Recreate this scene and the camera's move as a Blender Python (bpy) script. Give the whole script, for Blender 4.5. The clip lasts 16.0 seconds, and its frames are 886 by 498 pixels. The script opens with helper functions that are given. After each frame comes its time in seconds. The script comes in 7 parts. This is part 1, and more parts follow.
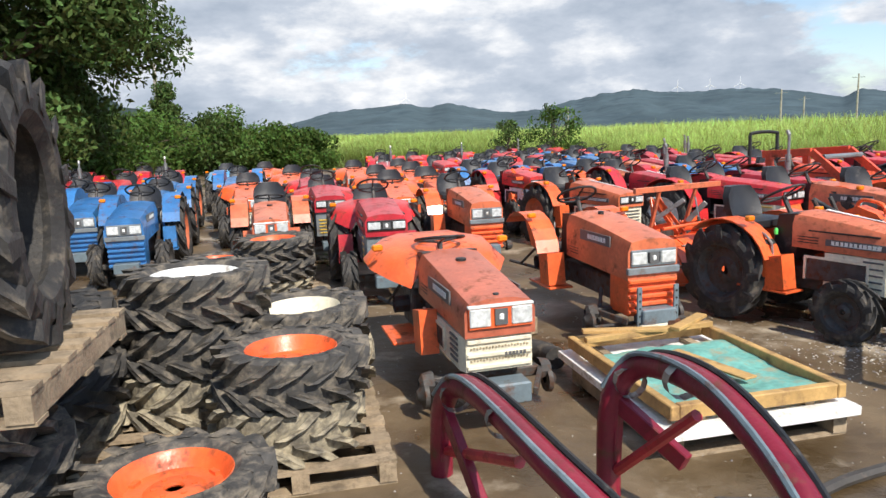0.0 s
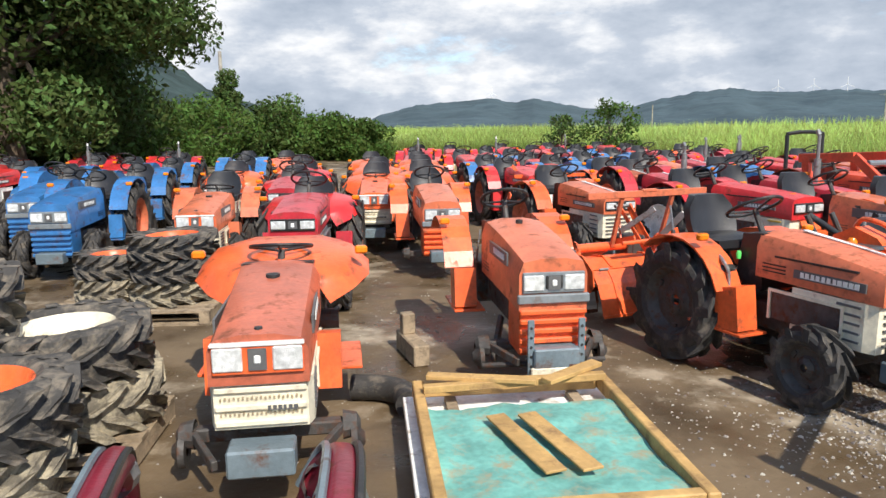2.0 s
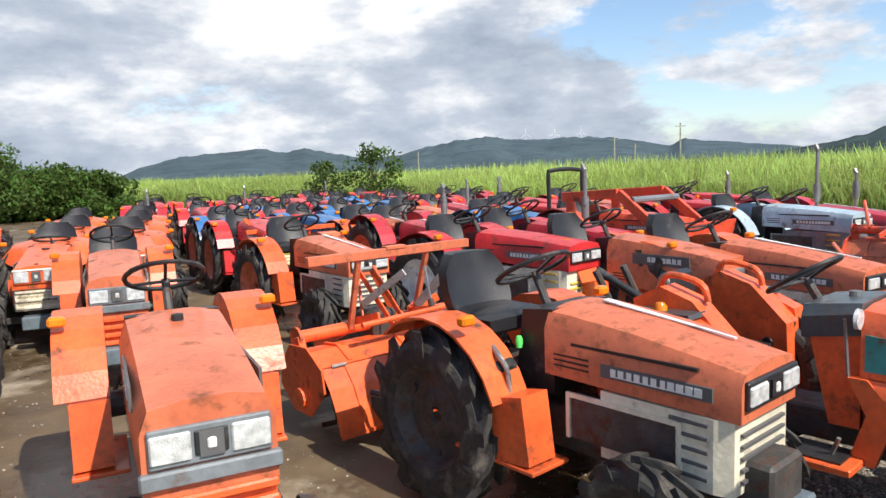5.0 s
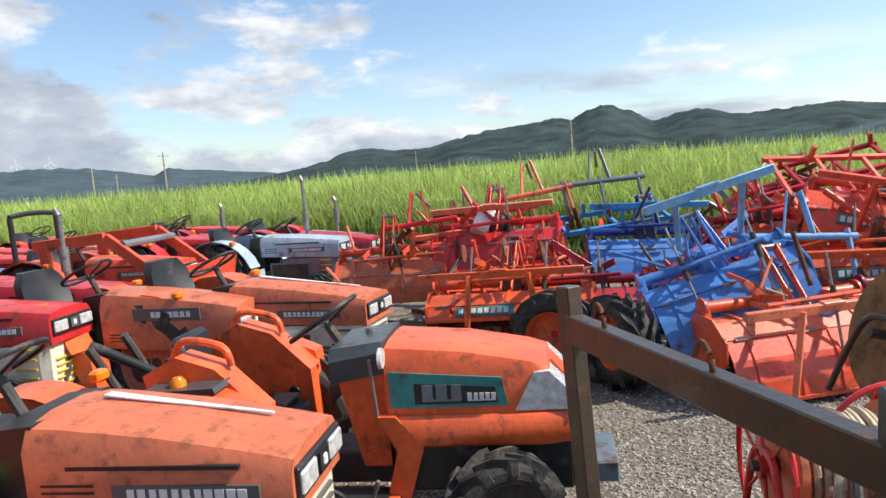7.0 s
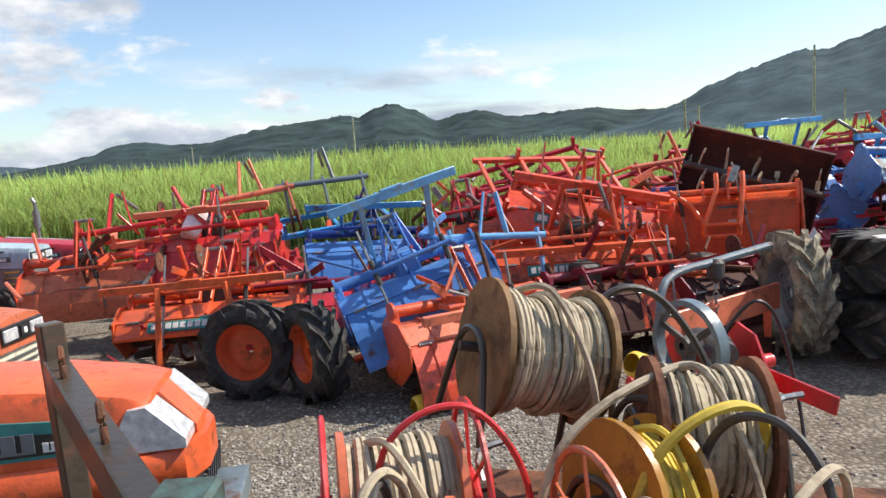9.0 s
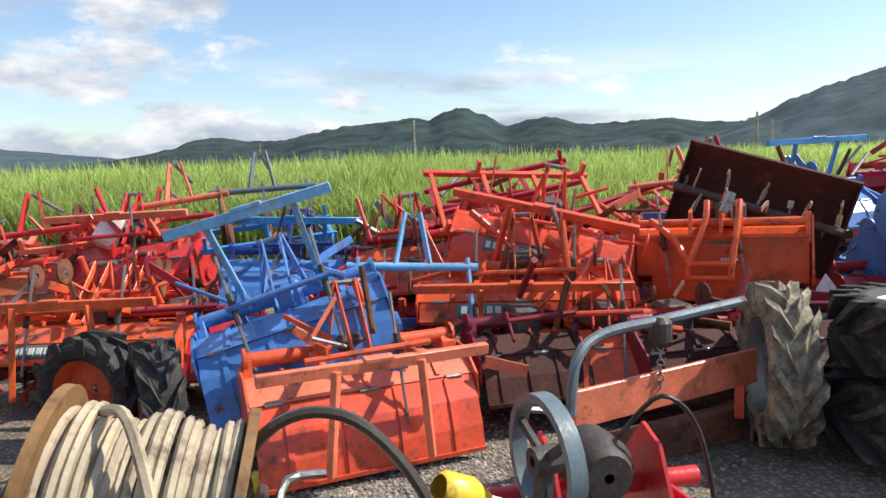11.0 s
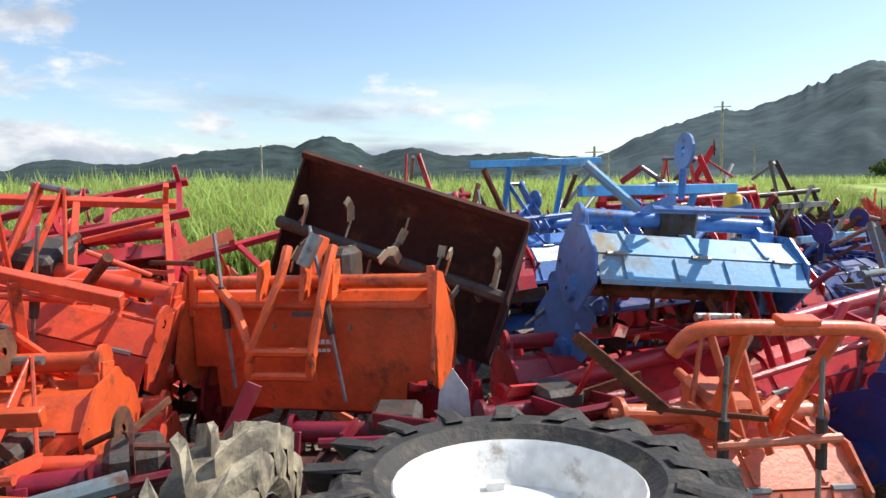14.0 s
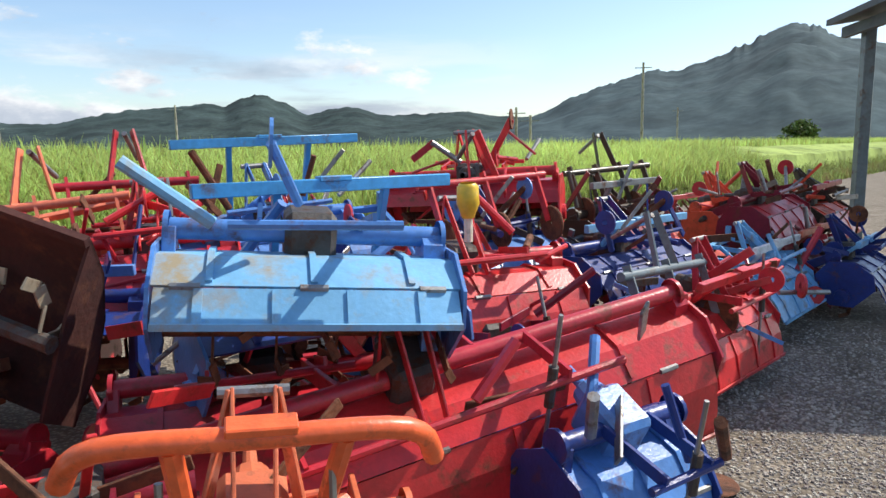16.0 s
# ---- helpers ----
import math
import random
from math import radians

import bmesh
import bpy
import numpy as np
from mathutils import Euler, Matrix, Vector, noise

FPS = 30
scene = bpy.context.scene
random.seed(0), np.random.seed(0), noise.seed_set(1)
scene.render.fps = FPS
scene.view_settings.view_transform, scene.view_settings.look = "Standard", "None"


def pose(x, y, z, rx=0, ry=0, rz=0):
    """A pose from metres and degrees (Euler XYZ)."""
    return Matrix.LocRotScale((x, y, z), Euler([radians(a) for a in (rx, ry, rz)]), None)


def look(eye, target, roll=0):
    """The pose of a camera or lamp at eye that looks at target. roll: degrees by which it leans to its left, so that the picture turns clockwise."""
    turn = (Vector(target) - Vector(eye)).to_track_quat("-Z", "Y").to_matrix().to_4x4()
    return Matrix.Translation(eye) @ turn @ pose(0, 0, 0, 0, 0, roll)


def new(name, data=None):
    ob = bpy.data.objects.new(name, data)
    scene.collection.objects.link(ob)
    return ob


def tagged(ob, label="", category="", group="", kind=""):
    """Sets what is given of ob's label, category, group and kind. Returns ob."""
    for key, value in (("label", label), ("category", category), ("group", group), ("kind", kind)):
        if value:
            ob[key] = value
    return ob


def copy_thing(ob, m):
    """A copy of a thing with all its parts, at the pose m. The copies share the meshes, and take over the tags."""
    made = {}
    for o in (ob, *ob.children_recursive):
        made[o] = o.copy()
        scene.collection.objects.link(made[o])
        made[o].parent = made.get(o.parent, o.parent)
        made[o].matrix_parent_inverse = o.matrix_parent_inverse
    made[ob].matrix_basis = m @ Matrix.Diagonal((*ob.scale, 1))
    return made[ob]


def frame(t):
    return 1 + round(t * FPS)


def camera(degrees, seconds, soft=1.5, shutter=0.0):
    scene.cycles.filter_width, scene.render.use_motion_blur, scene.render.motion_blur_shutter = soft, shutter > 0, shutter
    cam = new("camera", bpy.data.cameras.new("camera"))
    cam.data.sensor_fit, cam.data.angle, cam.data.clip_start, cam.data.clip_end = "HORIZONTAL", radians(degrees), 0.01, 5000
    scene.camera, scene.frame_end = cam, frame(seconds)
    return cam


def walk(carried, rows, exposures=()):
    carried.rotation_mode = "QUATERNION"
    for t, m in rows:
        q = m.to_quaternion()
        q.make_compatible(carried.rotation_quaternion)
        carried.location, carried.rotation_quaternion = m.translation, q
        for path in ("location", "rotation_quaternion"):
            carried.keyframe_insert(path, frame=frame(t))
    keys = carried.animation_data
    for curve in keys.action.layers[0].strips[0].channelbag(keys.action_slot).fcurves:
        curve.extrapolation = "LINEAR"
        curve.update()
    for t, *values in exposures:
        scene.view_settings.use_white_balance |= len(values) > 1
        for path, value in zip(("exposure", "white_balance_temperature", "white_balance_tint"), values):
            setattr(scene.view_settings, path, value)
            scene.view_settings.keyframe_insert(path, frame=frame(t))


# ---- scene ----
cam = camera(65.2, 16.0)
# seconds, x, y, z, then the turn about x, y and z in degrees
PATH = [
    (0.0, 0.000, 0.000, 1.816, 80.43, 2.10, -6.10),
    (0.5, 0.512, 0.250, 1.764, 80.94, 0.27, -5.93),
    (1.0, 0.966, 0.494, 1.726, 80.79, 1.90, -5.34),
    (1.5, 1.362, 0.749, 1.725, 80.20, 1.16, -4.65),
    (2.0, 1.606, 1.007, 1.723, 80.15, 0.62, 0.82),
    (2.5, 1.831, 1.340, 1.715, 81.96, -0.13, 0.02),
    (3.0, 2.004, 1.744, 1.695, 81.02, 1.14, 2.97),
    (5.5, 2.404, 3.031, 1.629, 84.30, 3.95, -26.73),
    (6.0, 2.485, 3.131, 1.683, 83.39, 5.52, -37.33),
    (6.5, 2.507, 3.251, 1.641, 83.46, 4.33, -49.59),
    (7.0, 2.597, 3.332, 1.718, 83.64, 4.50, -58.14),
    (7.5, 2.804, 3.280, 1.725, 82.29, 4.81, -70.15),
    (8.0, 2.824, 3.082, 1.681, 80.74, 4.29, -75.10),
    (8.5, 2.967, 2.955, 1.670, 80.29, 6.46, -76.76),
    (9.0, 3.189, 2.794, 1.686, 82.13, 3.95, -75.38),
    (11.5, 4.712, 1.857, 1.686, 82.69, 1.90, -69.57),
    (12.0, 4.938, 1.671, 1.782, 82.98, 1.90, -72.24),
    (12.5, 5.520, 1.457, 1.695, 84.70, 0.32, -72.12),
    (13.0, 6.161, 1.323, 1.652, 84.24, 0.89, -76.78),
    (13.5, 6.718, 0.999, 1.632, 85.30, 1.78, -81.83),
    (14.0, 7.077, 0.724, 1.590, 84.92, 0.79, -80.62),
    (14.5, 7.430, 0.402, 1.660, 83.83, 1.95, -83.89),
    (15.0, 7.689, 0.028, 1.682, 82.33, 0.02, -84.61),
    (15.5, 7.976, -0.299, 1.696, 83.24, -1.17, -86.17),
    (16.0, 8.182, -0.617, 1.724, 81.60, 0.92, -85.72),
]
walk(cam, [(t, pose(*row)) for t, *row in PATH])

# ---- light ----
SUN_FROM = Vector((0.46, -0.89, 0.0)).normalized()
SUN_HEIGHT = radians(46)
world = bpy.data.worlds.new("sky")
scene.world = world
world.use_nodes = True


def sky_nodes():
    nt = world.node_tree
    nt.nodes.clear()
    N, L = nt.nodes.new, nt.links.new
    out, bg = N("ShaderNodeOutputWorld"), N("ShaderNodeBackground")
    bg.inputs["Strength"].default_value = 0.15
    sky = N("ShaderNodeTexSky")
    sky.sky_type, sky.sun_disc = "NISHITA", False
    sky.sun_elevation = SUN_HEIGHT
    sky.sun_rotation = math.atan2(SUN_FROM.x, SUN_FROM.y)
    sky.air_density, sky.dust_density, sky.ozone_density = 1.0, 0.7, 2.6
    co, mp = N("ShaderNodeTexCoord"), N("ShaderNodeMapping")
    mp.inputs["Scale"].default_value = (1.0, 1.0, 2.4)
    L(co.outputs["Generated"], mp.inputs["Vector"])
    big, fine = N("ShaderNodeTexNoise"), N("ShaderNodeTexNoise")
    for n, s, d, r in ((big, 2.6, 9.0, 0.60), (fine, 4.6, 9.0, 0.58)):
        n.inputs["Scale"].default_value, n.inputs["Detail"].default_value, n.inputs["Roughness"].default_value = s, d, r
        L(mp.outputs["Vector"], n.inputs["Vector"])
    # closed cloud to the north, thinning to clear sky in the east
    def towards(v):
        n = N("ShaderNodeVectorMath")
        n.operation = "DOT_PRODUCT"
        n.inputs[1].default_value = v
        L(co.outputs["Generated"], n.inputs[0])
        return n.outputs["Value"]

    def maths(op, a, b, c=0.0):
        n = N("ShaderNodeMath")
        n.operation = op
        for k, v in enumerate((a, b, c)):
            if isinstance(v, float):
                n.inputs[k].default_value = v
            else:
                L(v, n.inputs[k])
        return n.outputs[0]

    def smooth(v, lo, hi):
        n = N("ShaderNodeMapRange")
        n.interpolation_type = "SMOOTHSTEP"
        n.inputs["From Min"].default_value, n.inputs["From Max"].default_value = lo, hi
        L(v, n.inputs["Value"])
        return n.outputs["Result"]

    north = towards((-0.05, 0.998, 0.0))
    bank = smooth(maths("MULTIPLY_ADD", north, 0.30, big.outputs["Fac"]), 0.625, 0.70)
    # long thin streaks low in the north-east
    flat_map, streak = N("ShaderNodeMapping"), N("ShaderNodeTexNoise")
    flat_map.inputs["Scale"].default_value = (1.0, 1.0, 9.0)
    L(co.outputs["Generated"], flat_map.inputs["Vector"])
    L(flat_map.outputs["Vector"], streak.inputs["Vector"])
    streak.inputs["Scale"].default_value, streak.inputs["Detail"].default_value, streak.inputs["Roughness"].default_value = 2.3, 8.0, 0.55
    low = towards((0.0, 0.0, 1.0))
    band = maths("MULTIPLY", smooth(low, 0.19, 0.06), smooth(towards((0.80, 0.60, 0.0)), 0.70, 0.93))
    wisp = maths("MULTIPLY", smooth(streak.outputs["Fac"], 0.44, 0.62), band)
    cover = maths("MAXIMUM", bank, wisp)
    # bright billows with blue-grey undersides, heavier towards the north-north-east
    heavy = smooth(towards((0.42, 0.90, 0.10)), 0.72, 0.99)
    billow = maths("MULTIPLY_ADD", heavy, -0.085, fine.outputs["Fac"])
    shade = N("ShaderNodeValToRGB")
    e = shade.color_ramp.elements
    e[0].position, e[0].color = 0.27, (2.0, 2.4, 3.0, 1)
    e[1].position, e[1].color = 0.55, (5.6, 5.65, 5.75, 1)
    mid = e.new(0.43)
    mid.color = (3.2, 3.55, 4.1, 1)
    L(billow, shade.inputs["Fac"])
    mix = N("ShaderNodeMixRGB")
    L(cover, mix.inputs["Fac"])
    L(sky.outputs["Color"], mix.inputs["Color1"])
    L(shade.outputs["Color"], mix.inputs["Color2"])
    L(mix.outputs["Color"], bg.inputs["Color"])
    L(bg.outputs["Background"], out.inputs["Surface"])


sky_nodes()
lamp = bpy.data.lights.new("sun", "SUN")
lamp.energy, lamp.angle, lamp.color = 5.0, radians(0.6), (1.0, 0.93, 0.83)
sun = new("sun", lamp)
sun.matrix_world = look((0, 0, 40), Vector((0, 0, 40)) - (SUN_FROM * math.cos(SUN_HEIGHT) + Vector((0, 0, math.sin(SUN_HEIGHT)))))
scene.view_settings.exposure = 0.31

# ---- materials ----


def material(name, colour, rough=0.5, metal=0.0, vary=0.25, scale=3.0, dirt=None, dirt_amount=0.0, bump=0.0, bump_scale=40.0, coat=0.0, island=0.0, fine=30.0):
    """A painted or raw surface: colour that drifts at two scales, dirt or corrosion in patches, and a fine relief."""
    m = bpy.data.materials.new(name)
    m.use_nodes = True
    nt = m.node_tree
    N, L = nt.nodes.new, nt.links.new
    b = nt.nodes["Principled BSDF"]
    b.inputs["Roughness"].default_value, b.inputs["Metallic"].default_value = rough, metal
    b.inputs["Coat Weight"].default_value = coat
    co = N("ShaderNodeTexCoord")
    info = N("ShaderNodeObjectInfo")
    shift = N("ShaderNodeVectorMath")
    shift.operation = "ADD"
    L(co.outputs["Object"], shift.inputs[0])
    L(info.outputs["Location"], shift.inputs[1])
    n1, n2 = N("ShaderNodeTexNoise"), N("ShaderNodeTexNoise")
    for n, s in ((n1, scale), (n2, fine)):
        n.inputs["Scale"].default_value, n.inputs["Detail"].default_value = s, 6.0
        L(shift.outputs[0], n.inputs["Vector"])
    hsv = N("ShaderNodeHueSaturation")
    hsv.inputs["Color"].default_value = (*colour, 1)
    rng = N("ShaderNodeMapRange")
    rng.inputs["From Min"].default_value, rng.inputs["From Max"].default_value = 0.3, 0.7
    rng.inputs["To Min"].default_value, rng.inputs["To Max"].default_value = 1 - vary, 1 + vary
    L(n1.outputs["Fac"], rng.inputs["Value"])
    val = N("ShaderNodeMath")
    val.operation = "MULTIPLY"
    L(rng.outputs["Result"], val.inputs[0])
    rng2 = N("ShaderNodeMapRange")
    rng2.inputs["From Min"].default_value, rng2.inputs["From Max"].default_value = 0.3, 0.7
    rng2.inputs["To Min"].default_value, rng2.inputs["To Max"].default_value = 1 - vary * 0.5, 1 + vary * 0.5
    L(n2.outputs["Fac"], rng2.inputs["Value"])
    L(rng2.outputs["Result"], val.inputs[1])
    last = val
    if island:
        geo = N("ShaderNodeNewGeometry")
        r3 = N("ShaderNodeMapRange")
        r3.inputs["To Min"].default_value, r3.inputs["To Max"].default_value = 1 - island, 1 + island
        L(geo.outputs["Random Per Island"], r3.inputs["Value"])
        last = N("ShaderNodeMath")
        last.operation = "MULTIPLY"
        L(val.outputs[0], last.inputs[0])
        L(r3.outputs["Result"], last.inputs[1])
        hue = N("ShaderNodeMapRange")
        hue.inputs["To Min"].default_value, hue.inputs["To Max"].default_value = 0.5 - island * 0.06, 0.5 + island * 0.06
        L(geo.outputs["Random Per Island"], hue.inputs["Value"])
        L(hue.outputs["Result"], hsv.inputs["Hue"])
    L(last.outputs[0], hsv.inputs["Value"])
    colour_out = hsv.outputs["Color"]
    if dirt:
        n3 = N("ShaderNodeTexNoise")
        n3.inputs["Scale"].default_value, n3.inputs["Detail"].default_value, n3.inputs["Roughness"].default_value = scale * 1.7, 9.0, 0.68
        L(shift.outputs[0], n3.inputs["Vector"])
        ramp = N("ShaderNodeValToRGB")
        ramp.color_ramp.elements[0].position = 0.66 - dirt_amount * 0.32
        ramp.color_ramp.elements[1].position = 0.78 - dirt_amount * 0.22
        L(n3.outputs["Fac"], ramp.inputs["Fac"])
        mix = N("ShaderNodeMixRGB")
        L(ramp.outputs["Color"], mix.inputs["Fac"])
        L(colour_out, mix.inputs["Color1"])
        mix.inputs["Color2"].default_value = (*dirt, 1)
        colour_out = mix.outputs["Color"]
        rr = N("ShaderNodeMapRange")
        rr.inputs["To Min"].default_value, rr.inputs["To Max"].default_value = rough, min(1.0, rough + 0.4)
        L(ramp.outputs["Color"], rr.inputs["Value"])
        L(rr.outputs["Result"], b.inputs["Roughness"])
    L(colour_out, b.inputs["Base Color"])
    if bump:
        nb = N("ShaderNodeTexNoise")
        nb.inputs["Scale"].default_value, nb.inputs["Detail"].default_value = bump_scale, 5.0
        L(shift.outputs[0], nb.inputs["Vector"])
        bp = N("ShaderNodeBump")
        bp.inputs["Strength"].default_value, bp.inputs["Distance"].default_value = bump, 0.02
        L(nb.outputs["Fac"], bp.inputs["Height"])
        L(bp.outputs["Normal"], b.inputs["Normal"])
    return m


RUST = (0.11, 0.045, 0.02)
DUST = (0.28, 0.22, 0.16)
PAINT = {}
for key, rgb in dict(
    orange=(0.76, 0.122, 0.032), faded_orange=(0.58, 0.148, 0.066), dusty_red=(0.44, 0.115, 0.062), deep_orange=(0.66, 0.100, 0.030), red=(0.57, 0.028, 0.030), maroon=(0.20, 0.012, 0.028),
    crimson=(0.45, 0.024, 0.036), vermilion=(0.70, 0.090, 0.040), salmon=(0.72, 0.19, 0.10), blue=(0.075, 0.21, 0.52), pale_blue=(0.16, 0.40, 0.66),
    sky_blue=(0.05, 0.30, 0.62), navy=(0.012, 0.035, 0.19), cream=(0.72, 0.66, 0.50), white=(0.78, 0.78, 0.74), grey=(0.17, 0.19, 0.20),
    steel_grey=(0.13, 0.17, 0.19), dash_grey=(0.060, 0.068, 0.070), yellow=(0.75, 0.50, 0.04), tan=(0.34, 0.28, 0.18), frost=(0.40, 0.50, 0.56), tractor_blue=(0.035, 0.15, 0.36), ochre=(0.36, 0.17, 0.02), teal=(0.03, 0.24, 0.22), brown_steel=(0.052, 0.040, 0.027),
).items():
    PAINT[key] = material("paint_" + key, rgb, 0.36, 0.0, 0.22, 4.2, DUST if key in ("cream", "white", "pale_blue") else RUST, 0.34, 0.10, 60, 0.14)
PAINT["worn_orange"] = material("worn_orange_paint", (0.56, 0.145, 0.066), 0.45, 0, 0.14, 9, (0.26, 0.085, 0.04), 0.42, 0.08, 60)
PAINT["worn_blue"] = material("worn_blue_paint", (0.17, 0.42, 0.66), 0.42, 0, 0.14, 2.2, (0.30, 0.25, 0.16), 0.52, 0.08, 50)
RUBBER = material("rubber", (0.030, 0.028, 0.026), 0.72, 0, 0.3, 6, (0.13, 0.11, 0.085), 0.45, 0.25, 60)
RUBBER_WORN = material("worn_rubber", (0.045, 0.042, 0.038), 0.75, 0, 0.3, 6, (0.20, 0.17, 0.13), 0.62, 0.25, 60)
RUBBER_PALE = material("dusty_rubber", (0.12, 0.105, 0.08), 0.85, 0, 0.3, 6, (0.38, 0.33, 0.23), 0.75, 0.25, 60)
BLACK = material("black_plastic", (0.018, 0.018, 0.018), 0.45, 0, 0.3, 4, (0.10, 0.09, 0.08), 0.3, 0.08, 80)
VINYL = material("seat_vinyl", (0.018, 0.018, 0.020), 0.42, 0, 0.2, 4, (0.07, 0.065, 0.06), 0.22, 0.1, 120)
STEEL = material("bare_steel", (0.30, 0.30, 0.29), 0.46, 0.8, 0.2, 8, (0.14, 0.07, 0.035), 0.35, 0.1, 90)
TINE = material("polished_tine", (0.50, 0.43, 0.30), 0.45, 0.35, 0.2, 8, (0.20, 0.10, 0.05), 0.35, 0.1, 90)
CAST = material("greasy_cast_iron", (0.07, 0.065, 0.06), 0.6, 0.3, 0.3, 9, RUST, 0.5, 0.2, 60)
RUSTY = material("rusted_steel", (0.16, 0.06, 0.028), 0.85, 0.1, 0.35, 5, (0.06, 0.03, 0.02), 0.6, 0.3, 50)
# dark rust; also stands in for shade on low hoods in the heap
RUST_SHADE = material("rust_and_shade_plate", (0.060, 0.017, 0.012), 0.8, 0.1, 0.3, 3, (0.16, 0.06, 0.03), 0.4, 0.2, 40)
WOOD = material("yellowed_wood", (0.44, 0.27, 0.095), 0.65, 0, 0.25, 4, (0.22, 0.13, 0.06), 0.4, 0.15, 60)
PALLET = material("weathered_wood", (0.30, 0.23, 0.15), 0.85, 0, 0.3, 6, (0.12, 0.09, 0.06), 0.45, 0.3, 60)
CLOTH = material("teal_cloth", (0.13, 0.34, 0.29), 0.8, 0, 0.3, 5, (0.30, 0.27, 0.17), 0.48, 0.2, 30)
FLANGE = material("brown_drum_board", (0.20, 0.105, 0.035), 0.7, 0, 0.3, 5, (0.07, 0.04, 0.02), 0.5, 0.2, 50)
POST = material("chipped_post", (0.050, 0.040, 0.028), 0.55, 0.2, 0.3, 3, (0.085, 0.20, 0.185), 0.46, 0.15, 50)
HOSE = material("dusty_hose", (0.42, 0.345, 0.235), 0.7, 0, 0.25, 5, (0.14, 0.10, 0.07), 0.45, 0.15, 60, island=0.15)
DECAL = material("pale_lettering", (0.70, 0.70, 0.66), 0.5, 0, 0.1)
DECAL_DARK = material("dark_plate", (0.10, 0.10, 0.10), 0.5, 0, 0.2)
LIME = material("lime_plastic", (0.10, 0.62, 0.12), 0.4, 0, 0.1)
LAMP_GLASS = material("lamp_glass", (0.66, 0.67, 0.65), 0.12, 0.25, 0.2, 30, None, 0, 0.25, 220)
AMBER = material("amber_lens", (0.75, 0.20, 0.01), 0.2, 0, 0.1)
BARK = material("bark", (0.10, 0.075, 0.05), 0.9, 0, 0.3, 6, None, 0, 0.5, 25)
LEAF = material("dark_foliage", (0.074, 0.112, 0.031), 0.6, 0, 0.35, 0.5, None, 0, 0, 30, 0, 0.55)
LEAF_LIGHT = material("light_foliage", (0.085, 0.14, 0.03), 0.55, 0, 0.3, 0.5, None, 0, 0, 30, 0, 0.5)
BLADE = material("cane_leaves", (0.43, 0.52, 0.155), 0.6, 0, 0.28, 0.10, (0.30, 0.27, 0.11), 0.30, 0, 30, 0, 0.55)
WEED = material("weeds", (0.21, 0.25, 0.08), 0.6, 0, 0.3, 0.3, (0.26, 0.19, 0.09), 0.35, 0, 30, 0, 0.5)
STONE = material("gravel_stones", (0.30, 0.27, 0.235), 0.85, 0, 0.2, 2, None, 0, 0.3, 60, 0, 0.55)
CONCRETE = material("worn_concrete", (0.36, 0.33, 0.28), 0.8, 0, 0.2, 1.5, (0.16, 0.12, 0.08), 0.6, 0.2, 30)
ROOFING = material("shed_sheet", (0.10, 0.11, 0.13), 0.6, 0.2, 0.2)


def leafy(m, share):
    """Lets part of the light through thin leaves."""
    nt = m.node_tree
    b = nt.nodes["Principled BSDF"]
    tr, mx = nt.nodes.new("ShaderNodeBsdfTranslucent"), nt.nodes.new("ShaderNodeMixShader")
    nt.links.new(b.inputs["Base Color"].links[0].from_socket, tr.inputs["Color"])
    mx.inputs[0].default_value = share
    nt.links.new(b.outputs[0], mx.inputs[1])
    nt.links.new(tr.outputs[0], mx.inputs[2])
    nt.links.new(mx.outputs[0], nt.nodes["Material Output"].inputs["Surface"])


for leaf_mat, share in ((BLADE, 0.5), (WEED, 0.45), (LEAF, 0.3), (LEAF_LIGHT, 0.4)):
    leafy(leaf_mat, share)


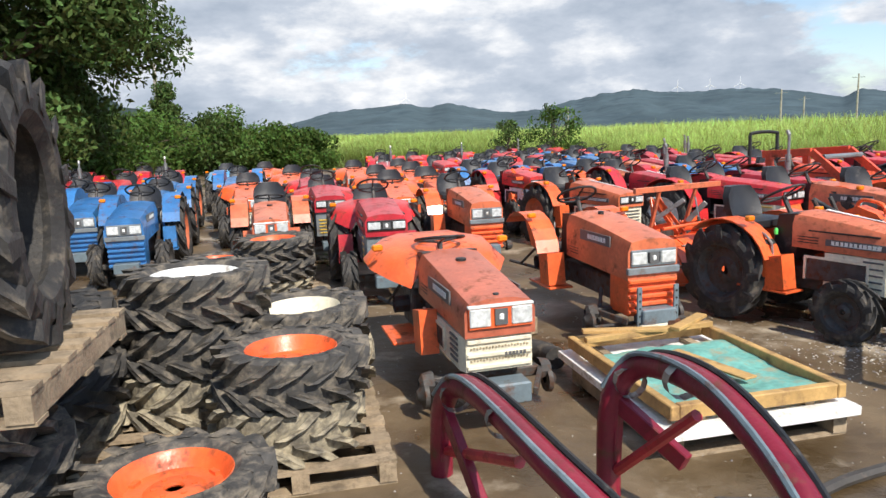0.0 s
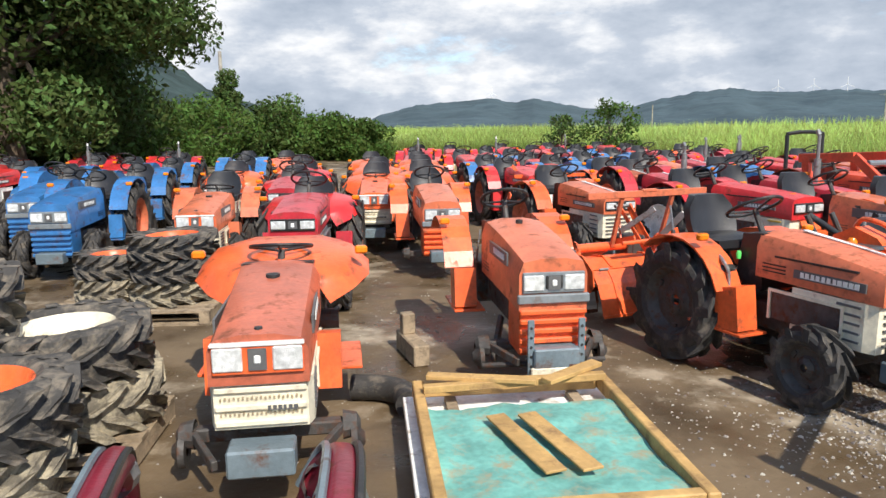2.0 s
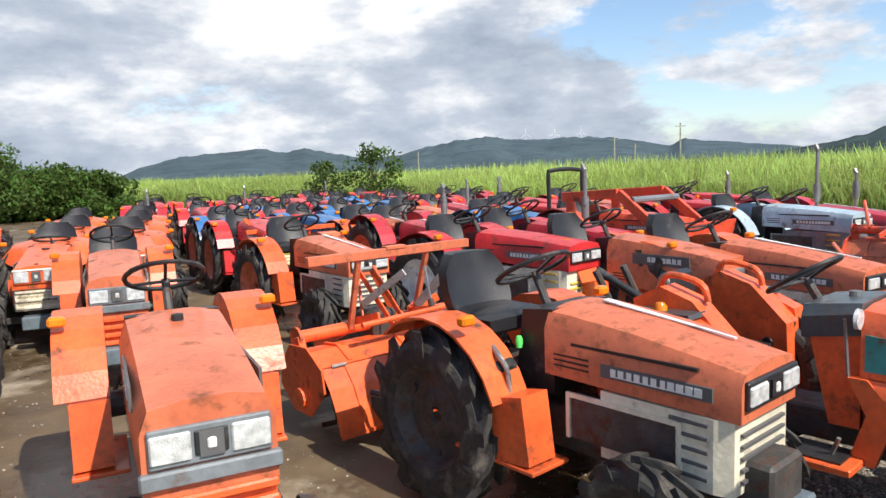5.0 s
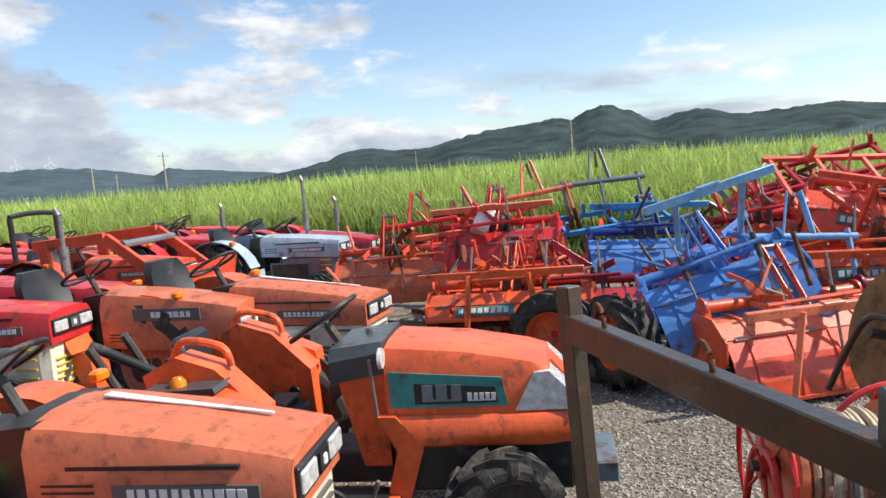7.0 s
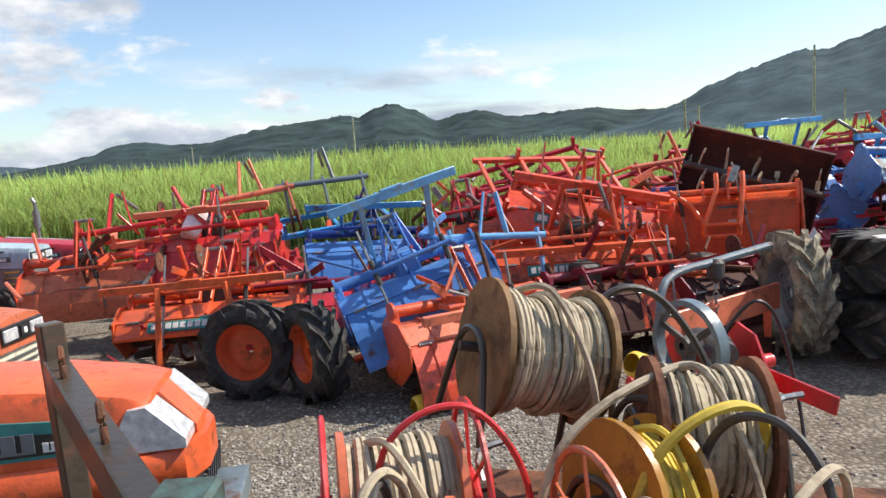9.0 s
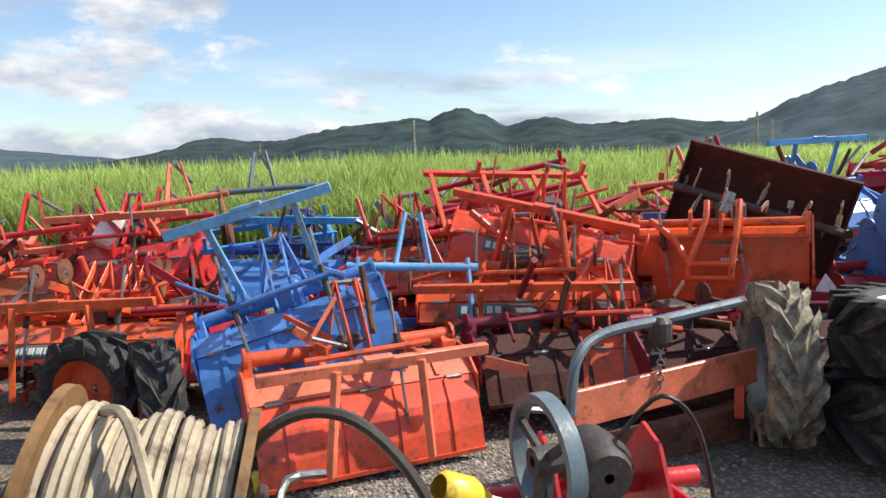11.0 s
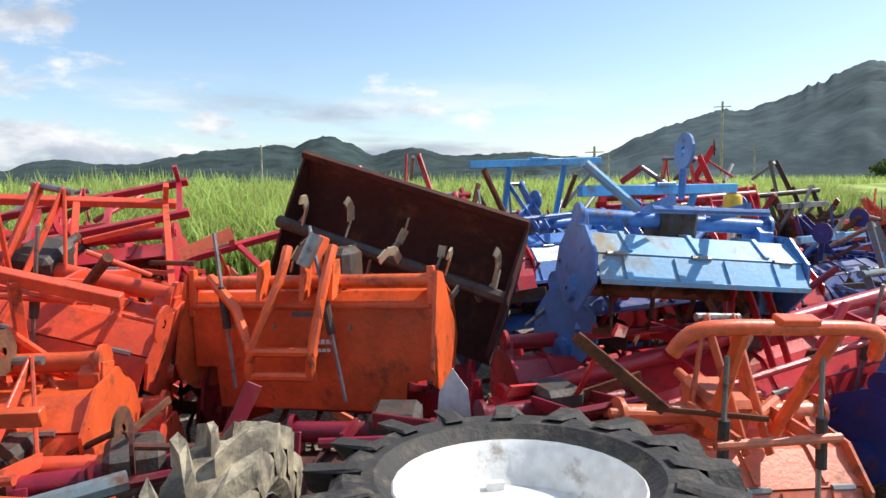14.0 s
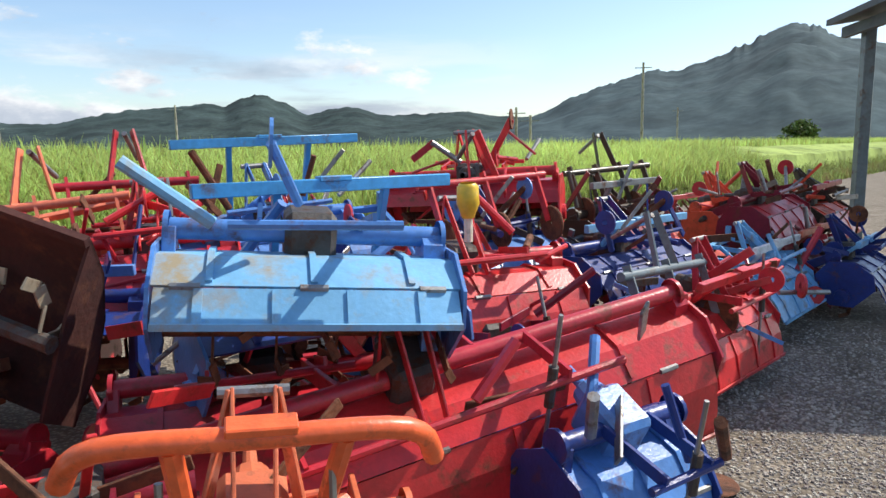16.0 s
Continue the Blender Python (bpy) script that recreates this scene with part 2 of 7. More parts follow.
def ground_material():
    """Wet brown mud with pale dried patches, turning to grey gravel towards the east."""
    m = bpy.data.materials.new("yard_ground")
    m.use_nodes = True
    nt = m.node_tree
    N, L = nt.nodes.new, nt.links.new
    b = nt.nodes["Principled BSDF"]
    co = N("ShaderNodeTexCoord")

    def noise_node(s, d=6.0, r=0.6):
        n = N("ShaderNodeTexNoise")
        n.inputs["Scale"].default_value, n.inputs["Detail"].default_value, n.inputs["Roughness"].default_value = s, d, r
        L(co.outputs["Object"], n.inputs["Vector"])
        return n.outputs["Fac"]

    def ramp(fac, p0, c0, p1, c1):
        n = N("ShaderNodeValToRGB")
        e = n.color_ramp.elements
        e[0].position, e[0].color, e[1].position, e[1].color = p0, (*c0, 1), p1, (*c1, 1)
        L(fac, n.inputs["Fac"])
        return n.outputs["Color"]

    mud = ramp(noise_node(1.1, 8), 0.36, (0.062, 0.040, 0.019), 0.62, (0.155, 0.11, 0.062))
    dry = N("ShaderNodeMixRGB")
    L(ramp(noise_node(0.85, 9, 0.62), 0.55, (0, 0, 0), 0.63, (1, 1, 1)), dry.inputs["Fac"])
    L(mud, dry.inputs["Color1"])
    L(ramp(noise_node(6.0, 8), 0.3, (0.24, 0.19, 0.13), 0.7, (0.40, 0.34, 0.25)), dry.inputs["Color2"])
    vor = N("ShaderNodeTexVoronoi")
    vor.inputs["Scale"].default_value = 34.0
    L(co.outputs["Object"], vor.inputs["Vector"])
    grav = N("ShaderNodeMixRGB")
    grav.blend_type = "MULTIPLY"
    grav.inputs["Fac"].default_value = 0.85
    L(ramp(noise_node(2.5, 8), 0.3, (0.20, 0.165, 0.12), 0.7, (0.40, 0.35, 0.28)), grav.inputs["Color1"])
    L(ramp(vor.outputs["Distance"], 0.15, (1, 1, 1), 0.55, (0.35, 0.33, 0.30)), grav.inputs["Color2"])
    sep = N("ShaderNodeSeparateXYZ")
    L(co.outputs["Object"], sep.inputs[0])
    wob = N("ShaderNodeMath")
    wob.operation = "MULTIPLY_ADD"
    L(noise_node(0.7), wob.inputs[0])
    wob.inputs[1].default_value = 3.0
    L(sep.outputs["X"], wob.inputs[2])
    fac = N("ShaderNodeMapRange")
    fac.inputs["From Min"].default_value, fac.inputs["From Max"].default_value = 5.5, 6.1
    L(wob.outputs[0], fac.inputs["Value"])
    mix = N("ShaderNodeMixRGB")
    L(fac.outputs["Result"], mix.inputs["Fac"])
    L(dry.outputs["Color"], mix.inputs["Color1"])
    L(grav.outputs["Color"], mix.inputs["Color2"])
    L(mix.outputs["Color"], b.inputs["Base Color"])
    wet = N("ShaderNodeMapRange")
    wet.inputs["From Min"].default_value, wet.inputs["From Max"].default_value = 0.38, 0.55
    wet.inputs["To Min"].default_value, wet.inputs["To Max"].default_value = 0.16, 0.8
    L(noise_node(0.55, 4), wet.inputs["Value"])
    rough = N("ShaderNodeMath")
    rough.operation = "MAXIMUM"
    L(wet.outputs["Result"], rough.inputs[0])
    L(fac.outputs["Result"], rough.inputs[1])
    L(rough.outputs[0], b.inputs["Roughness"])
    bump = N("ShaderNodeBump")
    bump.inputs["Strength"].default_value, bump.inputs["Distance"].default_value = 0.5, 0.03
    hgt = N("ShaderNodeMixRGB")
    L(fac.outputs["Result"], hgt.inputs["Fac"])
    L(noise_node(7.0, 8), hgt.inputs["Color1"])
    L(vor.outputs["Distance"], hgt.inputs["Color2"])
    L(hgt.outputs["Color"], bump.inputs["Height"])
    L(bump.outputs["Normal"], b.inputs["Normal"])
    return m


GROUND = ground_material()
# aerial haze is painted into these hill colours, palest and bluest in the last
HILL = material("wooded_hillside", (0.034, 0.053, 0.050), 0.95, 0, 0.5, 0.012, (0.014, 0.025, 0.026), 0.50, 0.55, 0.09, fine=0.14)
HILL_HAZE = material("haze_painted_mountainside", (0.050, 0.076, 0.082), 0.95, 0, 0.35, 0.010, (0.030, 0.048, 0.056), 0.50, 0.45, 0.07, fine=0.12)
HILL_FAR_HAZE = material("haze_painted_far_hillside", (0.060, 0.088, 0.100), 0.95, 0, 0.2, 0.008, (0.042, 0.064, 0.078), 0.5, 0.8, 0.03, fine=0.06)

UNDER = material("cane_undergrowth", (0.29, 0.37, 0.105), 0.95, 0, 0.3, 0.4, (0.12, 0.16, 0.05), 0.45, 0.0, 1, fine=3.0)
MEADOW = material("far_meadow", (0.16, 0.22, 0.06), 0.95, 0, 0.35, 0.02, (0.09, 0.13, 0.04), 0.4, 0.0, 1, fine=0.3)
for far_mat in (HILL, HILL_HAZE, HILL_FAR_HAZE, MEADOW, UNDER, BLADE, WEED, LEAF, LEAF_LIGHT):
    far_mat.node_tree.nodes["Principled BSDF"].inputs["Specular IOR Level"].default_value = 0.12

# ---- building blocks ----


def linked(name, bm, mat, bevel=0.0, smooth=False, segments=1):
    if bevel:
        sharp = [e for e in bm.edges if len(e.link_faces) == 2 and e.calc_face_angle(0) > 0.6]
        bmesh.ops.bevel(bm, geom=sharp, offset=bevel, segments=segments, affect="EDGES", clamp_overlap=True)
    bmesh.ops.recalc_face_normals(bm, faces=bm.faces)
    me = bpy.data.meshes.new(name)
    bm.to_mesh(me)
    bm.free()
    me.materials.append(mat)
    if smooth:
        for p in me.polygons:
            p.use_smooth = True
        me.set_sharp_from_angle(angle=radians(40))
    return new(name, me)


def part(name, bm, mat, parent, label="", bevel=0.0, smooth=False):
    ob = linked(name, bm, mat, bevel, smooth)
    ob.parent = parent
    return tagged(ob, label)


def thing(name, m, label, category, group="", kind=""):
    ob = new(name)
    ob.empty_display_size = 0.1
    ob.matrix_world = m
    return tagged(ob, label, category, group, kind)


def fresh():
    return bmesh.new()


def box(bm, c, s, m=None):
    """A box with centre c and size s, turned by m about its centre."""
    t = Matrix.Translation(c) @ (m or Matrix.Identity(4)) @ Matrix.Diagonal((*s, 1))
    bmesh.ops.create_cube(bm, size=1, matrix=t)
    return bm


def tube(bm, pts, r, seg=8, ends=True):
    """A round bar through the points."""
    pts = [Vector(p) for p in pts]
    rings = []
    up = Vector((0.13, 0.21, 0.97))
    for i, p in enumerate(pts):
        d = (pts[min(i + 1, len(pts) - 1)] - pts[max(i - 1, 0)]).normalized()
        a = d.cross(up)
        if a.length < 0.1:
            a = d.cross(Vector((1, 0, 0)))
        a.normalize()
        b = d.cross(a)
        rr = r[i] if isinstance(r, (list, tuple)) else r
        rings.append([bm.verts.new(p + (a * math.cos(k * math.tau / seg) + b * math.sin(k * math.tau / seg)) * rr) for k in range(seg)])
    for u, v in zip(rings, rings[1:]):
        for k in range(seg):
            bm.faces.new((u[k], u[(k + 1) % seg], v[(k + 1) % seg], v[k]))
    if ends:
        bm.faces.new(rings[0][::-1])
        bm.faces.new(rings[-1])
    return bm


def curve(pts, n=6):
    """A smooth line through the points."""
    pts = [Vector(p) for p in pts]
    out = []
    for i in range(len(pts) - 1):
        p0, p1, p2, p3 = pts[max(i - 1, 0)], pts[i], pts[i + 1], pts[min(i + 2, len(pts) - 1)]
        for k in range(n):
            t = k / n
            out.append(0.5 * (2 * p1 + (p2 - p0) * t + (2 * p0 - 5 * p1 + 4 * p2 - p3) * t * t + (3 * p1 - p0 - 3 * p2 + p3) * t ** 3))
    return out + [pts[-1]]


def bar(bm, a, b, w, h):
    """A flat or square bar from a to b."""
    a, b = Vector(a), Vector(b)
    d = b - a
    m = d.to_track_quat("X", "Z").to_matrix().to_4x4()
    return box(bm, (a + b) / 2, (d.length, w, h), m)


def prism(bm, outline, x0, x1, axis="x"):
    """A plate or block: an outline of (y, z) pairs drawn out along an axis."""
    f = {"x": lambda u, v, w: (w, u, v), "y": lambda u, v, w: (u, w, v), "z": lambda u, v, w: (u, v, w)}[axis]
    a = [bm.verts.new(f(u, v, x0)) for u, v in outline]
    b = [bm.verts.new(f(u, v, x1)) for u, v in outline]
    n = len(outline)
    bm.faces.new(a[::-1])
    bm.faces.new(b)
    for i in range(n):
        bm.faces.new((a[i], a[(i + 1) % n], b[(i + 1) % n], b[i]))
    return bm


def sheet(bm, line, x0, x1, t=0.012, rows=1):
    """A bent plate: a line of (y, z) pairs, given a thickness, drawn out along x."""
    pts = [Vector((0, *p)) for p in line]
    outer, inner = [], []
    for i, p in enumerate(pts):
        d = (pts[min(i + 1, len(pts) - 1)] - pts[max(i - 1, 0)]).normalized()
        nrm = Vector((0, -d.z, d.y))
        outer.append((p.y, p.z))
        inner.append((p.y - nrm.y * t, p.z - nrm.z * t))
    return prism(bm, outer + inner[::-1], x0, x1)


def loft(bm, rings, close=True):
    vs = [[bm.verts.new(p) for p in r] for r in rings]
    n = len(vs[0])
    for u, v in zip(vs, vs[1:]):
        for k in range(n):
            bm.faces.new((u[k], u[(k + 1) % n], v[(k + 1) % n], v[k]))
    if close:
        bm.faces.new(vs[0][::-1])
        bm.faces.new(vs[-1])
    return bm


def lathe(bm, profile, seg=24, axis="x", centre=(0, 0, 0), closed=False):
    """Turns (along, radius) pairs round an axis."""
    c = Vector(centre)
    rings = []
    for a, r in profile:
        ring = []
        for k in range(seg):
            u, v = r * math.cos(k * math.tau / seg), r * math.sin(k * math.tau / seg)
            ring.append(bm.verts.new(c + Vector({"x": (a, u, v), "y": (u, a, v), "z": (u, v, a)}[axis])))
        rings.append(ring)
    pairs = list(zip(rings, rings[1:])) + ([(rings[-1], rings[0])] if closed else [])
    for p, q in pairs:
        for k in range(seg):
            bm.faces.new((p[k], p[(k + 1) % seg], q[(k + 1) % seg], q[k]))
    return bm


def along(a, b, rx=0.0):
    """A pose whose x axis runs from a to b, with its origin halfway; rx tips it about that axis."""
    a, b = Vector(a), Vector(b)
    x = (b - a).normalized()
    y = Vector((0, 0, 1)).cross(x).normalized()
    z = x.cross(y)
    return Matrix.Translation((a + b) / 2) @ Matrix((x, y, z)).transposed().to_4x4() @ pose(0, 0, 0, rx)


# ---- wheels ----
TYRES = {}


def tyre_mesh(R, W, lugs, mat):
    key = (R, W, lugs, mat.name)
    if key not in TYRES:
        bm = fresh()
        h = W / 2
        lathe(bm, [(-h * 0.72, R * 0.56), (-h * 0.98, R * 0.66), (-h, R * 0.79), (-h * 0.88, R * 0.86), (-h * 0.4, R * 0.885), (h * 0.4, R * 0.885), (h * 0.88, R * 0.86),
                   (h, R * 0.80), (h * 0.98, R * 0.66), (h * 0.72, R * 0.56), (h * 0.5, R * 0.60), (-h * 0.5, R * 0.60)], 36, "x", closed=True)
        step = math.tau / lugs
        for k in range(lugs):
            for side in (-1, 1):
                a0 = k * step + (step / 2 if side > 0 else 0)
                line = [(0.02 * side, R * 0.87, a0), (side * h * 0.55, R * 0.87, a0 + step * 0.55), (side * h * 0.99, R * 0.84, a0 + step * 0.95), (side * h * 1.04, R * 0.70, a0 + step * 1.05)]
                low, top = [], []
                for x, r, a in line:
                    out = R if r > R * 0.86 else (R * 0.985 if r > R * 0.8 else R * 0.73)
                    for lst, rr, w in ((low, r, 0.42), (top, out, 0.28)):
                        for sgn in (-1, 1):
                            q = a + sgn * step * w * 0.5
                            lst.append(bm.verts.new((x * (1.0 if lst is low else 1.02), rr * math.cos(q), rr * math.sin(q))))
                for i in range(3):
                    l, t = low[2 * i:2 * i + 4], top[2 * i:2 * i + 4]
                    bm.faces.new((t[0], t[1], t[3], t[2]))
                    bm.faces.new((l[0], l[2], t[2], t[0]))
                    bm.faces.new((l[1], t[1], t[3], l[3]))
                bm.faces.new((low[0], top[0], top[1], low[1]))
                bm.faces.new((low[6], low[7], top[7], top[6]))
        ob = linked("tyre", bm, mat)
        TYRES[key] = ob.data
        bpy.data.objects.remove(ob)
    return TYRES[key]


RIMS = {}


def rim_mesh(R, W, mat):
    key = (R, W, mat.name)
    if key not in RIMS:
        bm = fresh()
        h = W / 2
        lathe(bm, [(h * 0.74, R * 0.60), (h * 0.80, R * 0.575), (h * 0.66, R * 0.54), (h * 0.3, R * 0.50), (h * 0.16, R * 0.47), (h * 0.10, R * 0.30), (h * 0.26, R * 0.24), (h * 0.26, R * 0.10), (h * 0.14, R * 0.09)], 28)
        lathe(bm, [(h * 0.10, R * 0.09), (-h * 0.02, R * 0.30), (h * 0.02, R * 0.47), (-h * 0.66, R * 0.54), (-h * 0.80, R * 0.575), (-h * 0.74, R * 0.60)], 28)
        for k in range(6):
            a = k * math.tau / 6
            lathe(bm, [(h * 0.22, 0.012), (h * 0.30, 0.012), (h * 0.30, 0.001)], 6, "x", (0, R * 0.19 * math.cos(a), R * 0.19 * math.sin(a)))
        for a in (0.5, 2.6, 4.7):
            box(bm, (h * 0.20, R * 0.44 * math.cos(a), R * 0.44 * math.sin(a)), (h * 0.14, 0.025, 0.05), Euler((a, 0, 0)).to_matrix().to_4x4())
        ob = linked("rim", bm, mat, 0, True)
        RIMS[key] = ob.data
        bpy.data.objects.remove(ob)
    return RIMS[key]


def wheel_part(parent, c, R, W, lugs, mat, rim, turn=0.0):
    """A wheel under a machine: the tyre, and its rim under it."""
    t = new("wheel", tyre_mesh(R, W, lugs, mat))
    t.parent = parent
    t.matrix_local = pose(*c, 0, 0, turn)
    tagged(t, "lugged rubber tyre")
    r = new("rim", rim_mesh(R, W, rim))
    r.parent = t
    if c[0] < 0 and turn == 0.0:
        r.matrix_local = pose(0, 0, 0, 0, 0, 180)
    return t


def loose_wheel(m, R, W, lugs, rim, label, mat=RUBBER, group="stacked tractor tyres"):
    root = thing("spare_tyre", m, label, "tyre", group)
    t = new("tyre", tyre_mesh(R, W, lugs, mat))
    t.parent = root
    if rim:
        r = new("rim", rim_mesh(R, W, rim))
        r.parent = root
    return root

# ---- the open ground and what lies round it ----


def flat(name, pts, z, mat, label, category):
    bm = fresh()
    bm.faces.new([bm.verts.new((x, y, z)) for x, y in pts])
    return tagged(linked(name, bm, mat), label, category, "", "structure")


flat("ground", ((-3000, -3000), (3000, -3000), (3000, 3000), (-3000, 3000)), 0.0, GROUND, "wet brown mud and grey gravel of the yard", "ground")


def at_bearing(az, dist, z=0.0):
    return (dist * math.sin(radians(az)), dist * math.cos(radians(az)), z)


def ridge(name, dist, depth, line, mat, label):
    """A range of hills: bearing and height in degrees along its crest, built up with gullies and spurs."""
    bm = fresh()
    az0, az1 = line[0][0], line[-1][0]
    n, rows = int((az1 - az0) * 5), 34
    grid = []
    for j in range(rows + 1):
        row = []
        for i in range(n + 1):
            az = az0 + (az1 - az0) * i / n
            for (a, ea), (b, eb) in zip(line, line[1:]):
                if a <= az <= b:
                    f = (az - a) / (b - a)
                    f = f * f * (3 - 2 * f) * 0.5 + f * 0.5
                    el = ea + (eb - ea) * f
                    break
            u = j / rows
            d = dist - depth * (1 - u)
            x, y, _ = at_bearing(az, d)
            crest = dist * math.tan(radians(el))
            rough = noise.fractal(Vector((x / 190, y / 190, dist * 0.01)), 0.8, 2.0, 5)
            gully = abs(noise.noise(Vector((az * 0.22 + 0.9 * noise.noise(Vector((x / 150, y / 150, 1))), u * 0.7, 5))))
            h = crest * (u ** 0.85) * (1 + (0.30 * rough + 0.55 * gully - 0.12) * (1 - u)) + crest * 0.045 * noise.fractal(Vector((az * 1.3, 3.0, dist)), 0.7, 2.0, 4) * u ** 5
            row.append(bm.verts.new((x, y, h - 2 * (1 - u))))
        grid.append(row)
    for p, q in zip(grid, grid[1:]):
        for i in range(n):
            bm.faces.new((p[i], p[i + 1], q[i + 1], q[i]))
    return tagged(linked(name, bm, mat, 0, True), label, "hills", "", "structure")


# far range and mountain carry their distance haze in the surface colour
ridge("backdrop_hills_far", 2400, 900, ((-12, 0.2), (-9, 0.3), (-7.3, 0.6), (-5.5, 1.28), (-2.8, 1.95), (0.4, 2.2), (3.1, 2.42), (5.0, 2.05), (6.6, 2.36), (9.2, 1.8), (11.3, 1.45), (14.0, 1.56), (16.5, 2.15), (19.0, 2.6), (21.6, 2.8), (23.2, 2.5), (25.5, 2.4), (28.3, 2.48), (31.4, 2.3), (33.0, 2.0), (35.6, 1.5), (36.8, 1.95), (38.6, 1.7), (43.3, 1.2), (48, 0.4)), HILL_FAR_HAZE, "range of distant hills with haze painted in as pale blue-green")
ridge("backdrop_hills_east", 1500, 600, ((40, 0.2), (43.8, 0.8), (46.5, 1.2), (48.5, 1.6), (50.5, 2.3), (52, 2.45), (54.5, 2.1), (57, 2.1), (59.1, 2.6), (62, 3.1), (65, 3.35), (67.6, 3.6), (68.7, 3.4), (70.0, 4.05), (71.4, 4.3), (73.0, 3.8), (75.0, 2.72), (77.4, 3.28), (78.7, 3.3), (81, 2.65), (84, 2.7), (87.5, 2.85), (90.2, 2.45), (93, 2.3), (97, 1.8), (101, 1.0)), HILL, "dark green wooded hills beyond the field")
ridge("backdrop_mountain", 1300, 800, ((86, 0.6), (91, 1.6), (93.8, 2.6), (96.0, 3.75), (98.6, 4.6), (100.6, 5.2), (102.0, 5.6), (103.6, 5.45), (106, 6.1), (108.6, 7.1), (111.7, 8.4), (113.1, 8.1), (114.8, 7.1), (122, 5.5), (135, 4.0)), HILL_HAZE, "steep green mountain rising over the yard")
ridge("backdrop_hill_north_west", 700, 300, ((-60, 8), (-40, 9), (-30, 7.6), (-22.7, 5.95), (-17.9, 2.8), (-12, 1.2), (-7, 0.3)), HILL, "wooded slope behind the trees")

flat("meadow", ((34, -10), (150, -95), (1200, -820), (1400, 0), (1000, 800), (100, 200), (30, 30)), 0.03, MEADOW, "flat green fields beyond the cane", "field")

# ---- the field of tall cane ----
EDGE = [Vector(p) for p in ((-40, 52, 0), (-14, 47, 0), (-3, 43, 0), (7.5, 33, 0), (12.2, 17, 0), (13.6, 11, 0), (14.2, 7, 0), (15.8, 4.2, 0), (19.5, 1.5, 0), (25, -2.5, 0), (34, -10, 0), (60, -30, 0), (150, -95, 0))]


def edge_point(s):
    """A place along the field's edge (s from 0 to 1 by length) and the way into the field."""
    lens = [(b - a).length for a, b in zip(EDGE, EDGE[1:])]
    s *= sum(lens)
    for a, b, l in zip(EDGE, EDGE[1:], lens):
        if s <= l:
            d = (b - a) / l
            return a + d * s, Vector((-d.y, d.x, 0))
        s -= l
    return EDGE[-1], Vector((0, 1, 0))


def blades(name, count, place, size, mat, label, category, seed, lean=0.45, segs=3):
    """Many long, bent leaves in one mesh."""
    rng = np.random.RandomState(seed)
    verts, faces = [], []
    for _ in range(count):
        p, h, w = place(rng)
        a = rng.rand() * math.tau
        dx, dy = math.cos(a), math.sin(a)
        bend = lean * (0.3 + rng.rand()) * h
        base = len(verts)
        sx, sy = -dy * w / 2, dx * w / 2
        for k in range(segs + 1):
            f = k / segs
            q = (p[0] + dx * bend * f * f, p[1] + dy * bend * f * f, p[2] + h * (f - 0.22 * f * f * (1 if lean > 0.3 else 0)))
            tw = (1 - f) ** 0.6 if k < segs else 0
            if k < segs:
                verts += [(q[0] - sx * tw, q[1] - sy * tw, q[2]), (q[0] + sx * tw, q[1] + sy * tw, q[2])]
            else:
                verts.append(q)
        for k in range(segs - 1):
            b = base + 2 * k
            faces.append((b, b + 1, b + 3, b + 2))
        b = base + 2 * (segs - 1)
        faces.append((b, b + 1, b + 2))
    me = bpy.data.meshes.new(name)
    me.from_pydata(verts, [], faces)
    me.materials.append(mat)
    return tagged(new(name, me), label, category, "", "stuff")


SPAN = (0.145, 0.44)


def near_cane(rng):
    s = SPAN[0] + (SPAN[1] - SPAN[0]) * rng.rand()
    p, inward = edge_point(s)
    d = 0.9 + 5.5 * rng.rand() ** 1.5
    q = p + inward * d + Vector((rng.randn() * 0.3, rng.randn() * 0.3, 0))
    top = (1.55 + 0.35 * rng.rand()) * (0.55 + 0.45 * min(1.0, d / 2.5))
    h = 0.45 + 0.55 * rng.rand()
    return (q.x, q.y, max(0.05, (top - h * 0.75) * rng.rand() ** 0.45)), h, 0.014 + 0.016 * rng.rand()


def far_cane(rng):
    s = 0.05 + 0.93 * rng.rand()
    p, inward = edge_point(s)
    d = 5 + 90 * rng.rand() ** 1.8
    q = p + inward * d
    return (q.x, q.y, 1.05), 0.65 + 0.40 * rng.rand(), 0.04 + 0.06 * rng.rand()


def weed_place(rng):
    s = 0.03 + 0.52 * rng.rand()
    p, inward = edge_point(s)
    d = -0.9 + 2.6 * rng.rand()
    q = p + inward * d
    return (q.x, q.y, 0), (0.35 + 0.9 * rng.rand() ** 2) * (0.6 + 0.3 * max(0, d)) * 0.9, 0.025 + 0.035 * rng.rand()


blades("cane_field", 170000, near_cane, 1, BLADE, "tall bright green cane standing in the field", "crop", 3, 0.75)
blades("cane_field_beyond", 80000, far_cane, 1, BLADE, "wide field of tall green cane", "crop", 4, 0.3, 2)
blades("weeds", 34000, weed_place, 1, WEED, "rough weeds and dry grass along the field edge", "weeds", 5, 0.5)


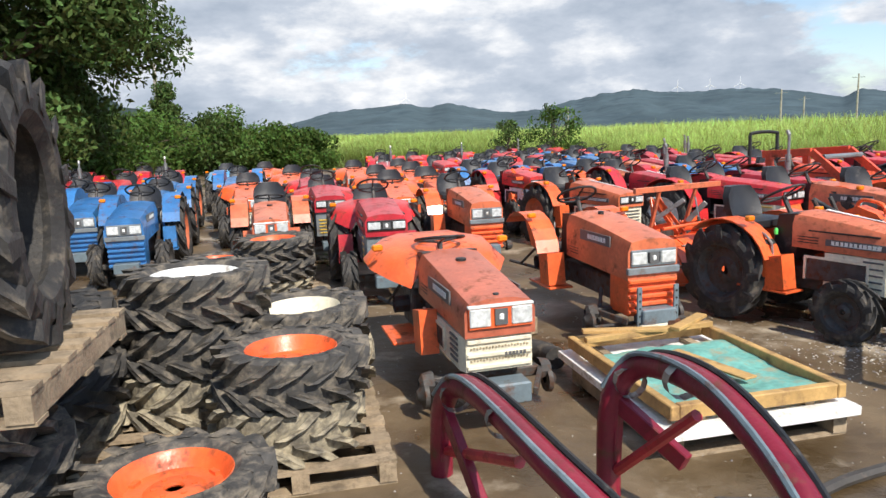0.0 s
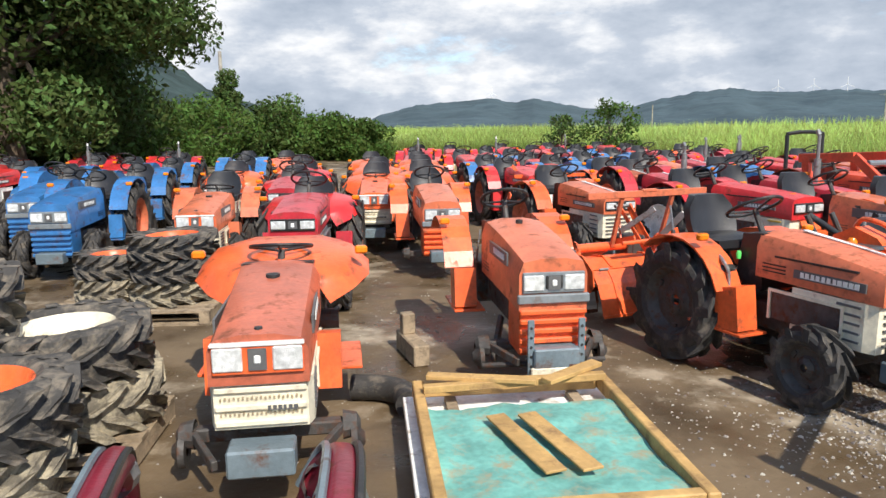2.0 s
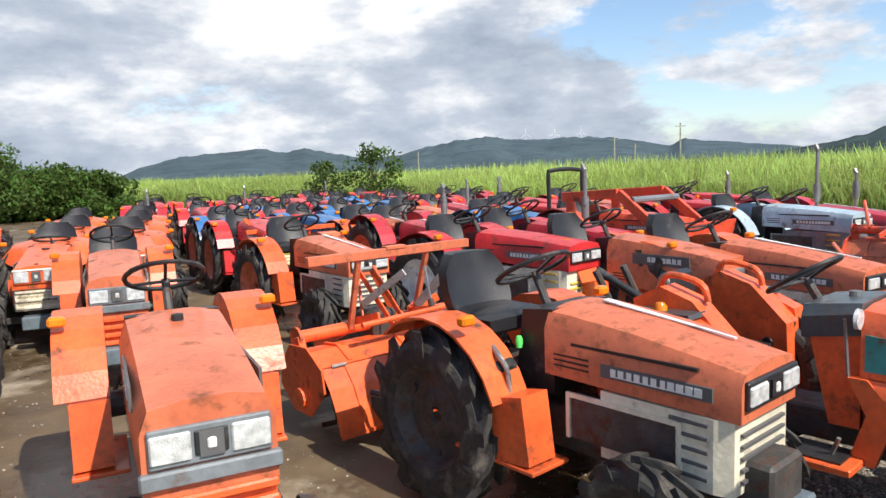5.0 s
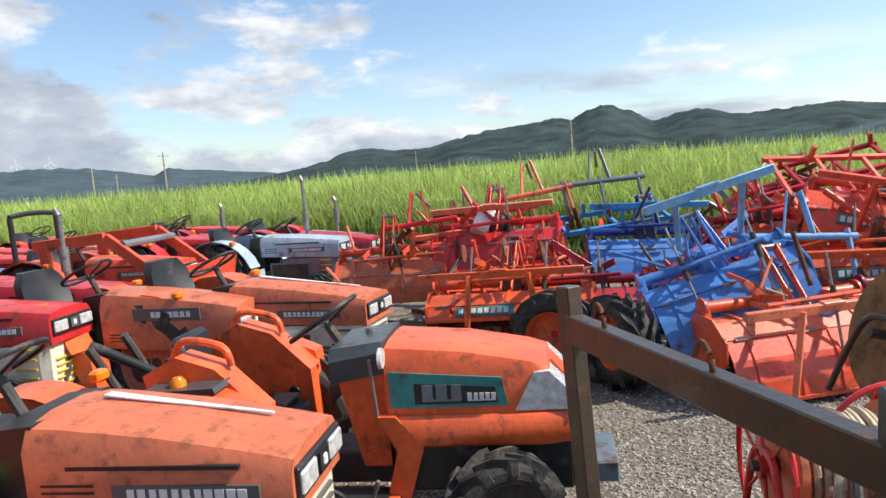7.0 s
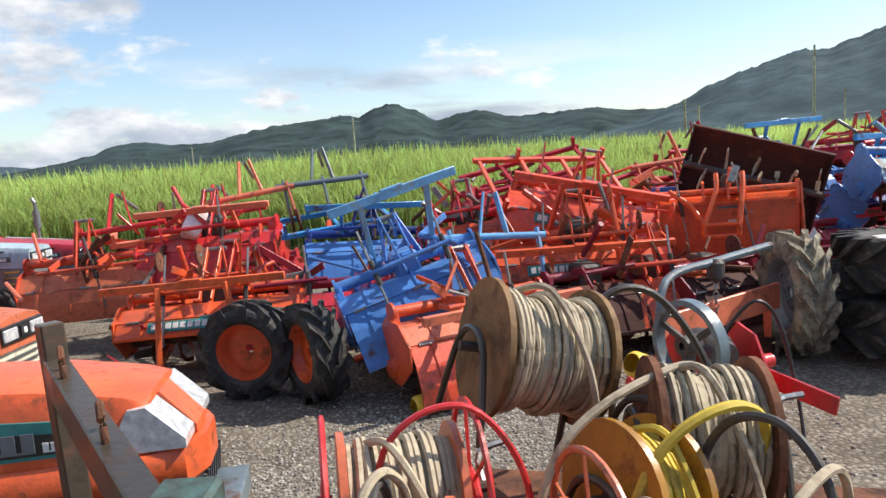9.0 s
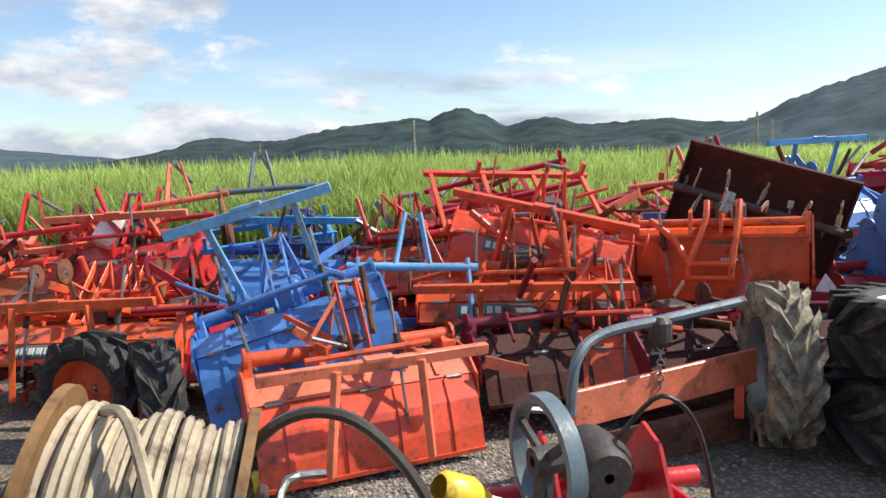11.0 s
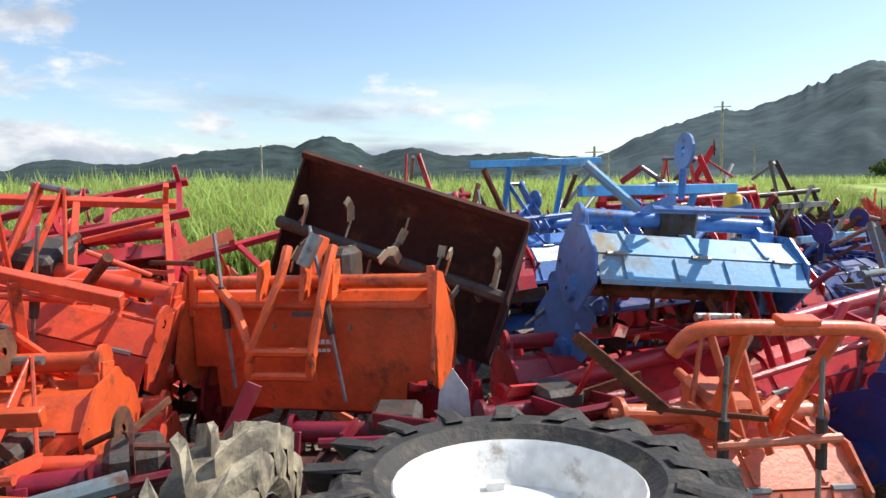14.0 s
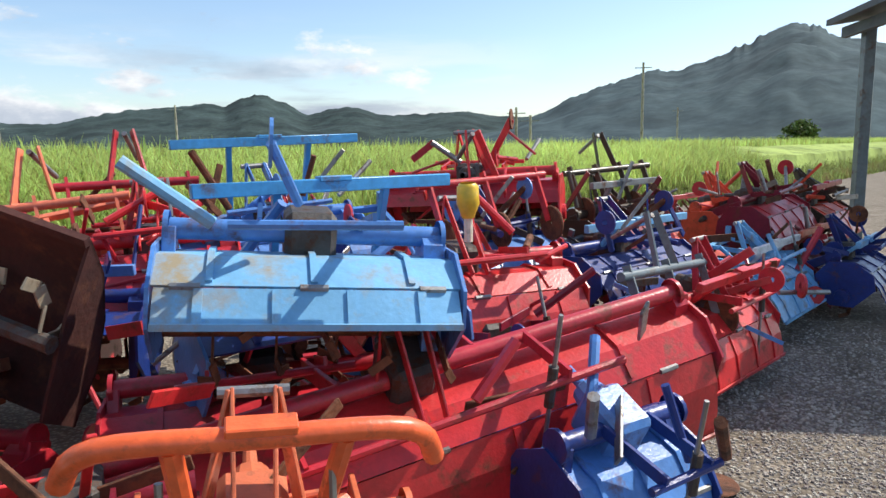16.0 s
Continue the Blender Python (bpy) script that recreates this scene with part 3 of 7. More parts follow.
def cane_bed():
    """The closed mass of leaves under the tips."""
    bm = fresh()
    n = 160
    rows = ((1.3, 0.0), (1.6, 1.1), (4, 1.45), (40, 1.5), (400, 1.5))
    grid = []
    for d, h in rows:
        row = []
        for i in range(n + 1):
            p, inward = edge_point(i / n)
            q = p + inward * d
            row.append(bm.verts.new((q.x, q.y, h + 0.12 * noise.noise(q * 0.7) if h else 0)))
        grid.append(row)
    for a, b in zip(grid, grid[1:]):
        for i in range(n):
            bm.faces.new((a[i], a[i + 1], b[i + 1], b[i]))
    tagged(linked("cane_undergrowth", bm, UNDER, 0, True), "dense lower leaves of the cane field", "crop", "", "stuff")


cane_bed()

# ---- trees ----


def tree_meshes(height, radius, leaves, leaf, seed, trunk_r, low=0.25, shape="round"):
    rng = np.random.RandomState(seed)
    bm = fresh()
    trunk = [Vector((0.05 * height * rng.randn() * 0.2 * k, 0.05 * height * rng.randn() * 0.2 * k, height * 0.62 * k / 5)) for k in range(6)]
    tube(bm, trunk, [trunk_r * (1.25 - 0.18 * k) for k in range(6)], 10)
    clumps = []
    for k in range(40 if shape == "round" else 22):
        h = height * (low + (0.97 - low) * rng.rand())
        f = (h / height - low) / (1 - low)
        rr = radius * (math.sqrt(max(0.05, 1 - (2 * f - 0.9) ** 2)) if shape == "round" else (1.05 - f))
        a = rng.rand() * math.tau
        r = rr * (0.35 + 0.65 * math.sqrt(rng.rand()))
        c = Vector((r * math.cos(a), r * math.sin(a), h))
        clumps.append((c, radius * ((0.20 if radius > 3 else 0.30) + 0.2 * rng.rand()) * (1 if shape == "round" else 1.0)))
        b = trunk[min(5, 2 + int(3 * f))]
        tube(bm, [b, b.lerp(c, 0.5) + Vector((0, 0, 0.05 * height)), c], [trunk_r * 0.35, trunk_r * 0.22, trunk_r * 0.08], 5)
    verts, faces = [], []
    for i in range(leaves):
        c, cr = clumps[rng.randint(len(clumps))]
        v = rng.randn(3)
        v /= np.linalg.norm(v)
        q = np.array(c) + v * cr * (0.55 + 0.5 * rng.rand()) * np.array((1, 1, 0.75))
        n = v + rng.randn(3) * 0.7
        n /= np.linalg.norm(n)
        a = np.cross(n, rng.randn(3))
        a /= np.linalg.norm(a)
        b = np.cross(n, a)
        s = leaf * (0.6 + 0.8 * rng.rand())
        k = len(verts)
        verts += [tuple(q + a * s), tuple(q + b * s * 0.45), tuple(q - a * s), tuple(q - b * s * 0.45)]
        faces.append((k, k + 1, k + 2, k + 3))
    return bm, verts, faces


def tree(name, at, height, radius, leaves, leaf, seed, mat, label, trunk_r=0.3, low=0.2, shape="round", category="tree"):
    root = thing(name, pose(*at), label, category)
    bm, verts, faces = tree_meshes(height, radius, leaves, leaf, seed, trunk_r, low, shape)
    part("trunk", bm, BARK, root, "grey-brown bark", 0, True)
    me = bpy.data.meshes.new("crown")
    me.from_pydata(verts, [], faces)
    me.materials.append(mat)
    cr = new("crown", me)
    cr.parent = root
    return root


tree("broadleaf_tree", at_bearing(-28, 27), 13, 5.0, 52000, 0.115, 11, LEAF, "large dark green broadleaf tree behind the yard", 0.45, 0.10)
tree("broadleaf_tree", (-12.6, 21.5, 0), 8.0, 3.6, 40000, 0.10, 16, LEAF, "lower dark broadleaf tree behind the tractors", 0.22, 0.03)
tree("broadleaf_tree", (-9.9, 19.2, 0), 13.5, 4.3, 78000, 0.10, 12, LEAF, "tall dark broadleaf tree overhanging the tractors", 0.30, 0.06)
tree("broadleaf_tree", at_bearing(-34, 22), 13, 5.0, 34000, 0.12, 13, LEAF, "large shady tree at the yard's edge", 0.4, 0.08)
tree("broadleaf_tree", at_bearing(-40, 26), 12, 5.5, 8000, 0.3, 14, LEAF, "large shady tree at the yard's edge", 0.4, 0.05)
tree("pine_tree", at_bearing(-15.2, 44), 5.0, 1.7, 12000, 0.10, 15, LEAF, "small dark pine with an open top", 0.14, 0.1, "cone")
for k, (az, d, h, r, light) in enumerate(((-17.5, 38, 3.0, 2.8, 1), (-12.6, 41, 3.4, 2.2, 0), (-10.2, 42, 3.3, 2.3, 1), (-7.6, 42, 2.3, 2.0, 1), (-5.2, 41, 1.9, 1.8, 1), (-22, 32, 2.8, 3.0, 1), (-28, 30, 3.2, 3.2, 1), (-34, 26, 3.6, 3.2, 0))):
    tree("bush", at_bearing(az, d), h, r, 9000, 0.12, 30 + k, LEAF_LIGHT if light else LEAF, "rounded green bush in the hedge behind the yard", 0.1, 0.0, category="bush")
tree("sapling", (8.0, 29.3, 0), 2.7, 1.1, 2600, 0.075, 50, LEAF_LIGHT, "thin leafy sapling at the edge of the cane", 0.05, 0.15, category="bush")
tree("sapling", (6.3, 31.0, 0), 2.2, 0.8, 1500, 0.075, 51, LEAF, "thin leafy sapling at the edge of the cane", 0.05, 0.15, category="bush")
tree("roadside_tree", at_bearing(111, 90), 3.6, 1.8, 2200, 0.22, 52, LEAF, "round dark tree far along the field", 0.2, 0.1)

# ---- poles, lines and turbines far off ----


def pole(az, d, h, r=0.13, arm=True):
    root = thing("utility_pole", pose(*at_bearing(az, d), 0, 0, -az), "tall grey concrete utility pole in the field", "pole", "poles across the field")
    part("shaft", tube(fresh(), [(0, 0, 0), (0, 0, h)], [r, r * 0.65], 8), CONCRETE, root)
    if arm:
        part("crossarm", box(fresh(), (0, 0, h - 0.5), (1.6, 0.08, 0.08)), STEEL, root)


for az, d, h in ((31.7, 110, 6.0), (36.5, 120, 8), (33.2, 130, 5.5), (16.2, 150, 6), (67.4, 95, 7.0), (55.5, 150, 6.5), (92, 70, 5.0), (93.0, 72, 4.4), (100.8, 80, 9.5), (103.5, 120, 7), (-15.8, 46, 6.5)):
    pole(az, d, h, 0.16, az > 30)


def turbine(az):
    root = thing("wind_turbine", pose(*at_bearing(az, 2380, 80), 0, 0, -az), "tiny white wind turbine on the far ridge", "turbine", "turbines on the ridge")
    part("tower", tube(fresh(), [(0, 0, -30), (0, 0, 38)], [1.6, 1.0], 6), PAINT["white"], root)
    for a in (90, 210, 330):
        part("rotor_blade", bar(fresh(), (0, -2, 38), (20 * math.cos(radians(a)), -2, 38 + 20 * math.sin(radians(a))), 0.6, 1.6), PAINT["white"], root)


for az in (3.2, 26.8, 28.9, 24.5):
    turbine(az)

# ---- tractors ----


def fender(bm, x0, x1, R, a0, a1, n=8, t=0.012, c=(0, 0.46)):
    line = [(c[0] + R * math.cos(radians(a0 + (a1 - a0) * k / n)), c[1] + R * math.sin(radians(a0 + (a1 - a0) * k / n))) for k in range(n + 1)]
    return sheet(bm, line, x0, x1, t)


def steering_wheel(root, y, z, tilt=25, r=0.19, mat=BLACK):
    m = pose(0, y, z, -tilt)
    bm = fresh()
    ring = [m @ Vector((r * math.cos(k * math.tau / 20), r * math.sin(k * math.tau / 20), 0)) for k in range(21)]
    tube(bm, ring, 0.013, 6, False)
    for k in range(3):
        a = k * math.tau / 3 + 0.5
        tube(bm, [m @ Vector((0, 0, -0.03)), m @ Vector((r * math.cos(a), r * math.sin(a), 0))], 0.009, 5)
    w = part("steering_wheel", bm, mat, root, "", 0, True)
    part("steering_column", tube(fresh(), [m @ Vector((0, 0, -0.02)), m @ Vector((0, 0, -0.32))], 0.022, 8), CAST, w)


def seat_parts(root, y, z, mat=VINYL):
    bm = fresh()
    loft(bm, [[(sx * w, y + dy, z + dz) for sx, dy in ((-1, -d), (1, -d), (1, d), (-1, d))] for w, d, dz in ((0.15, 0.15, 0), (0.22, 0.20, 0.03), (0.22, 0.20, 0.09), (0.18, 0.16, 0.11))])
    part("seat", bm, mat, root, "", 0.02, True)
    bm = fresh()
    loft(bm, [[(sx * w, y + 0.15 + dy + 0.028 * k, z + 0.05 + 0.085 * k) for sx, dy in ((-1, -0.10), (-0.5, -0.045), (0.5, -0.045), (1, -0.10), (0.95, -0.02), (0.5, 0.045), (-0.5, 0.045), (-0.95, -0.02))] for k, w in enumerate((0.19, 0.22, 0.225, 0.21, 0.14))])
    part("backrest", bm, mat, root, "", 0.02, True)


def writing(root, spot, w, h, n, mat=DECAL, face="side", turn=0, name="decal"):
    """Unreadable or private lettering: a row of short bars. spot is the left end."""
    bm = fresh()
    rng = random.Random(int(w * 1000) + n)
    m = pose(*spot, 0, 0, turn)
    step = w / n
    line = [(0, -h / 2)]
    for k in range(n):
        x, ww = k * step, step * (0.55 + 0.25 * rng.random())
        line += [(x, h / 2), (x + ww, h / 2), (x + ww, -h / 2 + h * 0.12), (x + step, -h / 2 + h * 0.12)]
    line[-2:] = [(line[-2][0], -h / 2)]
    prism(bm, line, -0.002, 0.002, "y")
    bm.transform(m)
    return part(name, bm, mat, root, "row of pale letter marks")


def tractor(m, body="orange", style="round", skirt="cream", canopy=None, wheels=True, front_wheels=True, exhaust=0.0, rops=False, loader=None, label="", seat=True, rear_w=0.26, rim="worn_orange", R=0.47, group="tractors parked in rows", box_step=True, steer=0.0, dull=None, r=0.29, long=1.0, weathered=None):
    """A small farm tractor that faces along -y, with its rear axle over the origin."""
    paint, skirt_m = PAINT[body], PAINT[skirt]
    top = PAINT[weathered or body]
    root = thing("tractor", m, label or "small %s farm tractor parked on the yard" % body.replace("_", " "), "tractor", group)
    nose, back = -1.62 * long, -0.52
    hw = 0.235
    # bonnet
    bm = fresh()
    zs = {"round": (1.0, 0.88, 0.71, 0.69), "boxy": (1.02, 0.90, 0.62, 0.58), "sun": (0.97, 0.84, 0.66, 0.62), "red": (1.06, 0.98, 0.80, 0.76)}[style]
    zr, zf, br, bf = zs
    sec = []
    for f in (0.0, 0.12, 0.5, 0.86, 1.0):
        y = back + (nose - back) * f
        zt = zr + (zf - zr) * (f if style == "sun" else f ** 1.5)
        zb = br + (bf - br) * f
        w = hw * (1.03 - 0.08 * f)
        sec.append([(-w, y, zb), (w, y, zb), (w, y, zb + (zt - zb) * 0.72), (w * 0.86, y, zt - 0.01), (w * 0.35, y, zt + 0.012), (-w * 0.35, y, zt + 0.012), (-w * 0.86, y, zt - 0.01), (-w, y, zb + (zt - zb) * 0.72)])
    loft(bm, sec)
    part("bonnet", bm, top, root, "", 0.012, True)
    if style == "round":
        bm = fresh()
        prism(bm, [(0.03, back - 0.12), (0.075, back - 0.12), (0.06, nose + 0.16), (0.045, nose + 0.16)], 0, 0.006, "z")
        for v in bm.verts:
            f = (v.co.y - back) / (nose - back)
            v.co.z += zr + (zf - zr) * f ** 1.5 + 0.022
        part("stripe", bm, PAINT["white"], root, "white stripe")
    # side vents and a name plate on each side
    for sx in (-1, 1):
        bm = fresh()
        if style in ("round", "red"):
            box(bm, (sx * (hw - 0.001), (nose + back) / 2 - 0.10, br + 0.07), (0.012, 0.50, 0.055))
            part("name_plate", bm, DECAL_DARK, root)
            writing(root, (sx * (hw + 0.006), (nose + back) / 2 - 0.10 - (0.21 if sx < 0 else -0.21), br + 0.07), 0.42, 0.034, 11, DECAL, "side", -90 if sx > 0 else 90)
        else:
            box(bm, (sx * (hw - 0.002), nose * 0.5 + back * 0.5, zr - 0.16), (0.012, 0.55, 0.09))
            part("name_plate", bm, DECAL_DARK, root)
            writing(root, (sx * (hw + 0.006), (nose + back) / 2 - (0.2 if sx < 0 else -0.2), zr - 0.16), 0.34, 0.04, 7, DECAL, "side", -90 if sx > 0 else 90)
        if style in ("round", "red"):
            part("slot", box(fresh(), (sx * (hw - 0.004), (nose + back) / 2 + 0.02, br + 0.155), (0.016, 0.62, 0.014)), BLACK, root)
        bm = fresh()
        for k in range(3):
            box(bm, (sx * (hw + 0.001), back - 0.14 - 0.0 * k, br + 0.05 + 0.024 * k), (0.01, 0.2, 0.009))
        part("vent", bm, BLACK, root)
    # skirt, grille, lamps
    if style in ("round", "sun", "red"):
        bm = fresh()
        g0, g1 = (0.40, bf) if style != "red" else (0.42, bf)
        prism(bm, [(-hw * 0.9, nose + 0.03), (hw * 0.9, nose + 0.03), (hw * 1.0, nose + 0.10), (hw, back - 0.3), (-hw, back - 0.3), (-hw, nose + 0.10)], g0, g1, "z")
        part("skirt", bm, skirt_m, root, "", 0.008)
        bm = fresh()
        if style == "sun":
            for z in (g1 - 0.075, g1 - 0.15):
                for k in range(19):
                    box(bm, (-0.18 + 0.02 * k, nose + 0.026, z + 0.004 * (k % 2)), (0.009, 0.012, 0.012))
        else:
            for k in range(5):
                box(bm, (0, nose + 0.022, g0 + 0.05 + 0.045 * k), (0.34, 0.014, 0.012))
        part("grille", bm, {"sun": PAINT["tan"], "red": PAINT["yellow"]}.get(style, DECAL_DARK), root)
        if style == "sun":
            for z in (g1 - 0.03, g1 - 0.115, g1 - 0.19):
                part("skirt_fold", box(fresh(), (0, nose + 0.022, z), (hw * 1.76, 0.020, 0.030)), skirt_m, root, "", 0.006)
            writing(root, (0.03, nose + 0.008, g1 - 0.118), 0.14, 0.022, 6, DECAL_DARK)
            part("lamp_bezel", box(fresh(), (0, nose - 0.010, 0.812), (hw * 1.76, 0.035, 0.018)), PAINT["white"], root, "white lamp surround", 0.005)
            part("bonnet_catch", lathe(fresh(), [(0.855, 0.022), (0.868, 0.018), (0.869, 0.001)], 10, "z", (0, nose + 0.07, 0)), BLACK, root)
            part("filler_cap", lathe(fresh(), [(0.93, 0.04), (0.962, 0.038), (0.964, 0.001)], 12, "z", (0, back - 0.30, 0)), BLACK, root)
        for sx in (-1, 1):
            part("side_grille", box(fresh(), (sx * (hw + 0.002), -0.92, (g0 + g1) / 2), (0.012, 0.50, (g1 - g0) * 0.66)), CAST, root)
            for k in range(5):
                part("louvre", box(fresh(), (sx * (hw + 0.002), nose + 0.20, g0 + 0.05 + k * (g1 - g0 - 0.08) / 4), (0.012, 0.16, 0.014)), DECAL_DARK if style != "red" else PAINT["yellow"], root)
        for sx in (-1, 1):
            z0, z1 = g0 + (g1 - g0) * 0.15, g0 + (g1 - g0) * 0.86
            part("grille_frame", prism(fresh(), [(-1.20, z0), (-1.20, z1), (-0.64, z1), (-0.64, z0), (-0.66, z0), (-0.66, z1 - 0.02), (-1.18, z1 - 0.02), (-1.18, z0)], *sorted((sx * (hw - 0.004), sx * (hw + 0.012)))), skirt_m, root)
    if style == "boxy":
        part("nose_panel", box(fresh(), (0, nose + 0.16, 0.46), (hw * 1.85, 0.30, 0.36)), paint, root, "", 0.01)
        for k in range(5):
            part("grille_bar", box(fresh(), (0, nose - 0.004, 0.32 + 0.062 * k), (hw * 1.86, 0.035, 0.036)), paint, root, "", 0.008)
        part("grille_trim", box(fresh(), (0, nose - 0.008, 0.655), (hw * 2.0, 0.04, 0.06)), PAINT["grey"], root, "", 0.008)
    lz = {"round": 0.79, "boxy": 0.76, "sun": 0.745, "red": 0.875}[style]
    lh = {"round": 0.075, "boxy": 0.10, "sun": 0.11, "red": 0.075}[style]
    bm = fresh()
    box(bm, (0, nose - 0.006, lz), (hw * 1.72, 0.025, lh + 0.035))
    part("lamp_panel", bm, {"round": BLACK, "boxy": PAINT["grey"], "sun": PAINT["orange"], "red": BLACK}[style], root, "", 0.006)
    for sx in (-1, 1):
        bm = fresh()
        box(bm, (sx * hw * 0.56, nose - 0.018, lz), (hw * 0.56, 0.02, lh))
        part("headlamp", bm, LAMP_GLASS, root, "clear glass headlamp", 0.006)
    part("emblem", box(fresh(), (0, nose - 0.02, lz), (hw * 0.34, 0.018, lh * 0.9)), DECAL_DARK if style != "round" else BLACK, root)
    part("emblem_mark", box(fresh(), (0, nose - 0.03, lz), (0.03, 0.012, 0.04)), PAINT["white"], root, "", 0.008)
    # chassis
    bm = fresh()
    box(bm, (0, -0.75, 0.42), (0.26, 1.5, 0.2))
    box(bm, (0, 0.0, 0.46), (0.44, 0.42, 0.34))
    lathe(bm, [(-0.34, 0.07), (0.34, 0.07)], 10, "x", (0, 0, R))
    part("chassis", bm, CAST, root, "", 0.015)
    bm = fresh()
    box(bm, (0, nose - 0.04, 0.29), (0.30, 0.16, 0.13))
    part("bumper", bm, PAINT["steel_grey"], root, "", 0.01)
    bm = fresh()
    bar(bm, (-0.36, nose + 0.3, 0.27), (0.36, nose + 0.3, 0.27), 0.07, 0.07)
    for sx in (-1, 1):
        lathe(bm, [(sx * 0.36, 0.075), (sx * 0.43, 0.06), (sx * 0.45, 0.025)], 10, "x", (0, nose + 0.3, 0.27))
    part("front_axle", bm, CAST, root, "", 0.008)
    if wheels:
        for sx in (-1, 1):
            wheel_part(root, (sx * 0.44, 0, R), R, rear_w, 12, RUBBER, PAINT[rim] if rim in PAINT else CAST)
            if front_wheels:
                wheel_part(root, (sx * 0.40, nose + 0.3, r), r, 0.17, 11, RUBBER, CAST, steer)
    # dashboard, fenders, steps
    bm = fresh()
    loft(bm, [[(sx * 0.20, y, z) for sx, y, z in ((-1, -0.30, 0.62), (1, -0.30, 0.62), (1, -0.54, 0.60), (-1, -0.54, 0.60))], [(sx * 0.21, y, z) for sx, y, z in ((-1, -0.36, zr - 0.02), (1, -0.36, zr - 0.02), (1, -0.54, zr), (-1, -0.54, zr))]])
    part("dashboard", bm, BLACK, root, "", 0.015)
    steering_wheel(root, -0.24, zr + (0.05 if style == "sun" else 0.14), 12 if style == "sun" else 28)
    for sx in (-1, 1):
        x0, x1 = sorted((sx * 0.30, sx * 0.53))
        bm = fender(fresh(), x0, x1, R + 0.06, 160, 48, 8, 0.012, (0, R))
        xi0, xi1 = sorted((sx * 0.30, sx * 0.312))
        outline = [(math.cos(radians(a)) * (R + 0.055), R + math.sin(radians(a)) * (R + 0.055)) for a in range(48, 161, 14)] + [(-0.3, 0.50), (0.2, 0.62)]
        prism(bm, outline, xi0, xi1)
        if canopy:
            bm.free()
        else:
            part("fender", bm, paint, root, "", 0.0)
        part("turn_lamp", box(fresh(), (sx * 0.5, -0.28, R + 0.52), (0.08, 0.06, 0.05)), AMBER, root, "", 0.012)
        if box_step:
            fwd = 0.42 if style == "sun" else 0.0
            xa, xb = (0.235, 0.36) if style == "sun" else (0.30, 0.47)
            bm = fresh()
            prism(bm, [(-0.62 - fwd, 0.36), (-0.42 - fwd, 0.33), (-0.38 - fwd, 0.62), (-0.58 - fwd, 0.66)], *sorted((sx * xa, sx * xb)))
            part("step_box", bm, paint, root, "", 0.012)
        bm = fresh()
        box(bm, (sx * 0.36, -0.40, 0.335), (0.24, 0.50, 0.02))
        part("footplate", bm, paint, root, "", 0.004)
    if seat:
        seat_parts(root, 0.05, 0.80)
    for k, (x, y) in enumerate(((0.20, -0.1), (-0.22, -0.12), (0.25, 0.02))):
        part("lever", tube(fresh(), curve([(x, y, 0.5), (x + 0.02, y - 0.02, 0.72), (x + 0.05, y + 0.03, 0.88)], 3), 0.008, 6), STEEL, root)
    bm = fresh()
    for sx in (-1, 1):
        tube(bm, [(sx * 0.18, 0.22, 0.34), (sx * 0.34, 0.75, 0.36)], 0.018, 6)
        tube(bm, [(sx * 0.2, 0.15, 0.66), (sx * 0.29, 0.55, 0.36)], 0.014, 6)
    tube(bm, [(0, 0.2, 0.62), (0, 0.62, 0.66)], 0.018, 6)
    part("hitch", bm, CAST, root)
    if canopy:
        # wide flared mudguard plate over both rear wheels, as on the older machines
        bm = fresh()
        ring = []
        for y, z, w in ((-0.50, 0.80, 0.30), (-0.40, 0.86, 0.44), (-0.20, 0.91, 0.55), (0.10, 0.95, 0.56), (0.34, 0.95, 0.44), (0.50, 0.90, 0.24)):
            ring.append([(-w, y, z - 0.10), (-w * 0.8, y, z + 0.015), (-0.22, y, z + 0.05), (0.22, y, z + 0.05), (w * 0.8, y, z + 0.015), (w, y, z - 0.10),
                         (w * 0.8, y, z), (0.22, y, z + 0.035), (-0.22, y, z + 0.035), (-w * 0.8, y, z)])
        loft(bm, ring)
        part("mudguard", bm, PAINT[canopy], root, "", 0.0, True)
    if exhaust:
        bm = fresh()
        tube(bm, curve([(0.16, -1.0, zr - 0.05), (0.16, -1.0, 1.15), (0.16, -1.0, exhaust)], 2), 0.022, 8)
        tube(bm, [(0.16, -1.0, 1.10), (0.16, -1.0, 1.32)], 0.042, 10)
        tube(bm, [(0.16, -1.0, exhaust), (0.16, -0.97, exhaust + 0.06)], 0.027, 8)
        part("exhaust_pipe", bm, STEEL, root, "upright exhaust pipe", 0, True)
    if rops:
        bm = fresh()
        tube(bm, curve([(-0.34, 0.25, 0.5), (-0.34, 0.27, 1.45), (-0.28, 0.27, 1.60), (0.28, 0.27, 1.60), (0.34, 0.27, 1.45), (0.34, 0.25, 0.5)], 3), 0.03, 8)
        part("roll_bar", bm, BLACK, root)
    if loader:
        for sx in (-1, 1):
            bm = fresh()
            for a, b in (((sx * 0.46, -0.1, 1.25), (sx * 0.46, -1.0, 1.30)), ((sx * 0.46, -1.0, 1.30), (sx * 0.46, -1.9, 0.62))):
                bar(bm, a, b, 0.06, 0.12)
            bar(bm, (sx * 0.46, -0.30, 0.45), (sx * 0.46, -0.22, 1.28), 0.07, 0.12)
            part("loader_arm", bm, PAINT[loader], root, "", 0.006)
        bm = fresh()
        sheet(bm, [(-1.9, 0.95), (-1.84, 0.70), (-1.92, 0.50), (-2.25, 0.46)], -0.62, 0.62, 0.014)
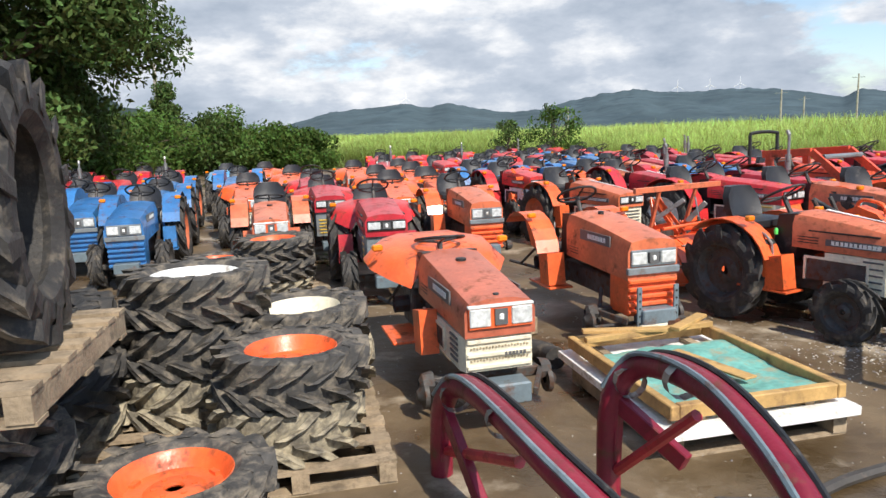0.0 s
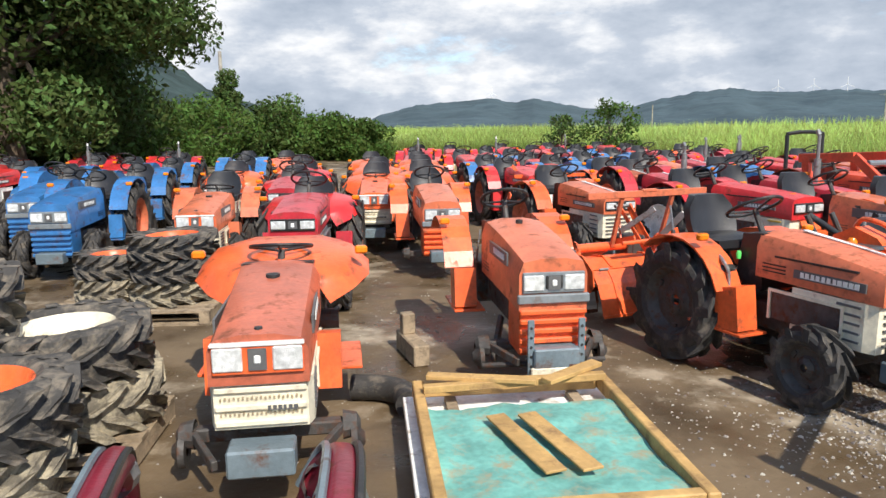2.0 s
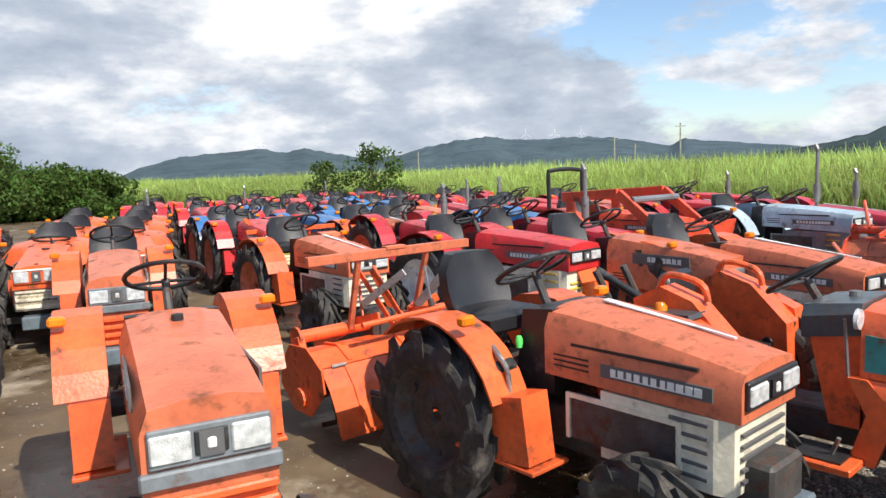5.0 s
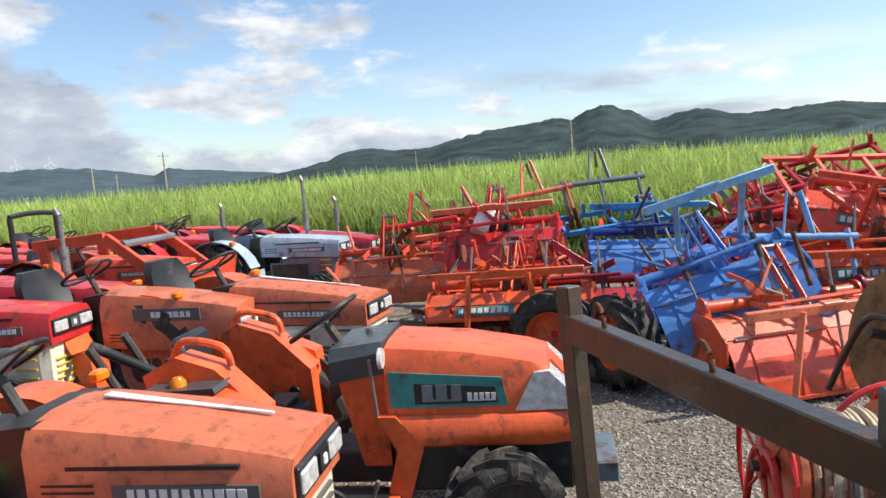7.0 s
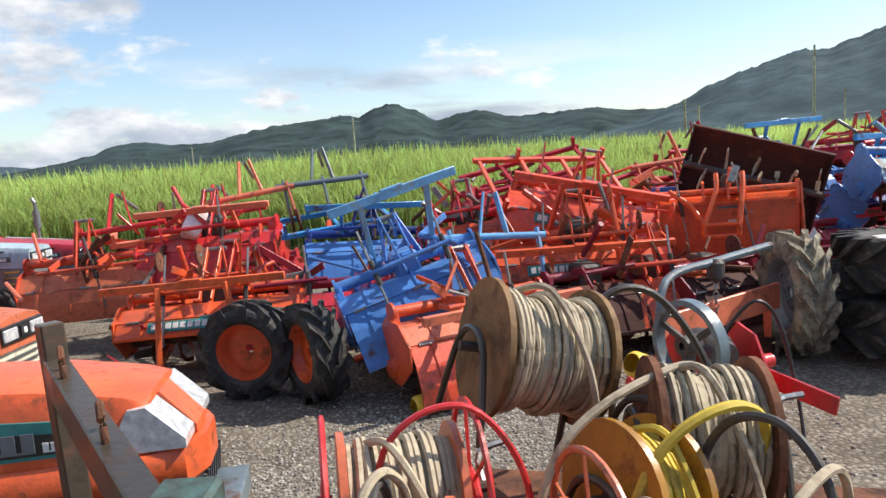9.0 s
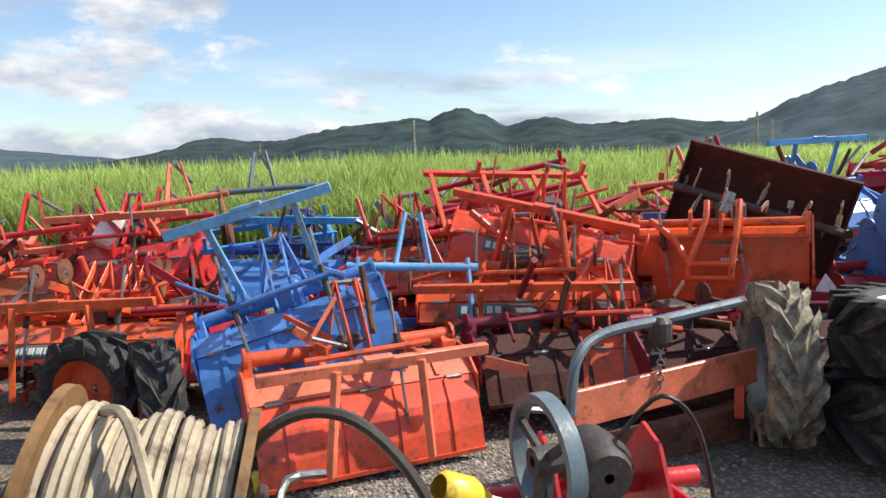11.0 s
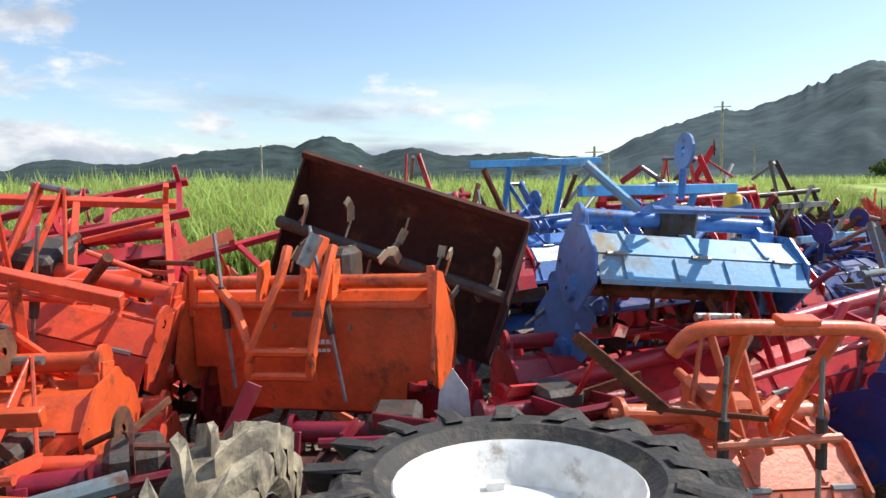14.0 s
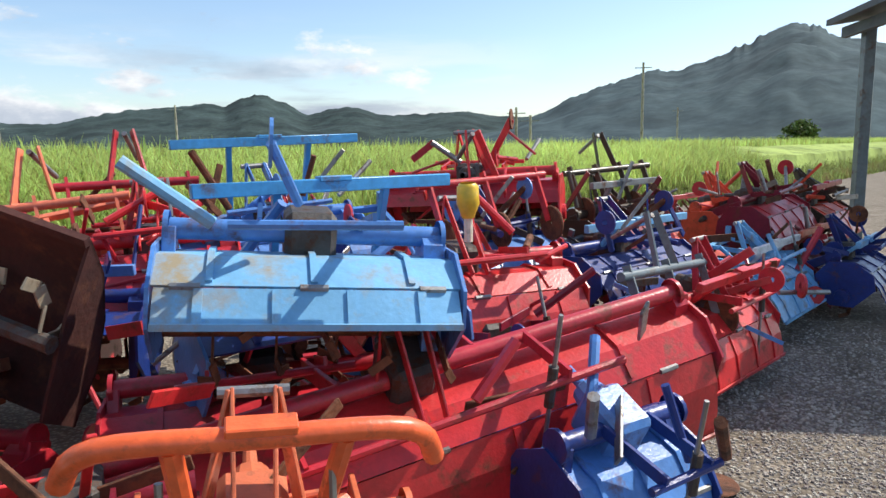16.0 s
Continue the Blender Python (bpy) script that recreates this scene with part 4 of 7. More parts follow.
        part("loader_bucket", bm, PAINT[loader], root)
        part("loader_crossbar", tube(fresh(), [(-0.46, -1.2, 1.22), (0.46, -1.2, 1.22)], 0.04, 8), PAINT["grey"], root)
    return root


def compact_tractor(m, label, group="tractors parked in rows"):
    """A newer low tractor that faces along -y: wedge bonnet over a wrap-round band, stepped floor, side consoles and a low seat."""
    root = thing("tractor", m, label, "tractor", group)
    O, D = PAINT["orange"], PAINT["dash_grey"]
    nose, back, w = -1.42, -0.56, 0.25
    # bonnet and the band below it
    bm = fresh()
    loft(bm, [[(sx * ww * k, y, z) for sx, k, z in ((-1, 1.0, zb), (1, 1.0, zb), (1, 0.98, zt - 0.06), (1, 0.88, zt - 0.008), (1, 0.4, zt + 0.006), (-1, 0.4, zt + 0.006), (-1, 0.88, zt - 0.008), (-1, 0.98, zt - 0.06))]
              for y, zt, zb, ww in ((back, 0.965, 0.66, w), (back - 0.35, 0.935, 0.65, w), (nose + 0.22, 0.880, 0.64, w * 0.985), (nose + 0.14, 0.852, 0.66, w * 0.975), (nose + 0.13, 0.835, 0.80, w * 0.96))])
    part("bonnet", bm, O, root, "", 0.006, True)
    part("nose_panel", prism(fresh(), [(nose + 0.30, 0.66), (nose + 0.20, 0.84), (nose + 0.12, 0.84), (nose - 0.005, 0.69), (nose - 0.005, 0.66)], -w * 0.35, w * 0.35), O, root, "", 0.008)
    bm = fresh()
    loft(bm, [[(sx * ww, y, z) for sx, y in ((-1, back - 0.02), (-1, nose + 0.16), (-0.82, nose + 0.02), (-0.35, nose - 0.04), (0.35, nose - 0.04), (0.82, nose + 0.02), (1, nose + 0.16), (1, back - 0.02))]
              for z, ww in ((0.515, w + 0.020), (0.53, w + 0.034), (0.625, w + 0.036), (0.655, w + 0.012))])
    part("lower_band", bm, O, root, "", 0.008, True)
    part("engine_cover", box(fresh(), (0, (nose + back) / 2 + 0.02, 0.41), (w * 1.9, 0.80, 0.23)), BLACK, root, "black engine side panel", 0.012)
    part("nose_grille", prism(fresh(), [(nose + 0.10, 0.30), (nose + 0.0, 0.36), (nose - 0.015, 0.515), (nose + 0.10, 0.515)], -w * 0.92, w * 0.92), BLACK, root, "", 0.008)
    for k in range(9):
        x = -w * 0.8 + k * w * 0.2
        part("grille_bar", bar(fresh(), (x, nose - 0.012, 0.37), (x, nose - 0.026, 0.505), 0.012, 0.016), DECAL_DARK, root)
    for sx in (-1, 1):
        # each headlamp fills a front corner with one sloping glass
        part("headlamp", prism(fresh(), [(nose + 0.29, 0.665), (nose + 0.20, 0.83), (nose + 0.135, 0.835), (nose + 0.005, 0.70), (nose + 0.005, 0.665)], *sorted((sx * w * 0.36, sx * (w + 0.004)))), LAMP_GLASS, root, "large clear corner headlamp", 0.008)
        part("name_plate", prism(fresh(), [(back - 0.02, 0.69), (back - 0.02, 0.855), (nose + 0.34, 0.815), (nose + 0.32, 0.69)], *sorted((sx * (w - 0.01), sx * (w + 0.006)))), PAINT["teal"], root, "dark green side plate")
        part("plate_panel", prism(fresh(), [(back - 0.13, 0.705), (back - 0.13, 0.80), (nose + 0.37, 0.775), (nose + 0.36, 0.705)], *sorted((sx * (w - 0.01), sx * (w + 0.009)))), BLACK, root)
        turn = -90 if sx > 0 else 90
        writing(root, (sx * (w + 0.013), back - (0.15 if sx > 0 else 0.34), 0.755), 0.19, 0.075, 3, PAINT["grey"], "side", turn)
        writing(root, (sx * (w + 0.013), back - (0.36 if sx > 0 else 0.49), 0.735), 0.13, 0.035, 5, DECAL, "side", turn)
        # leg from the band down to the floor, floor edge, console front
        x0, x1 = sorted((sx * (w - 0.02), sx * (w + 0.036)))
        part("front_leg", prism(fresh(), [(-0.60, 0.66), (-0.72, 0.52), (-0.64, 0.27), (-0.53, 0.27), (-0.60, 0.50), (-0.52, 0.66)], x0, x1), O, root, "", 0.008)
        part("floor_panel", box(fresh(), (sx * 0.33, -0.32, 0.285), (0.26, 0.56, 0.035)), O, root, "", 0.006)
        part("floor_mat", box(fresh(), (sx * 0.33, -0.32, 0.306), (0.20, 0.46, 0.012)), BLACK, root)
        part("pedal_rod", tube(fresh(), [(sx * 0.34, -0.48, 0.30), (sx * 0.36, -0.52, 0.40)], 0.010, 6), STEEL, root)
        xi, xo = sx * 0.25, sx * 0.52
        prof = [(-0.12, 0.27), (-0.02, 0.27), (0.40, 0.52), (0.52, 0.70), (0.44, 0.84), (0.14, 0.87), (-0.02, 0.80)]
        part("fender", prism(fresh(), prof, *sorted((sx * 0.40, xo))), O, root, "", 0.02, True)
        part("console", prism(fresh(), [(-0.06, 0.32), (0.40, 0.40), (0.50, 0.92), (0.34, 1.0), (0.16, 0.94), (-0.04, 0.74)], *sorted((xi, sx * 0.40))), O, root, "", 0.018, True)
        part("fender_cover", prism(fresh(), [(0.10, 0.872), (0.42, 0.852), (0.53, 0.72), (0.545, 0.73), (0.44, 0.885), (0.11, 0.895)], *sorted((sx * 0.36, sx * 0.53))), D, root, "grey plastic fender cover", 0.008)
        part("warning_label", prism(fresh(), [(-0.035, 0.70), (0.03, 0.815), (0.055, 0.80), (-0.01, 0.685)], *sorted((sx * 0.44, sx * 0.525))), PAINT["yellow"], root, "yellow warning label")
        part("lever_slot", lathe(fresh(), [(sx * 0.250, 0.034), (sx * 0.243, 0.030), (sx * 0.243, 0.001)], 14, "x", (0, 0.06, 0.62)), BLACK, root)
        part("hand_grip", tube(fresh(), curve([(sx * 0.31, 0.40, 0.96), (sx * 0.31, 0.34, 1.05), (sx * 0.31, 0.16, 1.02), (sx * 0.31, 0.12, 0.93)], 4), 0.018, 8), O, root, "", 0, True)
        part("turn_lamp", lathe(fresh(), [(0.86, 0.035), (0.91, 0.035), (0.93, 0.02), (0.932, 0.001)], 12, "z", (sx * 0.46, 0.30, 0)), AMBER, root, "", 0, True)
        part("stay", tube(fresh(), [(sx * 0.27, -0.52, 0.66), (sx * 0.27, -0.50, 0.92)], 0.008, 6), STEEL, root, "bare steel stay")
        wheel_part(root, (sx * 0.46, 0.16, 0.40), 0.40, 0.22, 12, RUBBER, PAINT["orange"])
        wheel_part(root, (sx * 0.40, nose + 0.36, 0.27), 0.27, 0.16, 11, RUBBER, CAST, 24.0)
    part("mirror", lathe(fresh(), [(-0.012, 0.001), (-0.010, 0.045), (0.006, 0.048), (0.008, 0.001)], 16, "y", (-0.29, -0.56, 0.93)), LAMP_GLASS, root, "small round mirror", 0, True)
    bm = fresh()
    loft(bm, [[(sx * ww, y, z) for sx, y, z in ((-1, back + 0.01, z0), (1, back + 0.01, z0), (1, -0.30, z1), (-1, -0.30, z1))] for ww, z0, z1 in ((0.225, 0.84, 0.80), (0.23, 0.94, 0.90), (0.20, 0.985, 0.955))])
    part("cowl", prism(fresh(), [(back + 0.01, 0.40), (back + 0.01, 0.84), (-0.33, 0.80), (-0.42, 0.40)], -0.20, 0.20), O, root, "", 0.012)
    part("dashboard", bm, D, root, "grey plastic dashboard", 0.02)
    part("key_cap", lathe(fresh(), [(0.96, 0.03), (0.995, 0.028), (0.997, 0.001)], 12, "z", (0.05, -0.44, 0)), STEEL, root)
    steering_wheel(root, -0.22, 1.06, 32, 0.185)
    bm = fresh()
    loft(bm, [[(sx * ww, y, z) for sx, y in ((-1, 0.02 + e), (1, 0.02 + e), (1, 0.40 - e), (-1, 0.40 - e))] for ww, e, z in ((0.17, 0.03, 0.55), (0.21, 0.0, 0.58), (0.21, 0.0, 0.63), (0.15, 0.05, 0.65))])
    part("seat", bm, VINYL, root, "", 0.02, True)
    part("seat_post", bar(fresh(), (0, 0.40, 0.58), (0, 0.48, 0.86), 0.10, 0.02), BLACK, root, "", 0.006)
    part("backrest", box(fresh(), (0, 0.47, 0.94), (0.30, 0.07, 0.17), pose(0, 0, 0, -10)), VINYL, root, "", 0.025, True)
    bm = fresh()
    box(bm, (0, -0.70, 0.36), (0.24, 1.3, 0.16))
    box(bm, (0, 0.16, 0.44), (0.42, 0.40, 0.30))
    lathe(bm, [(-0.36, 0.06), (0.36, 0.06)], 10, "x", (0, 0.16, 0.40))
    part("chassis", bm, CAST, root, "", 0.012)
    part("bumper", box(fresh(), (0, nose - 0.06, 0.34), (0.34, 0.18, 0.10)), PAINT["steel_grey"], root, "grey front weight bracket", 0.010)
    part("front_axle", bar(fresh(), (-0.36, nose + 0.36, 0.27), (0.36, nose + 0.36, 0.27), 0.07, 0.07), CAST, root, "", 0.008)
    bm = fresh()
    for sx in (-1, 1):
        tube(bm, [(sx * 0.18, 0.36, 0.34), (sx * 0.34, 0.85, 0.36)], 0.018, 6)
    tube(bm, [(0, 0.34, 0.62), (0, 0.78, 0.66)], 0.018, 6)
    part("hitch", bm, CAST, root)
    return root


# ---- tillers and other implements ----


def tiller(m, w=1.4, body="vermilion", hood="vermilion", rail=None, rods=2, mast=True, flap=None, rotor=True, label="", rail_h=0.55, under=None, group="heap of rotary tillers", curved=False, stripes=False, case=None, back=0.5, bits=5, seed=None, front=False):
    """A rotary tiller: beam and gearbox in front (+y), hood over the rotor, flap behind (-y). back: how far the flap hangs down."""
    root = thing("rotary_tiller", m, label or "worn %s rotary tiller lying in the heap" % hood.replace("_", " "), "tiller", group)
    P, H = PAINT[body], PAINT[hood] if hood in PAINT else RUST_SHADE
    rn = random.Random(seed if seed is not None else int(m.translation.x * 97 + m.translation.y * 31))
    h = w / 2
    bm = fresh()
    sheet(bm, [(0.24, 0.36), (0.20, 0.46), (0.10, 0.53), (-0.06, 0.545), (-0.20, 0.47)], -h, h, 0.010)
    part("hood", bm, H, root)
    for k in range(3):
        x = -h * 0.66 + k * h * 0.66
        part("hood_rib", sheet(fresh(), [(0.21, 0.468), (0.105, 0.543), (-0.055, 0.558), (-0.19, 0.486)], x - 0.012, x + 0.012, 0.012), H, root)
    if back > 0:
        line = [(-0.20, 0.465), (-0.29, 0.36), (-0.36, 0.22), (-0.395, 0.10), (-0.38, 0.02)]
        n = 2 + round(back * 3)
        bm = fresh()
        sheet(bm, line[:n], -h * 0.985, h * 0.985, 0.008)
        sheet(bm, [(line[n - 1][0] - 0.012, line[n - 1][1] + 0.012), (line[n - 1][0] - 0.012, line[n - 1][1] - 0.012)], -h * 0.985, h * 0.985, 0.012)
        f = part("rear_flap", bm, PAINT[flap] if flap else H, root)
        for k in (-0.72, -0.24, 0.24, 0.72):
            part("flap_rib", sheet(fresh(), [(y - 0.010, z) for y, z in line[:n]], h * k - 0.016, h * k + 0.016, 0.010), PAINT[flap] if flap else H, f)
        for k in (-0.8, 0.0, 0.8):
            part("hinge", tube(fresh(), [(h * k - 0.05, -0.205, 0.475), (h * k + 0.05, -0.205, 0.475)], 0.014, 6), STEEL, f)
    if stripes:
        bm = fresh()
        sheet(bm, [(-0.222, 0.462), (-0.278, 0.392)], -h * 0.62, h * 0.10, 0.014)
        part("label_strip", bm, PAINT["teal"], root)
        bm = fresh()
        for k in range(8):
            x = -h * 0.58 + k * h * 0.08
            sheet(bm, [(-0.236, 0.450), (-0.268, 0.408)], x, x + h * 0.055, 0.018)
        part("decal", bm, DECAL, root)
    for sx in (-1, 1):
        bm = fresh()
        x0, x1 = sorted((sx * h, sx * (h + 0.014)))
        prism(bm, [(0.27, 0.30), (0.25, 0.44), (0.13, 0.58), (-0.08, 0.59), (-0.25, 0.48), (-0.27, 0.34), (-0.10, 0.16), (0.10, 0.16)], x0, x1)
        lathe(bm, [(sx * (h + 0.013), 0.07), (sx * (h + 0.04), 0.065), (sx * (h + 0.045), 0.01)], 12, "x", (0, 0, 0.26))
        part("side_plate", bm, P, root, "", 0.004)
    bm = fresh()
    tube(bm, [(-h * 0.95, 0.10, 0.62), (h * 0.95, 0.10, 0.62)], 0.042, 12)
    for sx in (-1, 1):
        lathe(bm, [(sx * (h * 0.95), 0.07), (sx * (h * 0.95 + 0.02), 0.07), (sx * (h * 0.95 + 0.02), 0.005)], 12, "x", (0, 0.10, 0.62))
    part("beam", bm, P, root, "", 0, True)
    for sx in (-1, 1):
        part("bracket", bar(fresh(), (sx * (h - 0.03), 0.10, 0.62), (sx * (h - 0.03), 0.02, 0.42), 0.05, 0.10), P, root, "", 0.004)
        part("link_arm", bar(fresh(), (sx * h * 0.36, 0.08, 0.66), (sx * h * 0.36, -0.24, 0.70 + 0.06 * rn.random()), 0.016, 0.05), P, root)
    part("cross_tube", tube(fresh(), [(-h * 0.55, -0.235, 0.70), (h * 0.55, -0.235, 0.72)], 0.018, 8), P, root)
    bm = fresh()
    box(bm, (0, 0.14, 0.60), (0.20, 0.24, 0.22))
    lathe(bm, [(0.24, 0.08), (0.32, 0.06), (0.34, 0.025), (0.44, 0.022)], 12, "y", (0, 0, 0.62))
    part("gearbox", bm, PAINT[case] if case else CAST, root, "", 0.025)
    bm = fresh()
    prism(bm, [(0.12, 0.66), (0.18, 0.58), (0.07, 0.18), (-0.07, 0.18), (0.02, 0.60)], *sorted((h - 0.10, h - 0.02)))
    part("chain_case", bm, P, root, "", 0.012)
    if mast:
        for sx in (-1, 1):
            bm = fresh()
            bar(bm, (sx * 0.14, 0.10, 0.64), (sx * 0.06, 0.26, 0.98), 0.014, 0.06)
            bar(bm, (sx * 0.06, 0.26, 0.98), (sx * 0.05, -0.16, 0.60), 0.012, 0.045)
            bar(bm, (sx * 0.30, 0.10, 0.62), (sx * 0.34, 0.42, 0.46), 0.02, 0.09)
            part("mast_plate", bm, P, root, "", 0.003)
        part("hitch_pin", tube(fresh(), [(-0.1, 0.26, 0.97), (0.1, 0.26, 0.97)], 0.018, 8), STEEL, root)
    if rotor:
        bm = fresh()
        tube(bm, [(-h * 0.97, 0, 0.26), (h * 0.97, 0, 0.26)], 0.035, 8)
        n = int(w / 0.075)
        for k in range(n):
            x = -h * 0.93 + k * w * 0.93 / max(1, n - 1)
            a = k * 2.2
            pts = [Vector((x, 0.03 * math.cos(a), 0.26 + 0.03 * math.sin(a))), Vector((x, 0.14 * math.cos(a), 0.26 + 0.14 * math.sin(a))), Vector((x + 0.02, 0.215 * math.cos(a + 0.25), 0.26 + 0.215 * math.sin(a + 0.25))), Vector((x + 0.055 * (1 if k % 2 else -1), 0.235 * math.cos(a + 0.5), 0.26 + 0.235 * math.sin(a + 0.5)))]
            for p, q in zip(pts, pts[1:]):
                bar(bm, p, q, 0.009, 0.034)
        part("rotor", bm, STEEL if under else RUSTY, root, "rotor with curved steel tines")
    for k in range(rods):
        x = (-0.45 + 0.9 * k / max(1, rods - 1)) * h if rods > 1 else 0.3 * h
        lean = rn.uniform(-0.08, 0.08)
        s = part("spring_rod", tube(fresh(), [(x + lean, -0.14, 1.0), (x, -0.33, 0.28)], 0.010, 6), STEEL, root)
        part("spring", tube(fresh(), [(x + lean * 0.6, -0.20, 0.78), (x + lean * 0.3, -0.25, 0.60)], 0.021, 8), CAST, s)
    for k in range(bits):
        x, y, z = rn.uniform(-h, h) * 0.85, rn.uniform(-0.25, 0.25), rn.uniform(0.62, 0.78)
        d = Vector((rn.uniform(-1, 1), rn.uniform(-0.6, 0.6), rn.uniform(-0.1, 0.8))).normalized() * rn.uniform(0.2, 0.45)
        p, q = Vector((x, y, z)), Vector((x, y, z)) + d
        mt = rn.choice((P, P, H, RUSTY, STEEL))
        if rn.random() < 0.5:
            o = part("link_bar", bar(fresh(), p, q, 0.014, rn.choice((0.03, 0.05, 0.06))), mt, root, "", 0.003)
        else:
            o = part("link_tube", tube(fresh(), [p, q], rn.choice((0.012, 0.018, 0.024)), 8), mt, root)
        if rn.random() < 0.13:
            lathe_m = fresh()
            lathe(lathe_m, [(-0.006, 0.02), (-0.006, 0.085), (0.006, 0.085), (0.006, 0.02)], 16, "x", q)
            part("coulter_disc", lathe_m, rn.choice((RUSTY, P, H)), o)
    if rail:
        bm = fresh()
        zt = 0.60 + rail_h
        ry = -0.40 if front else -0.10
        if curved:
            tube(bm, curve([(-h * 0.92, -0.12, zt - 0.10), (-h * 0.75, -0.14, zt), (0, -0.16, zt + 0.02), (h * 0.75, -0.14, zt), (h * 0.95, -0.10, zt - 0.12)], 5), 0.028, 10)
        else:
            bar(bm, (-h * (0.98 if rail_h < 0.55 else 0.80), ry, zt), (h * (0.98 if rail_h < 0.55 else 0.80), ry, zt), 0.045, 0.06)
        part("top_rail", bm, PAINT[rail], root, "", 0.004, True)
        for sx in (-1, 1):
            bm = fresh()
            if curved:
                tube(bm, [(sx * h * 0.42, -0.15, zt), (sx * h * 0.30, -0.05, 0.62)], 0.026, 8)
            else:
                bar(bm, (sx * h * 0.42, ry, zt), (sx * h * 0.40, 0.06, 0.62), 0.035, 0.035)
                if front and rail_h < 0.4:
                    bar(bm, (sx * h * 0.36, ry - 0.02, zt), (sx * h * 0.44, ry - 0.06, 0.14), 0.04, 0.04)
            part("rail_strut", bm, PAINT[rail], root, "", 0.003)
        part("rail_bracket", box(fresh(), (0, ry if not curved else -0.16, zt + (0.03 if not curved else 0.05)), (0.16, 0.06, 0.025)), PAINT[rail], root, "", 0.004)
    return root


def rack(m, w, d, paint, bars=4, label="", z=0.0):
    """A flat ladder-like frame of square tube with short posts."""
    root = thing("implement_frame", m, label or "rusty %s steel implement frame on the heap" % paint.replace("_", " "), "frame", "loose implement frames")
    for k in (-1, 1):
        part("rail", bar(fresh(), (-w / 2, k * d / 2, 0), (w / 2, k * d / 2, 0), 0.045, 0.05), PAINT[paint], root, "", 0.004)
    for k in range(bars):
        x = -w * 0.46 + k * w * 0.92 / (bars - 1)
        part("crossbar", bar(fresh(), (x, -d / 2, 0.0), (x, d / 2, 0.0), 0.035, 0.035), PAINT[paint], root)
    for sx, sy in ((-1, -1), (1, 1), (-0.4, 1)):
        part("post", bar(fresh(), (sx * w * 0.46, sy * d / 2, -0.02), (sx * w * 0.46, sy * d / 2 * 1.05, 0.13), 0.03, 0.05), PAINT[paint], root)
    return root


def toolbar(m, w, paint, label="", discs=3):
    """A tool bar with hanging shanks and coulter discs."""
    root = thing("tool_bar", m, label or "%s tool bar with rusty coulter discs" % paint.replace("_", " "), "tool bar", "loose implement frames")
    part("bar", tube(fresh(), [(-w / 2, 0, 0.5), (w / 2, 0, 0.5)], 0.03, 10), PAINT[paint], root, "", 0, True)
    for k in range(discs):
        x = -w * 0.42 + k * w * 0.84 / max(1, discs - 1)
        s = part("shank", bar(fresh(), (x, 0.02, 0.56), (x + 0.03, -0.12, 0.16), 0.02, 0.05), PAINT[paint], root)
        part("coulter_disc", lathe(fresh(), [(-0.005, 0.01), (-0.012, 0.13), (0.0, 0.135), (0.012, 0.13), (0.005, 0.01)], 20, "x", (x + 0.04, -0.14, 0.14)), RUSTY, s, "round rusty disc", 0, True)
    for sx in (-1, 1):
        part("mast_plate", bar(fresh(), (sx * 0.12, 0, 0.5), (sx * 0.05, 0.14, 0.86), 0.014, 0.05), PAINT[paint], root)
    part("top_link", tube(fresh(), [(0, 0.12, 0.84), (0.06, 0.45, 0.66)], 0.018, 8), STEEL, root)
    return root


def upturned(m, w, label):
    """A tiller tipped on its front so that the hollow of its hood and the tines face out."""
    root = thing("rotary_tiller", m, label, "tiller", "heap of rotary tillers")
    h = w / 2
    part("hood", sheet(fresh(), [(-0.10, 0.42), (0.02, 0.28), (0.10, 0.08), (0.13, -0.14), (0.08, -0.38)], -h, h, 0.012), RUST_SHADE, root, "rusted inside of the hood", 0, True)
    part("hood_edge", sheet(fresh(), [(-0.115, 0.435), (-0.095, 0.405)], -h, h, 0.03), RUST_SHADE, root)
    for sx in (-1, 1):
        x0, x1 = sorted((sx * h, sx * (h - 0.014)))
        part("side_plate", prism(fresh(), [(-0.10, 0.42), (0.02, 0.28), (0.10, 0.08), (0.13, -0.14), (0.08, -0.38), (-0.12, -0.30), (-0.13, 0.10)], x0, x1), RUST_SHADE, root)
    part("rotor", tube(fresh(), [(-h, -0.17, 0.02), (h, -0.17, 0.02)], 0.035, 8), CAST, root)
    for k in range(15):
        x = -h * 0.9 + k * w * 0.9 / 14
        a = k * 1.9
        o = Vector((x, -0.17, 0.02))
        pts = [o + Vector((0.01 * j * (1 if k % 2 else -1), r * math.cos(a + q), r * math.sin(a + q))) for j, (r, q) in enumerate(((0.03, 0), (0.13, 0), (0.20, 0.25), (0.235, 0.5)))]
        bm = fresh()
        for p, q in zip(pts, pts[1:]):
            bar(bm, p, q, 0.010, 0.046)
        part("tine", bm, TINE, root, "worn curved steel tine")
    return root


